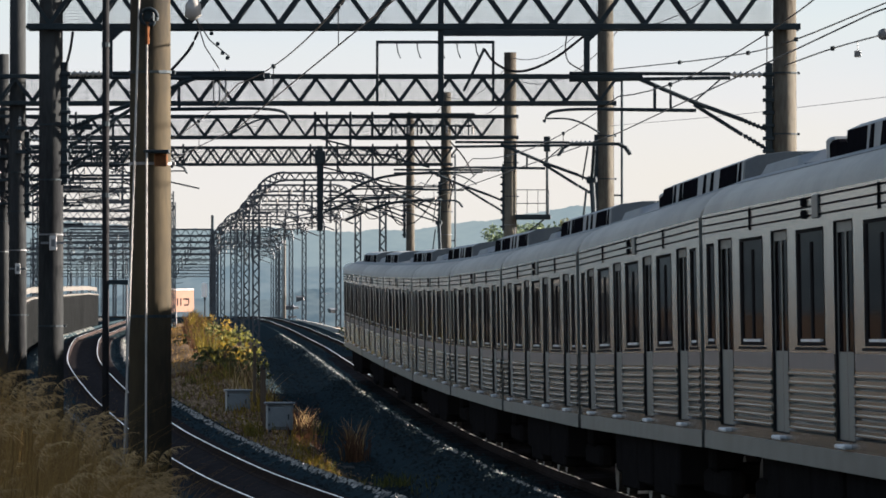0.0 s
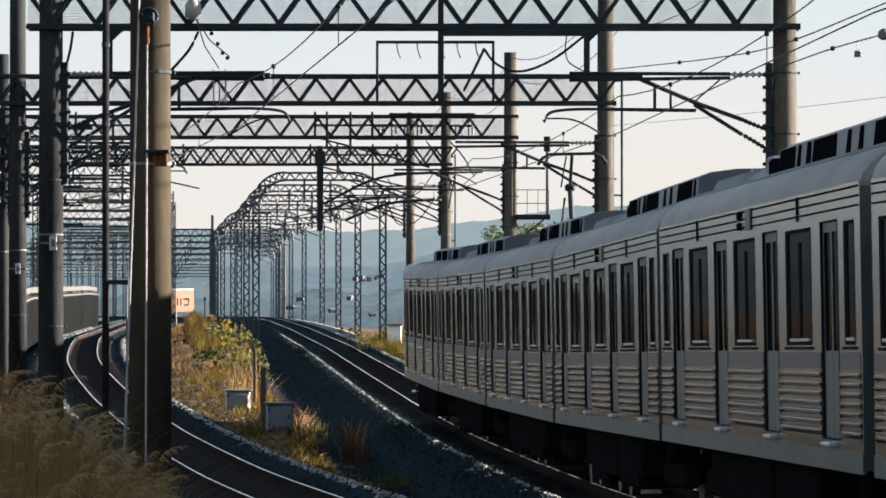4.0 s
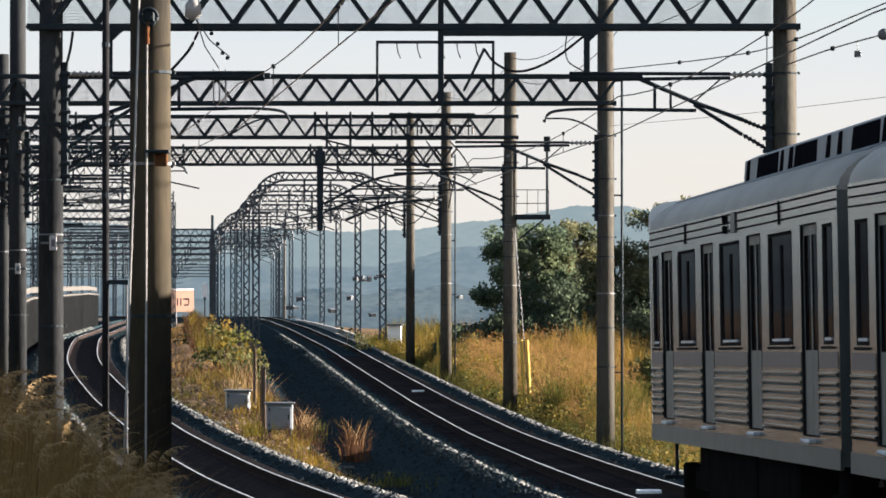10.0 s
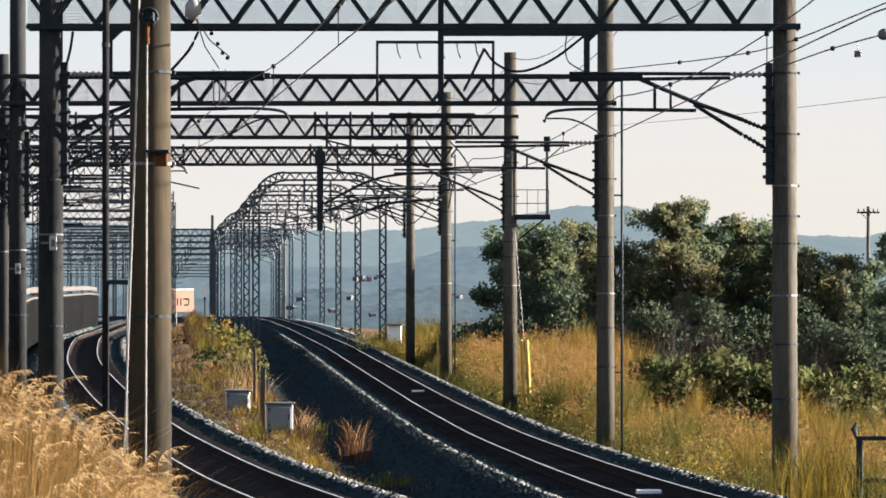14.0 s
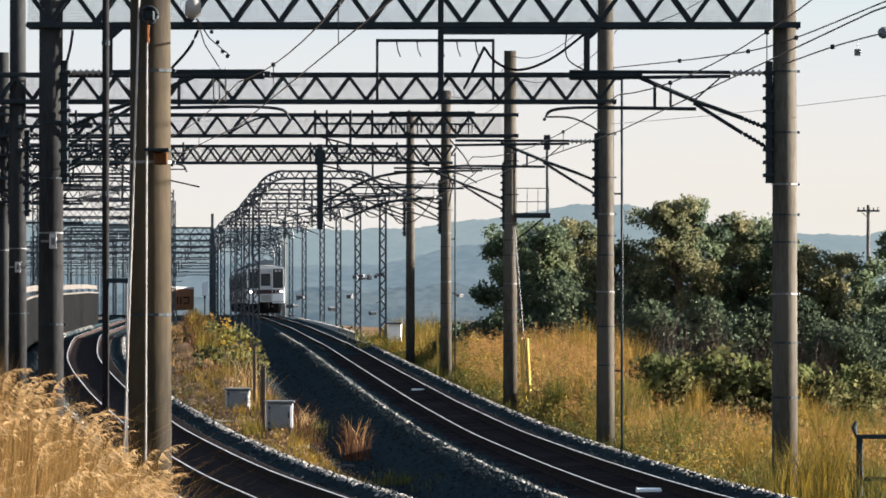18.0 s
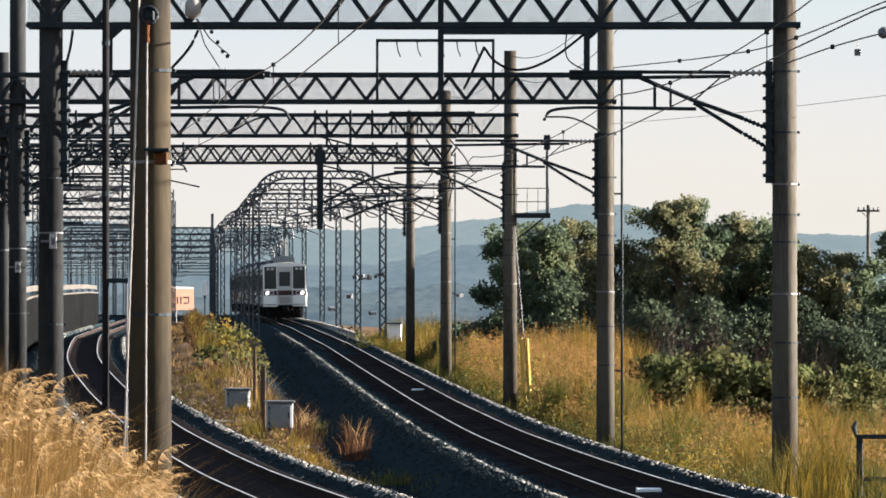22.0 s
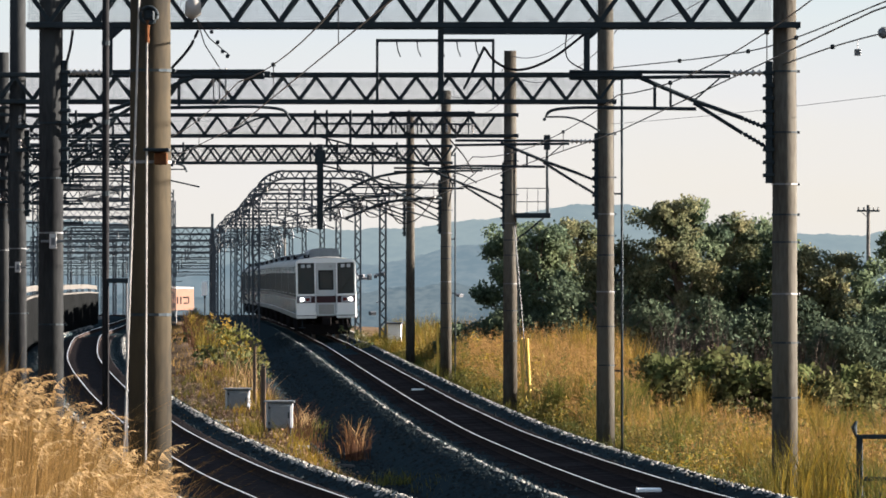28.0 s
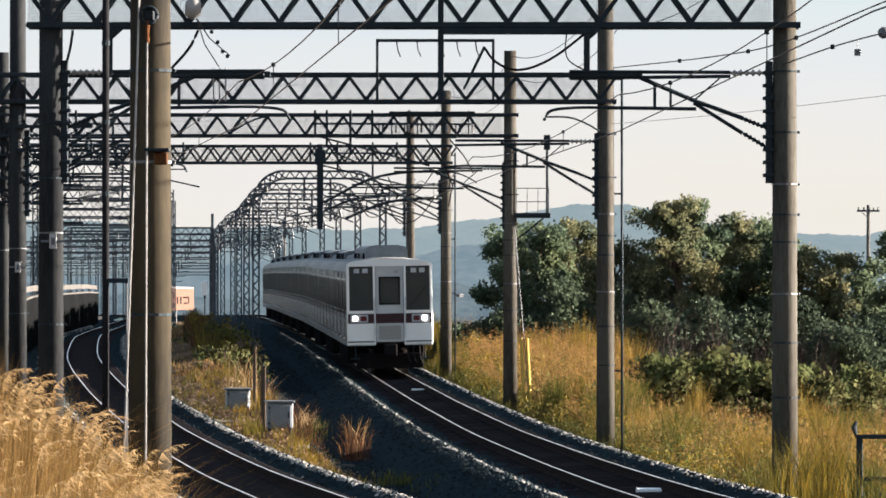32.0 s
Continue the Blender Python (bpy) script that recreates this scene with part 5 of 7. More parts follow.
def tree(x, y, height, spread, seed, mat, label, lean=0.0, boughs=9, low=0.22):
    """A trunk, boughs that fork from it, and a lobed crown of leaf clumps gathered about the bough ends."""
    z = soil(x, y)
    r = random.Random(seed)
    g = thing("tree", label, "tree", "trees beyond the line", m=pose(x, y, z - 0.1))
    stem = [(0, 0, 0), (lean * 0.15, 0.05, height * 0.25), (lean * 0.5, 0.1, height * 0.55), (lean, 0, height * 0.86)]
    part("trunk", Shape().tube(stem, [height * 0.022, height * 0.017, height * 0.012, height * 0.005], 8), BARK, g, smooth=True)
    centres, radii = [], []
    for k in range(boughs):
        u = low + (0.93 - low) * (k + 0.5) / boughs
        a = k * 2.4 + r.uniform(-0.5, 0.5)
        wide = spread * (1.0 - 0.75 * max(0.0, (u - 0.55) / 0.45) ** 1.5) * r.uniform(0.55, 1.1)
        end = Vector((lean * u + wide * math.cos(a), wide * math.sin(a), height * u))
        root = Vector((lean * u * 0.7, 0, height * u * 0.62))
        part("limb", Shape().tube([root, root.lerp(end, 0.5) + Vector((0, 0, 0.12)), end], [height * 0.010, height * 0.007, height * 0.003], 5), BARK, g)
        for j in range(13):
            p = end + Vector((r.gauss(0, 0.36), r.gauss(0, 0.36), r.gauss(0.05, 0.22))) * spread * 0.85
            p.z = min(p.z, height * 0.97)
            centres.append(tuple(p))
            radii.append(r.choice((0.2, 0.3, 0.4, 0.5)) * (0.75 + 0.25 * spread))
    part("crown", quads_mesh("crown", leaf_cloud(centres, radii, 760, 0.08, seed, 0.8), mat), mat, g, "uneven leafy crown")
    return g


# ---- distance ----
def ridge(az):
    """Height of the far ridge by azimuth in radians from the line of sight."""
    return (65 + 19 * math.exp(-((az - 0.027) / 0.013) ** 2) + 4 * math.sin(az * 60 + 1.0) + 2 * math.sin(az * 170) + 7 * math.exp(-((az + 0.05) / 0.02) ** 2)
            + 10 * math.sin(az * 3 + 2) * min(1, abs(az) * 3))


def wooded_crest(az, seed, rough):
    """Uneven tree-top outline of a wooded slope."""
    return rough * (0.6 * math.sin(az * 260 + seed) * math.sin(az * 173 + seed) + 0.3 * math.sin(az * 1130 + 2 * seed) * math.sin(az * 390) + 0.3 * abs(math.sin(az * 2300 + seed)) * math.sin(az * 610 + 1))


def hill_range(name, rings, crest, rough, mat, seed, label):
    """One range of hills: rings from the foot to the crest, then a steep back."""
    az = [math.radians(v) for v in list(np.arange(-180, -8, 4.0)) + list(np.arange(-8, 8, 0.015)) + list(np.arange(8, 180.1, 4.0))]
    top = rings[-1]
    rs = list(rings) + [top + 150]
    v = []
    for a in az:
        for r in rs:
            t = (r - rings[0]) / (top - rings[0])
            z = -20.0 if r > top else -6 + (crest(a) + 6) * t + (wooded_crest(a, seed, rough) if r == top else 0.0)
            v.append((r * math.sin(a), r * math.cos(a), z))
    n = len(rs)
    f = [(i * n + j, (i + 1) * n + j, (i + 1) * n + j + 1, i * n + j + 1) for i in range(len(az) - 1) for j in range(n - 1)]
    tagged(new(name, Shape().faces(v, f).mesh(name, mat, True)), label, "hill", kind="structure")


def slope_crest(a):
    return 33 + 7 * math.sin(a * 45 + 0.6) + 4 * math.sin(a * 130)


def valley_crest(a):
    return 10.5 + 1.6 * math.sin(a * 90 + 2.0) + 1.2 * math.sin(a * 260 + 1)


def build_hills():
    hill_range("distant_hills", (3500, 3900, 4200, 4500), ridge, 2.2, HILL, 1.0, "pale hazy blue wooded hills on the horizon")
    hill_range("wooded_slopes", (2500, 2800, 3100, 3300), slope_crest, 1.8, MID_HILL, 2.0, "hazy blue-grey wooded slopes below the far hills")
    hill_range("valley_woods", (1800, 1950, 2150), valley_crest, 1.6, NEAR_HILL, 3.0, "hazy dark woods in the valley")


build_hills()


def house(az, radius, w, d, h, label, foot=0.0, group="far houses", turn=0.0):
    x, y, z = radius * math.sin(az), radius * math.cos(az), foot
    g = thing("house", label, "house", group, m=pose(x, y, z, 0, 0, turn))
    part("wall", Shape().box(-w / 2, w / 2, -d / 2, d / 2, 0, h), TOWN_WALL, g)
    r = h * 0.32
    part("roof", Shape().faces([(-w / 2 - 0.2, -d / 2 - 0.2, h), (w / 2 + 0.2, -d / 2 - 0.2, h), (w / 2 + 0.2, d / 2 + 0.2, h), (-w / 2 - 0.2, d / 2 + 0.2, h),
                                (-w / 2 - 0.2, 0, h + r), (w / 2 + 0.2, 0, h + r)], [(0, 1, 5, 4), (2, 3, 4, 5), (0, 4, 3), (1, 2, 5), (3, 2, 1, 0)]), TOWN_ROOF, g)
    return g


_r = random.Random(21)
for k in range(26):
    if k < 7:
        a, rad, w, h = -0.0142 + 0.00075 * k + _r.uniform(-0.0002, 0.0002), 3100 + _r.uniform(-25, 25), _r.uniform(1.6, 2.6), _r.uniform(1.6, 3.0)      # a pale cluster on the slope
        foot = -6.8 + (slope_crest(a) + 6) * (rad - 2500) / 800
    else:
        a, rad, w, h = _r.choice((_r.uniform(-0.030, 0.008), _r.uniform(-0.030, 0.008), _r.uniform(0.058, 0.072))), _r.uniform(1960, 2130), _r.uniform(1.3, 2.6), _r.uniform(0.8, 1.7)
        foot = -6.6 + (valley_crest(a) + 6) * (rad - 1800) / 350
    house(a, rad, w, 3, h, "small hazy far-off house with a gabled roof", foot, turn=_r.uniform(-30, 30))

# a low roof and a light wall just past the bank
shed = thing("shed", "small white flat-roofed shed behind the grass bank", "shed", m=pose(-2.38, 300, soil(-2.35, 300) + 0.1))
part("wall", Shape().rbox(-0.34, 0.34, -1.2, 1.2, -0.5, 1.35, 0.03), FRAME_WHITE, shed)
part("roof", Shape().rbox(-0.42, 0.42, -1.4, 1.4, 1.35, 1.43, 0.02), TOWN_ROOF, shed)

# power pole on the far side of the fields
up = thing("utility_pole", "slim concrete utility pole with a cross-arm among trees", "utility pole", m=pose(27.9, 400, 0))
part("pole", Shape().tube([(0, 0, -3), (0, 0, 9.6)], [0.17, 0.11], 8), OLD_CONCRETE, up, smooth=True)
part("cross_arm", Shape().rbox(-0.75, 0.75, -0.05, 0.05, 9.15, 9.27, 0.01), STEEL, up)
part("brace", Shape().beam((-0.5, 0, 9.2), (0, 0, 8.7), 0.04, 0.04), STEEL, up)
for x in (-0.65, -0.3, 0.35, 0.65):
    part("insulator", Shape().tube([(x, 0, 9.27), (x, 0, 9.45)], 0.06, 6), INSULATOR, up)


# ---- concrete along the tracks ----
def wall_run(y0, y1, step, off, fx, fz, low, high, thick, mat, name, label, gap=0.015):
    g = thing(name, label, "wall", kind="structure")
    y = y0
    while y < y1 - 0.1:
        a, b = y + gap, y + step - gap
        p, q = Vector((fx(a) + off, a, fz(a))), Vector((fx(b) + off, b, fz(b)))
        s = Shape()
        s.faces([(p.x - thick / 2, a, p.z + low), (p.x + thick / 2, a, p.z + low), (p.x + thick / 2, a, p.z + high), (p.x - thick / 2, a, p.z + high),
                 (q.x - thick / 2, b, q.z + low), (q.x + thick / 2, b, q.z + low), (q.x + thick / 2, b, q.z + high), (q.x - thick / 2, b, q.z + high)],
                [(0, 1, 2, 3), (7, 6, 5, 4), (0, 4, 5, 1), (1, 5, 6, 2), (2, 6, 7, 3), (3, 7, 4, 0)])
        part("panel", s, mat, g)
        y += step
    return g


wall_run(320, 480, 4.0, 2.75, rx, rz, -1.3, -0.15, 0.18, PALE_CONCRETE, "kerb_wall", "low beige concrete kerb wall beside the far track")
wall_run(236, 396, 4.0, -2.5, lx, lz, 1.88, 2.12, 0.14, OLD_CONCRETE, "parapet", "pale concrete parapet on top of the retaining wall")
wall_run(236, 396, 4.0, -2.5, lx, lz, 1.62, 1.70, 0.36, OLD_CONCRETE, "coping", "pale concrete coping under the parapet")
wall_run(236, 396, 2.0, -2.5, lx, lz, -1.2, 1.61, 0.30, BROWN_WALL, "retaining_wall", "brown retaining wall with shade in its colour beside the diverging track", 0.03)
# slatted steel steps behind the masts
st = thing("slatted_fence", "dark fence with pale horizontal slats beside the wall", "fence", m=pose(-17.9, 233, lz(233)))
for x in (-0.55, 0.0, 0.55):
    part("post", Shape().rbox(x - 0.04, x + 0.04, -0.04, 0.04, -1.3, 1.3, 0.01), STEEL, st)
for k in range(8):
    part("slat", Shape().rbox(-0.62, 0.62, -0.075, -0.045, -0.55 + k * 0.22, -0.43 + k * 0.22, 0.008), GALV, st)
road = Shape()
for y0 in np.arange(395, 520, 8.0):
    road.faces([(lx(y0) - 6, y0, lz(y0) - 0.1), (lx(y0) - 2.4, y0, lz(y0) - 0.1), (lx(y0 + 8) - 2.4, y0 + 8, lz(y0 + 8) - 0.1), (lx(y0 + 8) - 6, y0 + 8, lz(y0 + 8) - 0.1)], [(0, 1, 2, 3)])
tagged(new("service_road", road.mesh("service_road", OLD_CONCRETE)), "pale sunlit concrete service road", "road", kind="structure")

# ---- sign and far signal ----
sg = thing("trackside_sign", "square orange trackside sign with dark marks and white head", "sign", m=pose(-26.75, 627, 0.75, 0, 0, 36))
part("panel", Shape().rbox(-1.4, 1.35, -0.05, 0.05, 2.1, 4.3, 0.02), SIGN_ORANGE, sg)
part("head_panel", Shape().rbox(-1.4, 1.35, -0.052, 0.052, 4.32, 4.5, 0.02), SIGN_WHITE, sg)
for a, b, c, d in ((-0.75, -0.62, 2.75, 3.5), (-0.35, -0.22, 2.75, 3.5), (0.0, 0.75, 3.35, 3.5), (0.62, 0.75, 2.85, 3.35), (0.1, 0.62, 2.75, 2.88)):
    part("dark_bar", Shape().box(a, b, -0.062, -0.05, c, d), GRILLE, sg)
for x in (-0.8, 0.8):
    part("leg", Shape().rbox(x - 0.06, x + 0.06, -0.04, 0.04, -1.0, 2.1, 0.01), GALV, sg)
fs = thing("signal_post", "small white-headed signal on a slim post", "signal", m=pose(-25.0, 640, 1.3))
part("post", Shape().tube([(0, 0, -1.2), (0, 0, 3.2)], 0.07, 8), GALV, fs)
part("head", Shape().rbox(-0.32, 0.3, -0.2, 0.2, 3.1, 4.6, 0.05), FRAME_WHITE, fs)
part("bracket", Shape().rbox(-0.1, 0.1, -0.1, 0.1, 2.8, 3.1, 0.02), STEEL, fs)

# ---- fittings on the gantries ----
# cable tensioner on the nearest mast
tn = thing("cable_tensioner", "steel wheel and pale hanging cables on a mast", "cable tensioner", m=pose(-2.88, 59.70, 0))
ring = [(0.0 + 0.085 * math.cos(a), -0.06, 5.33 + 0.08 * math.sin(a)) for a in np.linspace(0, 2 * math.pi, 17)]
part("wheel", Shape().tube(ring, 0.018, 8), STEEL, tn, smooth=True)
part("hub", Shape().tube([(0, -0.10, 5.33), (0, 0.09, 5.33)], 0.03, 8), STEEL, tn)
part("red_sleeve", Shape().tube([(-0.012, -0.06, 5.28), (-0.012, -0.06, 5.06)], 0.02, 8), RUST, tn)
part("hanging_cable", Shape().tube([(-0.015, -0.06, 5.06), (-0.028, -0.06, 0.2)], 0.012, 6), INSULATOR, tn, "pale steel cable")
part("slanting_cable", Shape().tube([(-0.08, -0.06, 5.9), (-0.16, -0.06, 3.2), (-0.26, -0.08, 0.4)], 0.012, 6), INSULATOR, tn, "pale steel cable")
part("cable_clamp", Shape().rbox(-0.05, 0.2, -0.08, 0.24, 4.0, 4.03, 0.005), STEEL, tn)
part("mount", Shape().rbox(-0.05, 0.05, -0.04, 0.22, 5.25, 5.42, 0.01), STEEL, tn)
part("rusty_plate", Shape().rbox(0.05, 0.18, 0.06, 0.12, 3.87, 3.99, 0.012), RUST, tn, "rust-orange clamp plate")
# pipe beside it
pp = thing("steel_pipe", "slim black steel pipe with a rung beside the track", "pipe", m=pose(-4.26, 77, 0))
part("shaft", Shape().tube([(0, 0, soil(-4.26, 77) - 0.2), (0, 0, 6.9)], 0.044, 8), RUBBER, pp, smooth=True)
part("rung", Shape().rbox(0.0, 0.29, -0.03, 0.03, 2.80, 2.86, 0.006), STEEL, pp)
part("side_rod", Shape().tube([(0.27, 0, soil(-4.0, 77) - 0.2), (0.27, 0, 2.86)], 0.014, 6), GALV, pp)
for z in (4.8, 3.9, 5.8):
    part("collar", Shape().tube([(0, 0, z), (0, 0, z + 0.06)], 0.052, 8), STEEL, pp)

# frame with hooks on the second girder
fr = thing("wire_frame", "dark U-shaped steel frame with hanging hooks on a girder", "frame", m=pose(0, 141.2 - 0.36, 0))
for x in (-1.52, 1.16):
    part("leg", Shape().rbox(x - 0.03, x + 0.03, -0.03, 0.03, 7.27, 8.72, 0.006), STEEL, fr)
part("top_bar", Shape().rbox(-1.55, 1.19, -0.03, 0.03, 8.70, 8.77, 0.006), STEEL, fr)
for x in (-1.07, -0.6, -0.05, 0.32, 0.75):
    part("hook", Shape().tube([(x, 0, 8.7), (x + 0.03, 0, 8.5), (x + 0.09, 0, 8.36)], 0.016, 5), STEEL, fr)
part("mast_pipe", Shape().rbox(-0.12, 0.02, -0.05, 0.05, 7.27, 10.2, 0.01), STEEL, fr)
# under the first girder
ub = thing("jumper_support", "dark hanging beam with a looping black feeder cable", "cable support", m=pose(0, 100 - 0.36, 0))
part("beam", Shape().rbox(0.0, 2.42, -0.05, 0.05, 6.98, 7.08, 0.01), STEEL, ub)
part("drop_post", Shape().rbox(2.30, 2.40, -0.05, 0.05, 6.36, 6.98, 0.01), STEEL, ub)
part("loop_cable", Shape().tube(rounded([(2.33, 0, 7.0), (1.86, 0, 6.64), (1.45, 0, 6.44), (1.12, 0, 6.41), (0.84, 0, 6.55), (0.68, 0, 6.76)]), 0.022, 6), RUBBER, ub)
part("slanting_rod", Shape().tube([(0.68, 0, 6.78), (0.34, 0, 6.08)], 0.024, 6), STEEL, ub)
part("thin_loop", Shape().tube(rounded([(2.02, -0.03, 6.98), (2.0, -0.03, 6.75), (2.06, -0.03, 6.55), (2.3, -0.03, 6.40)]), 0.012, 6), RUBBER, ub)
for x0, x1, m in ((-4.0, -4.44, 1), (-6.05, -6.18, 1)):
    part("side_cable", Shape().tube(rounded([(x0, 0, 7.05), (x0 + (x1 - x0) * 0.35, 0, 6.75), (x1, 0, 6.42)]), 0.024, 6), RUBBER, ub)
for x in (-5.45, 2.36):
    part("gusset", Shape().faces([(x, 0, 7.09), (x + 0.25, 0, 7.09), (x, 0, 6.86), (x, 0.02, 7.09), (x + 0.25, 0.02, 7.09), (x, 0.02, 6.86)], [(0, 1, 2), (5, 4, 3), (0, 3, 4, 1), (1, 4, 5, 2), (2, 5, 3, 0)]), STEEL, ub)
part("drop_bar", Shape().rbox(-5.46, -5.40, -0.03, 0.03, 6.3, 7.1, 0.008), STEEL, ub)
ins = thing("insulator_set", "pale insulators with drooping wires under the first girder", "insulator", m=pose(-4.08, 100 - 0.45, 0))
part("bell", Shape().tube([(0, 0, 7.62), (0, 0, 7.5), (0.0, 0, 7.3), (0.02, 0, 7.24)], [0.04, 0.13, 0.14, 0.05], 10), INSULATOR, ins, smooth=True)
part("link", Shape().tube([(0.02, 0, 7.85), (0.0, 0, 7.62)], 0.02, 6), STEEL, ins)
for dx, dz in ((0.42, 0.80), (0.60, 0.62)):
    part("droop_wire", Shape().tube([(0.05, 0, 7.25), (dx * 0.45, 0, 7.25 - dz * 0.55), (dx, 0, 7.25 - dz)], 0.010, 5), WIRE, ins)
for x, z in ((0.3, 7.02), (0.4, 6.85), (0.48, 6.70), (0.56, 6.62)):
    part("bead", Shape().rbox(x - 0.03, x + 0.03, -0.03, 0.03, z - 0.03, z + 0.03, 0.012), STEEL, ins)
# heavy switch bar on the second girder
sw = thing("switch_bar", "long dark switch bar on brackets on a girder", "switch", m=pose(0, 141.2 - 0.40, 0))
part("bar", Shape().rbox(-6.35, -3.98, -0.06, 0.06, 7.88, 8.02, 0.015), STEEL, sw)
part("lower_bar", Shape().rbox(-6.2, -3.6, -0.04, 0.04, 7.27, 7.33, 0.01), STEEL, sw)
for x in (-5.3, -5.16, -5.02):
    part("stalk", Shape().rbox(x - 0.02, x + 0.02, -0.02, 0.02, 7.33, 8.1, 0.006), INSULATOR, sw)
part("insulator", insulator_string(Shape(), (-8.7, 0, 7.98), (-8.2, 0, 7.98), 8, 0.06), INSULATOR, sw)
part("feed_bar", Shape().rbox(-8.2, -7.2, -0.03, 0.03, 7.95, 8.0, 0.008), STEEL, sw)
# drop posts and cross-arms under the farther girders
for yg, zg, xs in ((181.4, 7.72, (-3.8, -3.45, -2.75, -2.1, -1.0)), (225.8, 8.02, (-4.9, -3.9, -2.6, -1.7)), (181.4, 7.72, (-10.9, -9.8, -9.2, -8.6)), (225.8, 8.02, (-13.0, -12.1, -11.2, -9.6))):
    dp = thing("drop_frame", "dark steel drop posts and arms below a girder", "drop frame", "drop frames", m=pose(0, yg - 0.36, 0))
    for k, x in enumerate(xs):
        part("drop_post", Shape().rbox(x - 0.035, x + 0.035, -0.03, 0.03, zg - 0.05 - 0.25 * (k % 3), zg + 0.75, 0.006), STEEL, dp)
    part("cross_bar", Shape().rbox(min(xs) - 0.1, max(xs) + 0.1, -0.05, 0.0, zg + 0.32, zg + 0.38, 0.006), STEEL, dp)
    part("diagonal_arm", Shape().tube([(xs[0], 0, zg), (xs[-1] + 0.6, -0.2, zg - 0.9)], 0.03, 6), STEEL, dp)
    part("curved_arm", Shape().tube([(xs[1], -0.05, zg - 0.05), (xs[1] + 0.3, -0.1, zg - 0.55), (xs[1] + 0.9, -0.12, zg - 0.8)], 0.025, 6), STEEL, dp)
for yg, x0, z0, lift in ((225.8, -4.4, 6.55, 1.15), (225.8, -3.6, 5.95, 0.75), (261.3, -5.6, 6.6, 0.9)):
    fa = thing("feeder_bracket", "dark feeder bracket with a thick curved arm on a mast", "bracket", "feeder brackets", m=pose(0, yg - 0.5, 0))
    x1 = rx(yg) + 2.75
    part("arm", Shape().tube(rounded([(x0, 0, z0), (x0 + (x1 - x0) * 0.36, 0, z0 + lift * 0.7), (x0 + (x1 - x0) * 0.65, 0, z0 + lift * 0.95), (x1, 0, z0 + lift)]), 0.05, 8), STEEL, fa, smooth=True)
    part("stay", Shape().tube([(x0 + (x1 - x0) * 0.4, 0, z0 + lift * 0.72), (x1, 0, z0 - 0.1)], 0.03, 6), STEEL, fa)
    part("insulator", insulator_string(Shape(), (x1 - 0.7, -0.02, z0 + lift + 0.02), (x1 - 0.2, -0.02, z0 + lift + 0.03), 6, 0.085), INSULATOR, fa)
    part("jumper", Shape().tube(rounded([(x1 - 0.3, -0.05, z0 + lift), (x1 - 0.9, -0.05, z0 + lift - 0.75), (x1 - 1.6, -0.05, z0 + lift - 0.9), (x1 - 2.0, -0.05, z0 + lift - 0.2)]), 0.02, 5), RUBBER, fa)
# switch rack below the third girder
rk = thing("switch_rack", "dark rack of horizontal bars and small hanging insulators on a girder", "switch rack", m=pose(0, 181.4 - 0.5, 0))
for x0, x1, z in ((-1.6, 0.95, 8.40), (-2.1, 1.0, 8.05), (-2.6, 0.4, 7.66)):
    part("bar", Shape().rbox(x0, x1, -0.03, 0.03, z - 0.03, z + 0.03, 0.006), STEEL, rk)
for k in range(8):
    x = -1.9 + 0.38 * k
    part("stalk", Shape().rbox(x - 0.02, x + 0.02, -0.02, 0.02, 7.63, 8.45 if k % 2 else 8.1, 0.005), STEEL, rk)
    part("insulator", insulator_string(Shape(), (x + 0.12, -0.03, 8.05), (x + 0.12, -0.03, 7.8), 3, 0.05), INSULATOR if k % 3 else STEEL, rk)
for x0, x1, z0, z1 in ((0.37, 0.17, 6.55, 5.6), (-0.5, 0.3, 7.6, 6.2), (0.2, 0.9, 7.6, 6.6)):
    part("cable", Shape().tube(rounded([(x0, -0.05, z0), (x0 * 0.4 + x1 * 0.6, -0.05, z0 * 0.6 + z1 * 0.4 - 0.1), (x1, -0.05, z1)]), 0.022, 5), RUBBER, rk)
hp = thing("hanging_post", "thick black post hanging below a girder", "hanging post", m=pose(-4.54, 225.8 - 0.42, 0))
part("shaft", Shape().rbox(-0.12, 0.12, -0.12, 0.12, 5.55, 8.7, 0.02), STEEL, hp)
part("cap", Shape().rbox(-0.2, 0.2, -0.14, 0.14, 8.0, 8.5, 0.02), STEEL, hp)
for yg, off, top in ((141.2, 0.36, 7.95), (225.8, 0.34, 8.4)):
    cd = thing("conduit", "slim dark conduit with brackets beside a mast", "conduit", "conduits", m=pose(rx(yg) + 2.9 + off, yg, 0))
    part("pipe", Shape().tube([(0, 0, soil(rx(yg) + 3.3, yg) - 0.2), (0, 0, top)], 0.03, 8), STEEL, cd, smooth=True)
    for z in (1.1, 5.2, 3.2, top - 0.1):
        part("clip", Shape().rbox(-0.22, 0.03, -0.02, 0.02, z - 0.02, z + 0.02, 0.005), STEEL, cd)
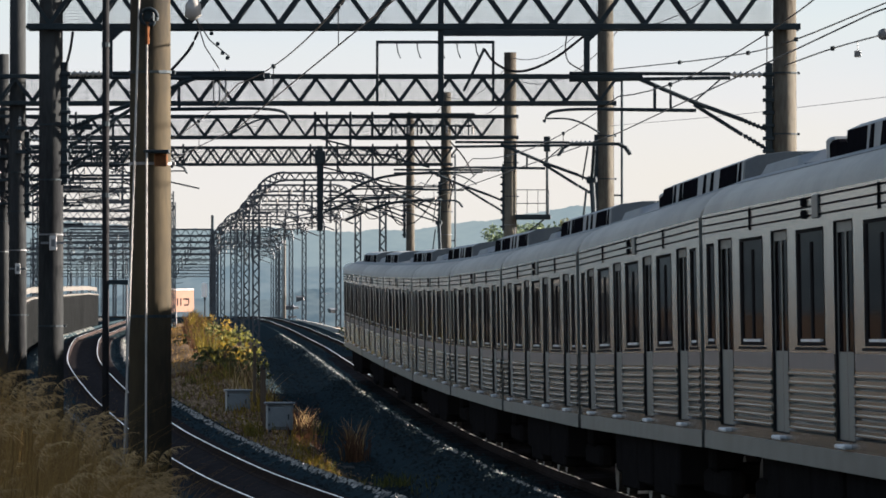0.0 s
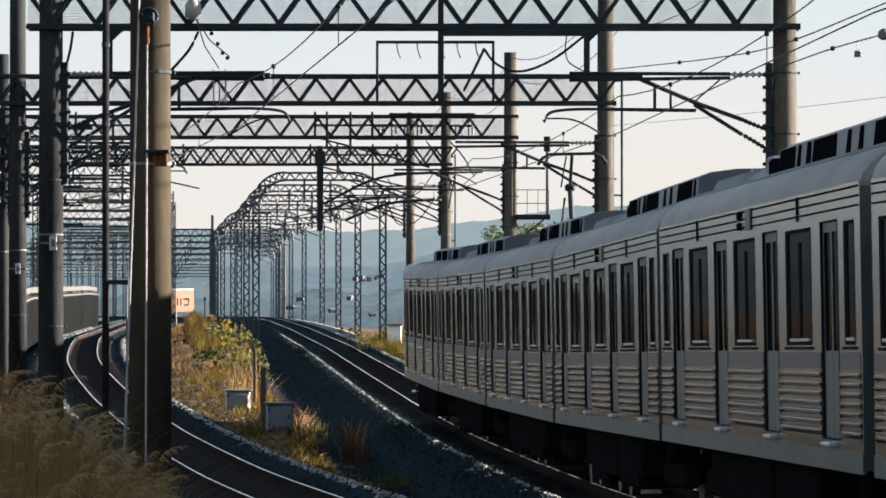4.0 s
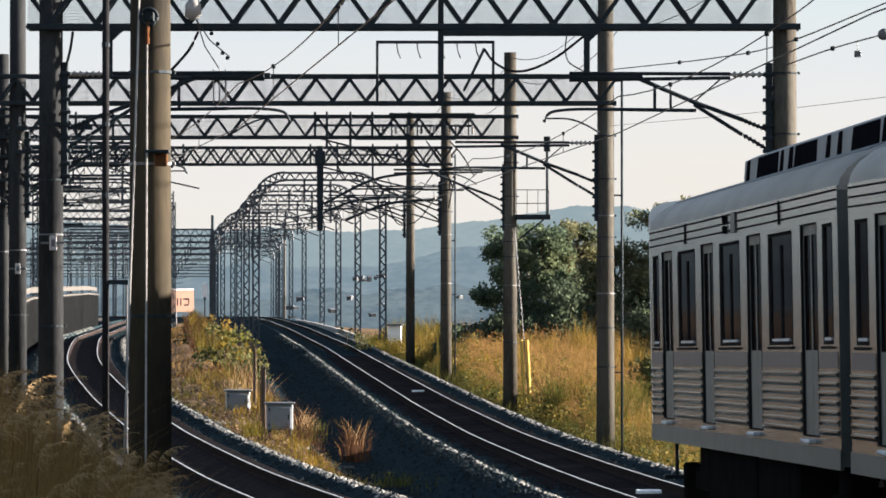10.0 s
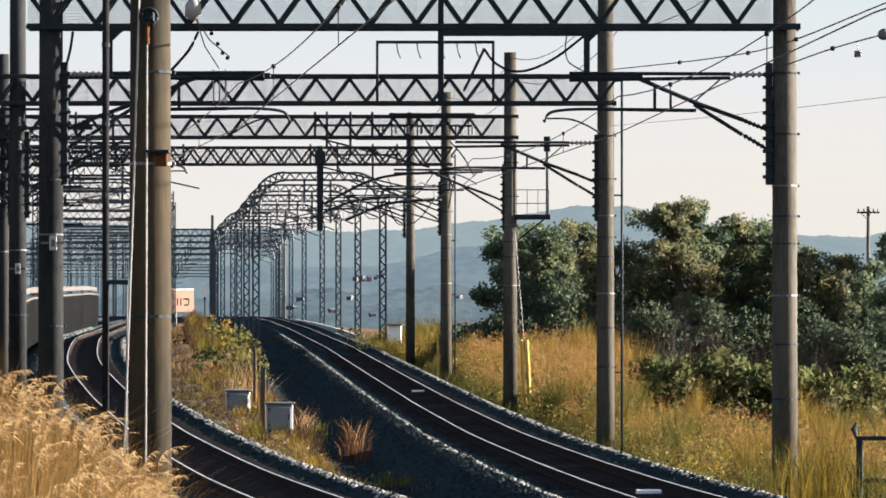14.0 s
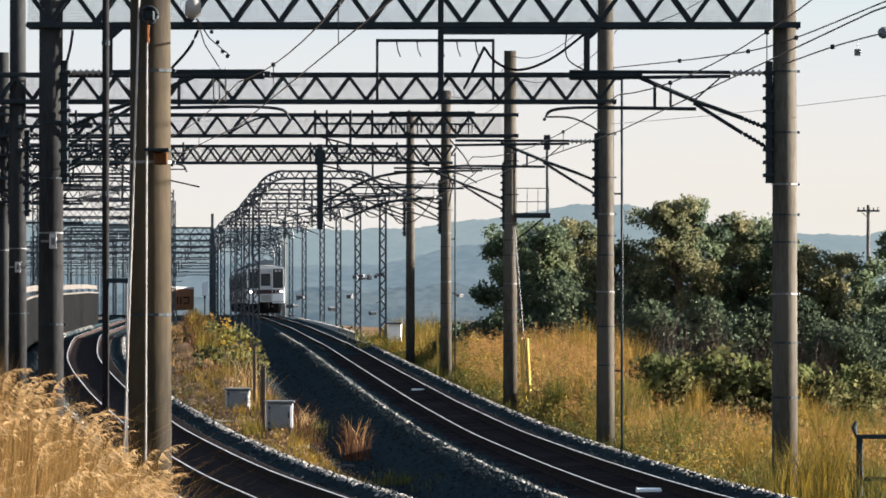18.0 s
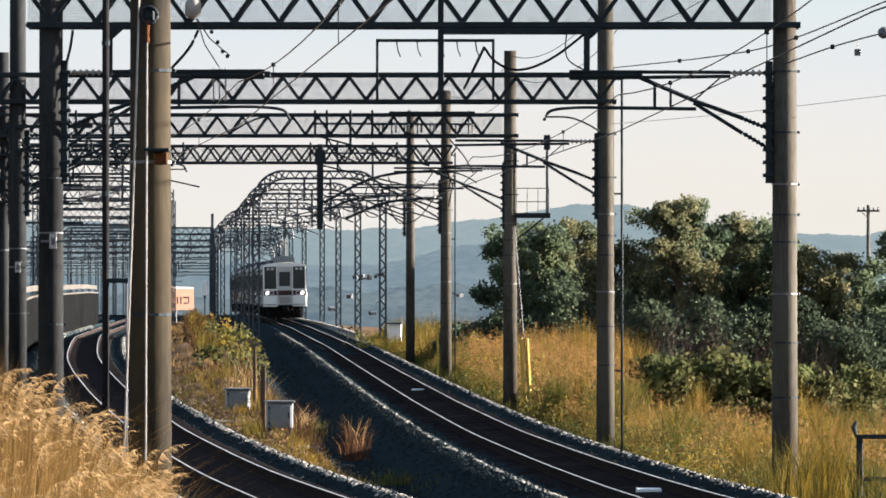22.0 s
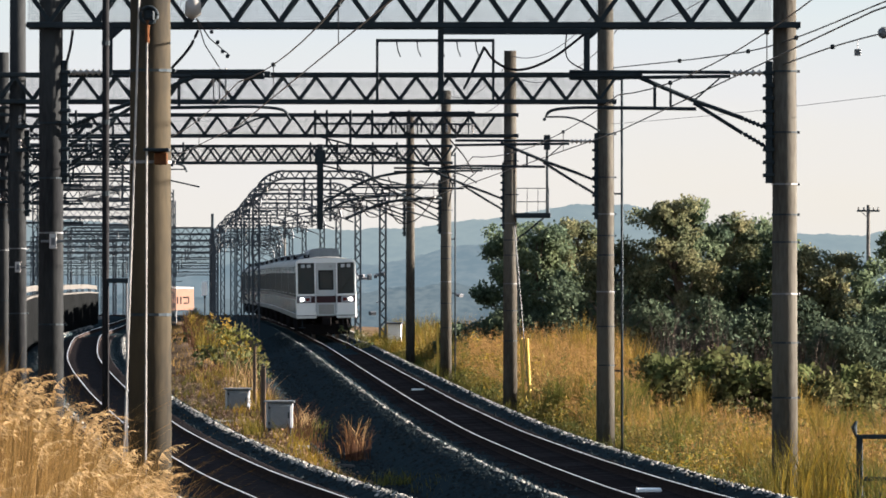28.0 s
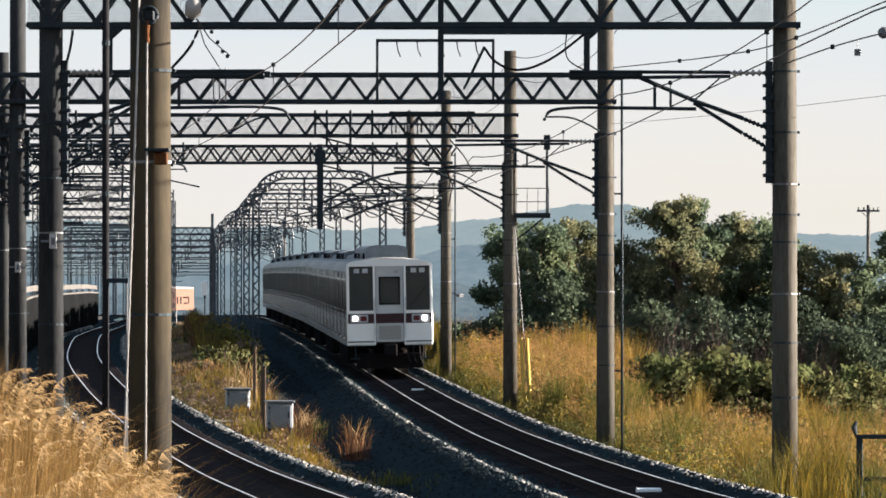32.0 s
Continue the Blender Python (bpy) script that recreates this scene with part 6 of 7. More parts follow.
# maintenance platform on the third mast
px = rx(181.4) + 2.86
pf = thing("maintenance_platform", "small steel mast platform with a thin railing", "platform", m=pose(px, 181.4, 0))
part("deck", Shape().rbox(0.15, 1.2, -0.5, 0.5, 5.28, 5.42, 0.015), STEEL, pf)
for x in (0.18, 0.5, 0.82, 1.14):
    part("stanchion", Shape().tube([(x, -0.47, 5.42), (x, -0.47, 6.15)], 0.012, 5), GALV, pf)
for z in (5.75, 6.15):
    part("handrail", Shape().tube([(0.18, -0.47, z), (1.14, -0.47, z)], 0.013, 5), GALV, pf)
part("mast_pipe", Shape().tube([(1.1, 0, 5.3), (1.1, 0, 7.65)], 0.04, 8), STEEL, pf)
part("brace", Shape().beam((0.15, 0, 4.6), (1.0, 0, 5.28), 0.05, 0.05), STEEL, pf)
part("mast_head", Shape().rbox(1.0, 1.2, -0.08, 0.08, 7.3, 7.75, 0.02), STEEL, pf)
gw = thing("guy_wires", "steel guy wires with yellow guards behind a mast", "guy wire", m=pose(px, 181.2, 0))
for k, x in enumerate((0.42, 0.60)):
    part("wire", Shape().tube([(0.12, 0, 5.2), (x, -0.1, -0.7)], 0.014, 5), GALV, gw)
    part("yellow_guard", Shape().tube([(x - 0.10, -0.08, 1.7), (x, -0.1, -0.4)], 0.045, 8), YELLOW, gw, "yellow plastic guard")
for yg in (225.8,):
    yx = rx(yg) + 2.6
    yg_t = thing("yellow_marker", "slim yellow marker post beside a mast", "marker post", m=pose(yx, yg, soil(yx, yg)))
    part("post", Shape().rbox(-0.04, 0.04, -0.04, 0.04, -0.2, 2.3, 0.01), YELLOW, yg_t)
wp = thing("white_mast", "pale concrete pole among the far portals", "mast", m=pose(-14.65, 564, 0))
part("shaft", Shape().tube([(0, 0, 0.8), (0, 0, 11.4)], [0.14, 0.11], 8), OLD_CONCRETE, wp, smooth=True)
for x, y, z in ((-6.4, 100, 3.6), (-9.85, 141.2, 3.5)):
    tg = thing("mast_plate", "small pale metal plate strapped to a mast", "plate", "mast plates", m=pose(x + 0.02, y - 0.24, z))
    part("board", Shape().rbox(-0.06, 0.06, -0.01, 0.01, -0.12, 0.12, 0.004), SIGN_WHITE, tg)
    part("strap", Shape().rbox(-0.2, 0.2, -0.005, 0.02, -0.02, 0.02, 0.003), GALV, tg)
    part("grey_bar", Shape().box(-0.03, 0.03, -0.014, -0.010, -0.06, 0.06), GALV, tg)

# ---- trackside boxes ----
def cabinet(x, y, w, h, leg, label):
    g = thing("relay_cabinet", label, "cabinet", "relay cabinets", m=pose(x, y, soil(x, y), 0, 0, 8))
    part("body", Shape().rbox(-w / 2, w / 2, -0.2, 0.2, leg, leg + h, 0.02), CABINET, g)
    part("door", Shape().rbox(-w / 2 + 0.05, w / 2 - 0.05, -0.225, -0.2, leg + 0.05, leg + h - 0.07, 0.012), CABINET, g, "pale grey cabinet door")
    part("lid", Shape().rbox(-w / 2 - 0.04, w / 2 + 0.04, -0.26, 0.24, leg + h, leg + h + 0.05, 0.012), CABINET, g)
    part("handle", Shape().rbox(w / 2 - 0.13, w / 2 - 0.10, -0.231, -0.225, leg + h * 0.4, leg + h * 0.62, 0.002), STEEL, g)
    for sx in (-1, 1):
        part("leg", Shape().rbox(sx * w * 0.38 - 0.03, sx * w * 0.38 + 0.03, -0.15, 0.15, -0.15, leg, 0.01), STEEL, g)
        part("hinge", Shape().rbox(-w / 2 + 0.015, -w / 2 + 0.05, -0.235, -0.2, leg + h * (0.5 + 0.3 * sx) - 0.03, leg + h * (0.5 + 0.3 * sx) + 0.03, 0.004), STEEL, g)


cabinet(-5.25, 156, 0.60, 0.52, 0.0, "pale grey trackside relay cabinet among dry weeds")
cabinet(-3.82, 142.5, 0.60, 0.60, 0.12, "grey relay cabinet with a framed door beside a post")
for x, y, h in ((-4.20, 143.2, 1.5), (-4.85, 157, 1.55), (-4.45, 150, 1.3)):
    g = thing("wooden_post", "weathered wooden post beside the cabinets", "post", "wooden posts", m=pose(x, y, soil(x, y)))
    part("shaft", Shape().rbox(-0.04, 0.04, -0.04, 0.04, -0.2, h, 0.012), BARK, g)
    part("cap", Shape().rbox(-0.05, 0.05, -0.05, 0.05, h, h + 0.03, 0.01), STEEL, g)
for k, (x, y, ln, rot) in enumerate(((-2.35, 131, 0.9, 5), (-3.3, 137, 1.0, 62), (-1.5, 117, 0.8, 12), (-5.2, 149, 1.2, 30))):
    solid("plank", Shape().rbox(-ln / 2, ln / 2, -0.09, 0.09, 0, 0.06, 0.01), OLD_CONCRETE, "loose weathered plank lying on the ground", "plank", "loose planks",
          m=pose(x, y, soil(x, y) - 0.005, 2, 3, rot))
for y, o in ((186.0, 0.30), (93.5, 0.20)):
    solid("track_beacon", Shape().rbox(-0.19, 0.19, -0.3, 0.3, 0, 0.08, 0.012), FRAME_WHITE, "small white beacon plate between the rails", "beacon", "track beacons",
          m=pose(rx(y) + o, y, rz(y) - 0.165))
# rusty gate at the edge of the grass
gt = thing("steel_gate", "dark rusty steel gate frame standing in weeds", "gate", m=pose(6.42, 94, soil(6.42, 94), 0, 0, -4))
for x in (0, 0.62):
    part("upright", Shape().rbox(x - 0.05, x + 0.05, -0.05, 0.05, -0.2, 1.52, 0.01), STEEL, gt)
for z in (0.15, 0.85, 1.5):
    part("crossbar", Shape().rbox(-0.05, 0.67, -0.035, 0.035, z - 0.035, z + 0.035, 0.008), STEEL, gt)
part("finial", Shape().tube([(-0.05, 0, 1.50), (-0.09, 0, 1.64), (-0.05, 0, 1.74)], [0.02, 0.045, 0.02], 8), STEEL, gt)
part("rail_stub", Shape().tube([(0.3, -0.1, 0.62), (1.4, -0.15, 0.55)], 0.03, 6), OLD_CONCRETE, gt)


# ---- grass and weeds ----
def bank_place(y0, y1, near, width, power=1.2):
    def place(r, n):
        y = y0 + (y1 - y0) * r.random(n) ** power
        x = np.interp(y, _GRID, RX) + near + width * r.random(n) ** 1.25
        d = x - np.interp(y, _GRID, RX)
        edge = np.clip((d - near + 0.25) / 1.3, 0.3, 1)
        keep = (y < 160) | (y > 254) | (x < 0.0300 * y + 0.5 * np.sin(y * 0.7))
        x, y, d, edge = x[keep], y[keep], d[keep], edge[keep]
        clump = 0.80 + 0.27 * np.sin(x * 1.9 + y * 0.31) * np.sin(y * 0.23 + x * 0.7) + 0.20 * np.sin(x * 4.1 + 2.0) * np.sin(y * 0.9 + x)
        return x, y, edge * clump
    return place


blades(30000, bank_place(62, 165, 3.2, 10.5), 0.85, 0.018, 0.14, GOLD, "golden_grass", "tall golden autumn weeds on the railway bank", "grass", 3)
blades(24000, bank_place(62, 165, 3.0, 10.0), 0.85, 0.024, 0.22, GREEN_GRASS, "green_grass", "green undergrowth among the golden weeds", "grass", 4)
blades(16000, bank_place(62, 165, 3.4, 10.0), 1.35, 0.014, 0.16, PAMPAS, "straw_stalks", "straw-coloured stalks among the golden weeds", "grass", 13)
blades(14000, bank_place(160, 300, 3.4, 7.0, 1.0), 0.95, 0.026, 0.13, GOLD, "golden_grass", "golden weeds on the farther railway bank", "grass", 5)
blades(14000, bank_place(160, 300, 3.6, 6.0, 1.0), 1.95, 0.02, 0.16, PAMPAS, "straw_stalks", "pale straw stalks on the farther bank", "grass", 19)
blades(16000, bank_place(160, 290, 2.7, 4.0, 1.0), 0.6, 0.03, 0.22, GREEN_GRASS, "green_grass", "low green weeds at the edge of the ballast", "grass", 6)


def clumped(y0, y1, near, width, count, seed, wide, tall):
    """Weeds gathered in domed clumps of uneven height along the bank."""
    c = np.random.default_rng(seed)
    cx, cy, ck = bank_place(y0, y1, near, width)(c, count)
    ch = ck * c.uniform(0.5, 1.15, len(cx)) * tall
    cr = c.uniform(0.5, 1.0, len(cx)) * wide

    def place(r, n):
        i = r.integers(0, len(cx), n)
        dx, dy = r.normal(0, 0.5, n), r.normal(0, 0.9, n)
        x, y = cx[i] + dx * cr[i], cy[i] + dy * cr[i]
        keep = x - np.interp(y, _GRID, RX) > near - 0.2
        return x[keep], y[keep], (ch[i] * np.clip(1.05 - 0.22 * (dx * dx + dy * dy), 0.45, 1.05))[keep]
    return place


OCHRE = material("ochre_weed", (0.215, 0.142, 0.030), 0.8, second=(0.140, 0.098, 0.020), scale=0.6, island=0.5, through_light=0.4, spec=0.1)
OLIVE = material("olive_weed", (0.105, 0.098, 0.018), 0.8, second=(0.060, 0.066, 0.018), scale=0.6, island=0.5, through_light=0.4, spec=0.1)
blades(34000, clumped(62, 165, 3.5, 10.0, 120, 71, 0.5, 1.05), 1.55, 0.02, 0.13, OCHRE, "ochre_weeds", "ochre weed clumps standing on the railway bank", "grass", 72)
blades(34000, clumped(62, 165, 3.1, 10.0, 130, 73, 0.6, 1.0), 1.30, 0.022, 0.16, OLIVE, "olive_weeds", "olive green weed clumps on the railway bank", "grass", 74)
blades(24000, clumped(160, 262, 3.9, 6.0, 64, 75, 0.62, 1.0), 2.15, 0.03, 0.13, OCHRE, "ochre_weeds", "ochre weed clumps on the farther bank", "grass", 76)
blades(22000, clumped(160, 262, 3.3, 5.0, 60, 77, 0.62, 1.0), 1.7, 0.03, 0.16, OLIVE, "olive_weeds", "olive green weed clumps on the farther bank", "grass", 78)

blades(9000, bank_place(255, 340, 3.4, 8.0, 1.0), 1.75, 0.04, 0.16, GOLD, "golden_grass", "golden weeds past the end of the bank", "grass", 79)
blades(5000, bank_place(255, 340, 3.4, 8.0, 1.0), 1.45, 0.05, 0.16, OLIVE, "olive_weeds", "olive green weeds past the end of the bank", "grass", 81)


def seed_heads(n, place, seed, mat, name, label, height, length, width):
    """Feathery tips at the top of tall stalks: narrow drooping tufts."""
    r = np.random.default_rng(seed)
    x, y, k = place(r, n)
    n = len(x)
    z = ground_height(x, y)
    h = height * k * r.uniform(0.8, 1.15, n)
    out = []
    for i in range(n):
        a = r.uniform(0, 6.28)
        lean = r.uniform(0.1, 0.35)
        d = np.array([math.cos(a) * lean, math.sin(a) * lean, 1.0])
        d /= np.linalg.norm(d)
        base = np.array([x[i], y[i], z[i] + h[i] * 0.72])
        m = 9
        t = r.random(m)
        p = base + d[None] * (t * length)[:, None]
        o = r.normal(size=(m, 3)) * np.array([1, 1, 0.5])
        o /= np.linalg.norm(o, axis=1)[:, None]
        q = p + o * (width * r.uniform(0.5, 1.2, m))[:, None] - np.array([0, 0, width * 0.4])
        w = np.array([0.006, 0.0, 0.006])
        out.append(np.stack([p - w, p + w, q], 1))
    me = quads_mesh(name, np.concatenate(out), mat)
    return tagged(new(name, me), label, "grass", kind="stuff")


def bank_foliage(n, y0, y1, near, width, top, mat, seed, name, label, size=0.035):
    """Small leaves of the weeds that stand among the blades."""
    r = np.random.default_rng(seed)
    x, y, k = bank_place(y0, y1, near, width)(r, n)
    n = len(x)
    z = ground_height(x, y) + top * k * r.uniform(0.25, 0.95, n)
    me = quads_mesh(name, leaf_cloud(np.stack([x, y, z], -1), r.uniform(0.12, 0.3, n), 620, size, seed, 1.2), mat)
    tagged(new(name, me), label, "weeds", kind="stuff")


bank_foliage(1500, 64, 165, 3.2, 10.0, 1.15, GOLD, 23, "weed_leaves", "yellowed leaves of tall weeds on the bank")
bank_foliage(800, 64, 165, 3.2, 10.0, 0.7, GREEN_GRASS, 24, "weed_leaves", "green leaves low among the weeds")
bank_foliage(700, 70, 160, 2.9, 2.2, 0.75, GREEN_GRASS, 27, "weed_leaves", "dark green weeds along the edge of the ballast", 0.03)
bank_foliage(420, 66, 150, 4.5, 8.0, 1.25, SHRUB, 28, "weed_leaves", "bright green weed clumps standing in the grass", 0.04)
bank_foliage(900, 165, 290, 3.4, 6.0, 1.6, GOLD, 25, "weed_leaves", "yellowed weed leaves on the farther bank", 0.05)
bank_foliage(260, 165, 240, 3.0, 3.5, 1.0, GREEN_GRASS, 26, "weed_leaves", "green weed leaves at the foot of the bank", 0.05)
seed_heads(3200, bank_place(64, 170, 3.6, 9), 14, SEED, "seed_heads", "pale seed heads over the golden weeds", 1.3, 0.26, 0.08)
seed_heads(4600, bank_place(165, 262, 3.8, 6), 15, SEED, "seed_heads", "tan feathery seed heads on the farther bank", 2.1, 0.42, 0.13)


# pampas in the foreground: stalks, arching leaves and combed plumes
def pampas_place(r, n):
    y = r.uniform(37, 55, n)
    edge = np.clip((y - 37) / 18, 0, 1)
    right = -1.80 - 0.038 * (y - 37) - 0.12 * edge
    x = right - 3.2 * r.random(n) ** 1.1
    u = (right - x) / 3.2
    return x, y, 0.62 + 0.42 * np.clip(u * 1.5, 0, 1)


blades(44000, pampas_place, 2.8, 0.011, 0.07, PAMPAS, "pampas_grass", "dense dry straw-coloured pampas grass", "grass", 8)
blades(7000, pampas_place, 2.35, 0.014, 0.24, PAMPAS, "pampas_leaves", "arching dry pampas leaves", "grass", 9, 0.6)


def pampas_plumes(n, seed):
    r = np.random.default_rng(seed)
    x, y, k = pampas_place(r, n)
    z = ground_height(x, y)
    stems, hairs = [], []
    for i in range(n):
        h = 2.85 * k[i] * r.uniform(0.72, 1.06)
        a = r.normal(0.3, 0.7)
        bend = r.uniform(0.10, 0.30)
        p0 = np.array([x[i], y[i], z[i]])
        axis = np.array([math.cos(a), math.sin(a) * 0.4, 0])
        p1 = p0 + axis * 0.08 + np.array([0, 0, h])
        w = np.array([0.004, 0, 0])
        stems.append(np.stack([p0 - w, p0 + w, p1 + w, p1 - w])[None])
        m = 42
        t = np.linspace(0, 1, m) ** 0.9
        spine = p1 + axis * (bend * t ** 1.6)[:, None] + np.array([0, 0, 1.0]) * (0.34 * (t - 0.55 * t * t))[:, None]
        out_d = axis * 0.42 + np.stack([r.normal(0, 0.32, m), r.normal(0, 0.5, m), r.uniform(-0.75, 0.25, m)], -1)
        tip = spine + out_d * (0.13 * (1 - 0.55 * t) * r.uniform(0.6, 1.2, m))[:, None]
        wv = np.stack([np.zeros(m), np.zeros(m), np.full(m, 0.0035)], -1) + np.array([0.002, 0, 0])
        hairs.append(np.stack([spine - wv, spine + wv, tip], 1))
    tagged(new("pampas_stems", quads_mesh("pampas_stems", np.concatenate(stems), PAMPAS)), "thin straw stems of pampas grass", "grass", kind="stuff")
    tagged(new("pampas_plumes", quads_mesh("pampas_plumes", np.concatenate(hairs), PLUME)), "feathery pale pampas plumes", "grass", kind="stuff")


pampas_plumes(430, 10)


# weeds on the hump between the tracks
def hump_place(y0, y1, t0, t1):
    def place(r, n):
        y = r.uniform(y0, y1, n)
        t = r.uniform(t0, t1, n)
        xl, xr = np.interp(y, _GRID, LX), np.interp(y, _GRID, RX)
        return xl + 2.6 + (xr - xl - 5.2) * t, y, 0.6 + 0.5 * (np.sin(y * 0.9 + t * 9) * np.sin(y * 0.37) > -0.2)
    return place


blades(2200, hump_place(165, 330, 0.0, 0.55), 0.22, 0.03, 0.25, PAMPAS, "dry_grass", "short dry grass on the rise between the tracks", "grass", 15)
blades(2600, hump_place(185, 330, 0.32, 0.62), 0.55, 0.03, 0.28, GREEN_GRASS, "green_weeds", "green weeds on the rise between the tracks", "grass", 16)
blades(3000, hump_place(205, 340, 0.28, 0.6), 0.8, 0.035, 0.2, GOLD, "golden_weeds", "golden weeds on the rise between the tracks", "grass", 20)
blades(2600, hump_place(215, 340, 0.25, 0.65), 0.8, 0.035, 0.2, RUST_WEED, "rusty_weeds", "rust-coloured dry weeds on the rise", "grass", 17)
blades(5000, hump_place(108, 190, 0.0, 0.5), 0.13, 0.03, 0.35, RUST_WEED, "dead_leaves", "dead stalks scattered on the soil", "grass", 18)


blades(3200, hump_place(104, 205, 0.0, 0.5), 0.07, 0.045, 0.9, PAMPAS, "litter", "dry stalks and litter lying on bare soil", "grass", 21)


def tuft(x, y, n, h, spread, mat, seed, label):
    def place(r, m):
        return r.normal(x, spread, m), r.normal(y, spread * 2, m), np.ones(m)
    blades(n, place, h, 0.018, 0.22, mat, "weed_tuft", label, "weeds", seed)


def hump_stones(n, y0, y1, t0, t1, size, mat, seed, name, label):
    """Loose stones and clods, one small block each, joined."""
    r = np.random.default_rng(seed)
    x, y = hump_place(y0, y1, t0, t1)(r, n)[:2]
    z = ground_height(x, y)
    corner = np.array([(-1, -1, -0.6), (1, -1, -0.6), (1, 1, -0.6), (-1, 1, -0.6), (-0.6, -0.7, 0.7), (0.7, -0.6, 0.8), (0.6, 0.7, 0.6), (-0.7, 0.6, 0.8)])
    v = (corner[None] * (size * r.uniform(0.4, 1.3, n))[:, None, None] * r.uniform(0.7, 1.3, (n, 8, 3)) + np.stack([x, y, z + size * 0.3], -1)[:, None]).reshape(-1, 3)
    quad = np.array([(0, 3, 2, 1), (4, 5, 6, 7), (0, 1, 5, 4), (1, 2, 6, 5), (2, 3, 7, 6), (3, 0, 4, 7)])
    me = bpy.data.meshes.new(name)
    me.from_pydata(v.tolist(), [], (quad[None] + (np.arange(n) * 8)[:, None, None]).reshape(-1, 4).tolist())
    me.materials.append(mat)
    tagged(new(name, me), label, "stones", kind="stuff")


hump_stones(2600, 104, 175, 0.0, 0.34, 0.045, CLOD, 92, "soil_clods", "tan clods and small stones lying on bare soil")
hump_stones(500, 108, 190, 0.3, 0.75, 0.05, CLOD, 93, "loose_stones", "pale loose stones scattered on dark gravel")
hump_stones(2600, 104, 185, -0.30, 0.05, 0.04, CLOD, 96, "soil_clods", "tan clods and small stones beside the ballast edge")
blades(2600, hump_place(104, 190, -0.30, 0.05), 0.10, 0.035, 0.7, RUST_WEED, "dead_leaves", "dead brown leaves lying on bare soil", "grass", 99)
blades(900, hump_place(110, 190, -0.28, 0.05), 0.26, 0.025, 0.4, GOLD, "dry_weeds", "sparse golden dry weeds beside the ballast edge", "weeds", 100)
blades(1500, hump_place(112, 185, 0.0, 0.42), 0.35, 0.02, 0.4, GOLD, "dry_weeds", "sparse golden dry weeds on the soil", "weeds", 94)
blades(420, hump_place(140, 185, 0.3, 0.62), 0.75, 0.022, 0.22, RUST_WEED, "dry_weeds", "dark rusty weeds on the gravel edge", "weeds", 95)
tuft(-1.95, 137, 24, 1.0, 0.12, PLUME, 97, "bleached seed stalks among rust-red weeds")
for k, (x, y, h) in enumerate(((-3.9, 305, 1.1), (-3.4, 303, 1.0), (-2.9, 300, 1.0), (-2.5, 293, 0.95), (-2.2, 292, 1.0))):
    tuft(x, y, 260, h, 0.3, OLIVE if k % 2 else GOLD, 110 + k, "golden weeds at the end of the bank")
tuft(-3.55, 160, 46, 0.55, 0.12, PLUME, 98, "bleached thistle clump on dark gravel")
tuft(-1.98, 136, 150, 0.85, 0.14, RUST_WEED, 30, "rust-red dry weed tuft on dark gravel")
tuft(-3.25, 158, 60, 0.5, 0.2, GREEN_GRASS, 31, "pale weed tuft beside the main track")
tuft(-3.75, 163, 60, 0.7, 0.14, PLUME, 32, "bleached reed tuft beside the main track")
tuft(-4.3, 153, 120, 0.8, 0.2, GOLD, 33, "golden weeds around the cabinets")
tuft(-4.4, 141, 70, 0.5, 0.12, GOLD, 37, "golden weeds around a cabinet")
tuft(-3.3, 150, 60, 0.45, 0.22, OLIVE, 41, "olive weed tuft on dark gravel")
tuft(-1.98, 137, 46, 1.0, 0.14, SEED, 42, "dry seeded weed tuft on dark gravel")
tuft(-4.75, 160, 16, 1.3, 0.2, PLUME, 43, "bleached reeds beside the cabinets")
tuft(-5.4, 162, 22, 1.4, 0.3, PLUME, 44, "bleached reeds on the rise")
tuft(-4.0, 166, 60, 0.8, 0.3, RUST_WEED, 45, "dry dark weeds beside the main track")
tuft(0.2, 112, 120, 0.45, 0.35, OLIVE, 46, "olive weeds between the tracks")
tuft(-0.9, 118, 150, 0.38, 0.3, GREEN_GRASS, 34, "low green weeds between the tracks")
tuft(0.5, 108, 180, 0.4, 0.35, GREEN_GRASS, 35, "low green weeds beside the ballast")
tuft(-2.55, 74.0, 26, 1.0, 0.10, PLUME, 36, "bleached broken stalks beside the rail")

tuft(5.6, 94.5, 520, 1.5, 0.42, GOLD, 38, "tall golden weeds at the foot of a mast")
tuft(7.2, 92, 420, 1.4, 0.5, GREEN_GRASS, 39, "tall green weeds on the bank")

for k, yg in enumerate((100.0, 141.2, 181.4, 225.8)):
    tuft(rx(yg) + 2.75, yg - 0.6, 150, 0.55 + 0.1 * (k % 2), 0.4, GREEN_GRASS, 50 + k, "low dark green weeds at the foot of a mast")

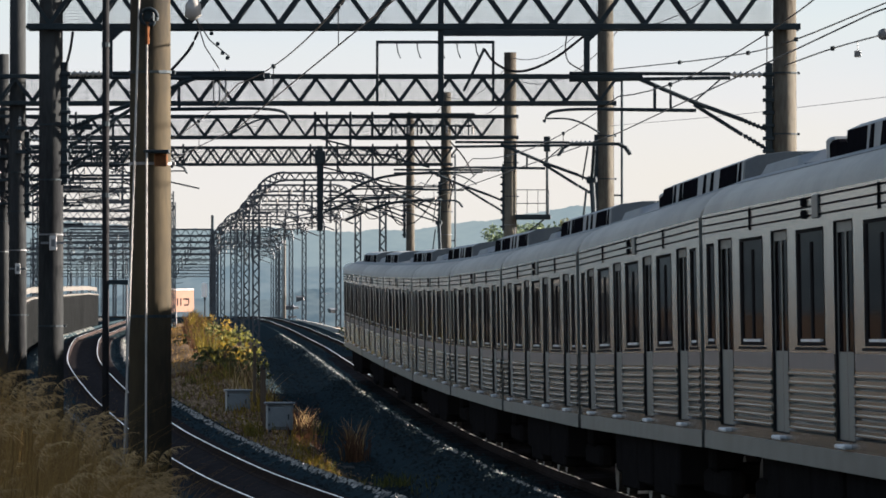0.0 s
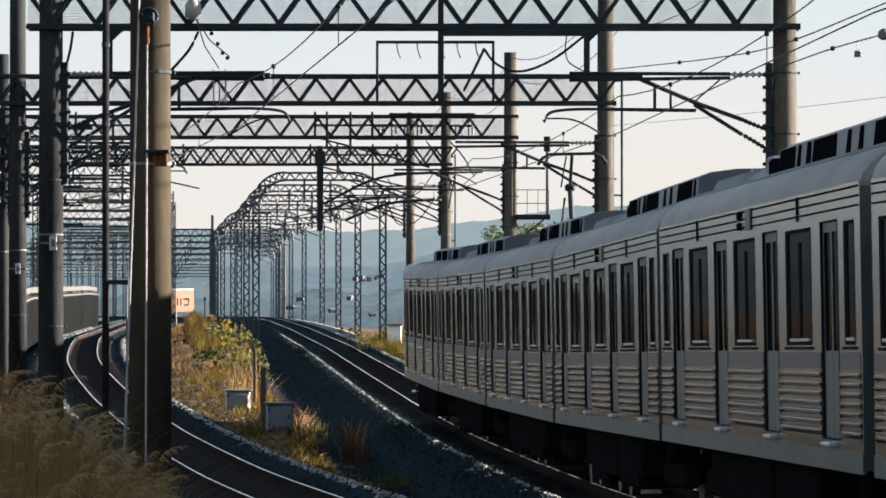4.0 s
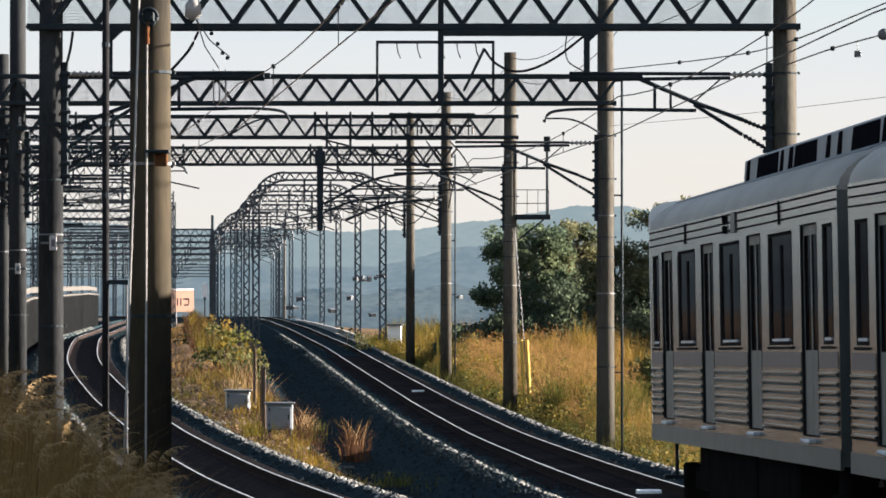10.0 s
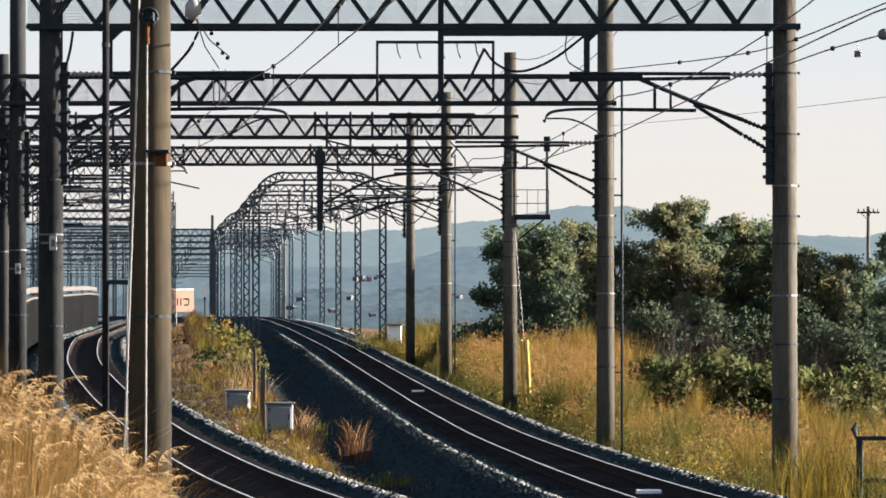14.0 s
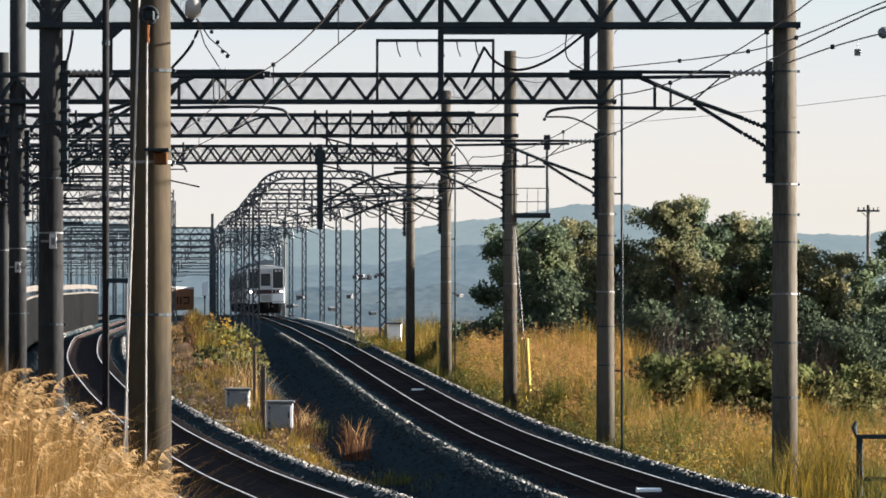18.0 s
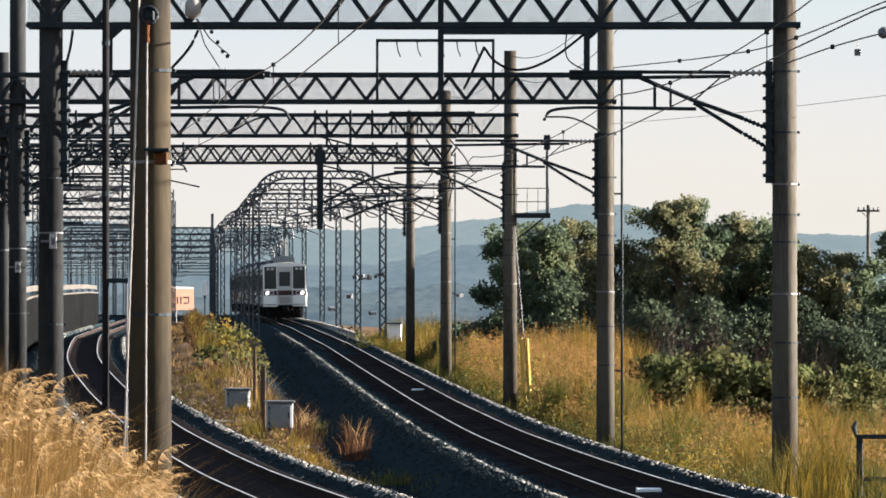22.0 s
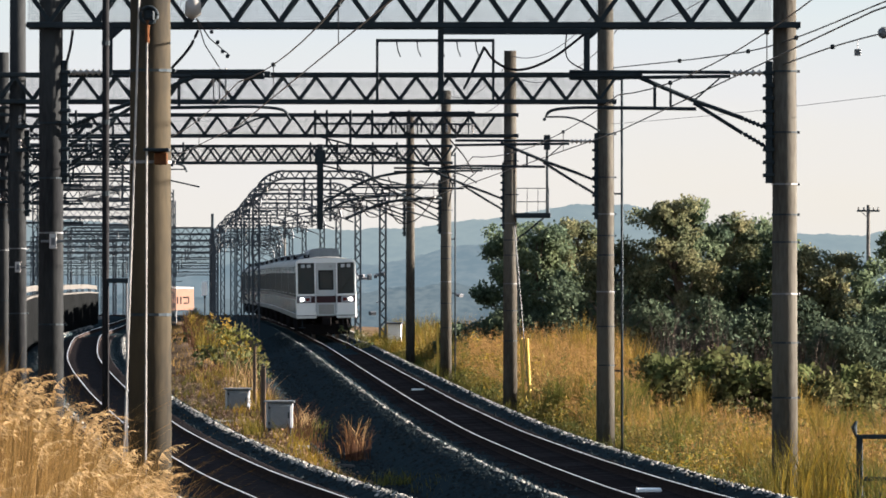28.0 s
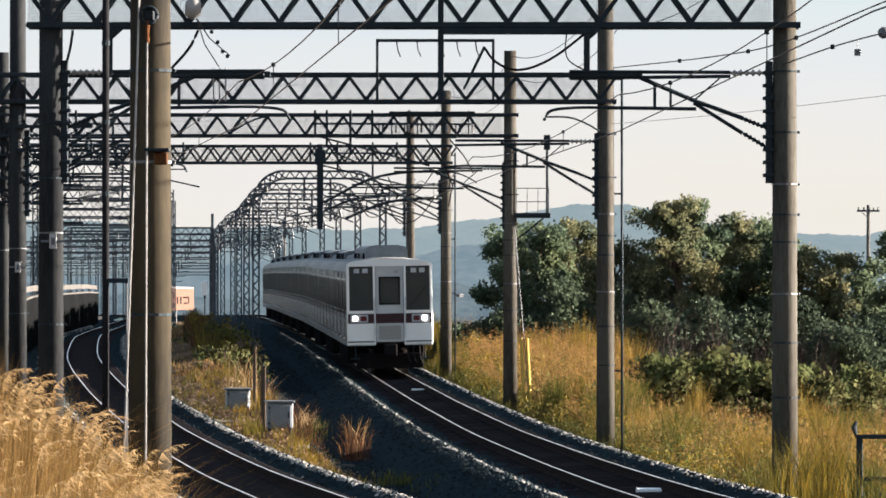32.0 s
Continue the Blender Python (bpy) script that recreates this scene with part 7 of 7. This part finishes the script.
# ---- shrubs and trees ----
def bush(x, y, top, wide, seed, mat, label, per=260, size=0.11, clumps=22):
    z = soil(x, y)
    h = max(1.2, top - z)
    r = random.Random(seed)
    g = thing("shrub", label, "shrub", "shrubs", m=pose(x, y, z - 0.1))
    centres, radii = [], []
    for k in range(clumps):
        a, u = r.uniform(0, 6.28), r.random()
        d = wide * r.random() ** 0.5
        zz = h * (0.15 + 0.72 * u * (1 - 0.55 * (d / wide) ** 2))
        centres.append((d * math.cos(a), d * math.sin(a) * 0.8, zz))
        radii.append(h * r.uniform(0.10, 0.2))
        if k % 3 == 0:
            part("stem", Shape().tube([(0, 0, 0), (d * math.cos(a) * 0.6, d * math.sin(a) * 0.5, zz * 0.55), centres[-1]], [0.03, 0.02, 0.008], 5), BARK, g)
    part("foliage", quads_mesh("foliage", leaf_cloud(centres, radii, per, size, seed), mat), mat, g)
    return g


for k, (x, y, h, w, mat) in enumerate(((-8.9, 236, 2.7, 1.3, SHRUB), (-7.7, 226, 2.4, 1.1, OLIVE), (-9.9, 256, 2.9, 1.2, OCHRE), (-6.5, 200, 1.7, 0.7, SHRUB), (-7.6, 212, 1.9, 0.8, GOLD),
                                       (-6.9, 190, 1.3, 0.8, SHRUB))):
    bush(x, y, h, w, 60 + k, mat, "yellow-green shrub on the rise between the tracks", size=0.09)
bush(-2.42, 294, 1.66, 0.42, 71, OCHRE, "ochre weed clump before a small shed", size=0.06)
bush(-3.35, 298, 1.55, 0.5, 72, GOLD, "golden weed clump at the end of the bank", size=0.06)
bush(-4.05, 268, 2.25, 0.9, 70, SHRUB, "dark round shrub at the end of the grass bank", size=0.08)
# bramble thicket behind the grass
for k, (x, y, h, w) in enumerate(((6.6, 182, 1.55, 1.2), (7.9, 183, 1.95, 1.4), (9.3, 183, 1.80, 1.5), (10.8, 184, 1.55, 1.4), (12.3, 186, 1.3, 1.5), (14.0, 190, 1.2, 1.6), (6.9, 190, 1.6, 1.4))):
    bush(x, y, h, w, 80 + k, SHRUB, "broad-leaved green bramble thicket behind the grass", per=300, size=0.12, clumps=30)
# trees and dense undergrowth beyond
TREES = ((2.7, 263, 6.2, 0.95, LEAF, 0.2), (4.0, 266, 6.5, 1.35, LEAF, 0.1), (5.5, 268, 6.75, 1.3, LEAF_WARM, 0.2), (7.3, 264, 5.5, 1.2, LEAF_WARM, 0.0),
         (8.9, 268, 5.0, 1.1, LEAF, 0.1), (10.9, 262, 7.85, 1.25, LEAF_WARM, -1.5), (11.3, 264, 7.5, 1.35, LEAF, -0.6), (12.4, 265, 6.9, 1.2, LEAF_WARM, 0.1), (13.6, 266, 6.75, 1.1, LEAF, 0.1), (14.6, 264, 6.2, 1.0, LEAF, 0.0), (15.3, 262, 5.6, 1.0, LEAF_WARM, 0.0),
         (16.7, 262, 5.3, 1.2, LEAF_WARM, 0.0), (18.2, 266, 4.9, 1.1, LEAF, 0.0), (19.6, 262, 6.5, 0.9, LEAF, -0.2))
for k, (x, y, top, w, mat, ln) in enumerate(TREES):
    tree(x, y, top - soil(x, y) + 0.1, w, 40 + k, mat, "broadleaf tree in dull autumn green beyond the grass", ln, boughs=11 if top > 6 else 9)
_u = random.Random(9)
for k in range(27):
    x = 0.7 + 0.74 * k
    top = 2.5 + 1.6 * min(1.0, k / 5) - 0.5 * min(1.0, max(0, k - 9) / 3) + _u.uniform(-0.35, 0.35)
    bush(x, 257 + (k * 37 % 11), top, 1.1, 100 + k, SHADED_LEAF, "dense undergrowth with shade in its leaf colour below the trees", per=420, size=0.10, clumps=30)
BRUSH = material("bare_brushwood", (0.110, 0.085, 0.070), 0.9, second=(0.060, 0.050, 0.044), scale=2, island=0.5, spec=0.0)


def brush_place(r, n):
    x = r.uniform(6.5, 16.5, n)
    return x, r.uniform(253, 257, n), 0.72 + 0.28 * np.sin(x * 2.1) * np.sin(x * 0.83 + 1)


blades(520, brush_place, 4.2, 0.022, 0.2, BRUSH, "brushwood", "bare brown brushwood in front of the trees", "brushwood", 91)


motions()
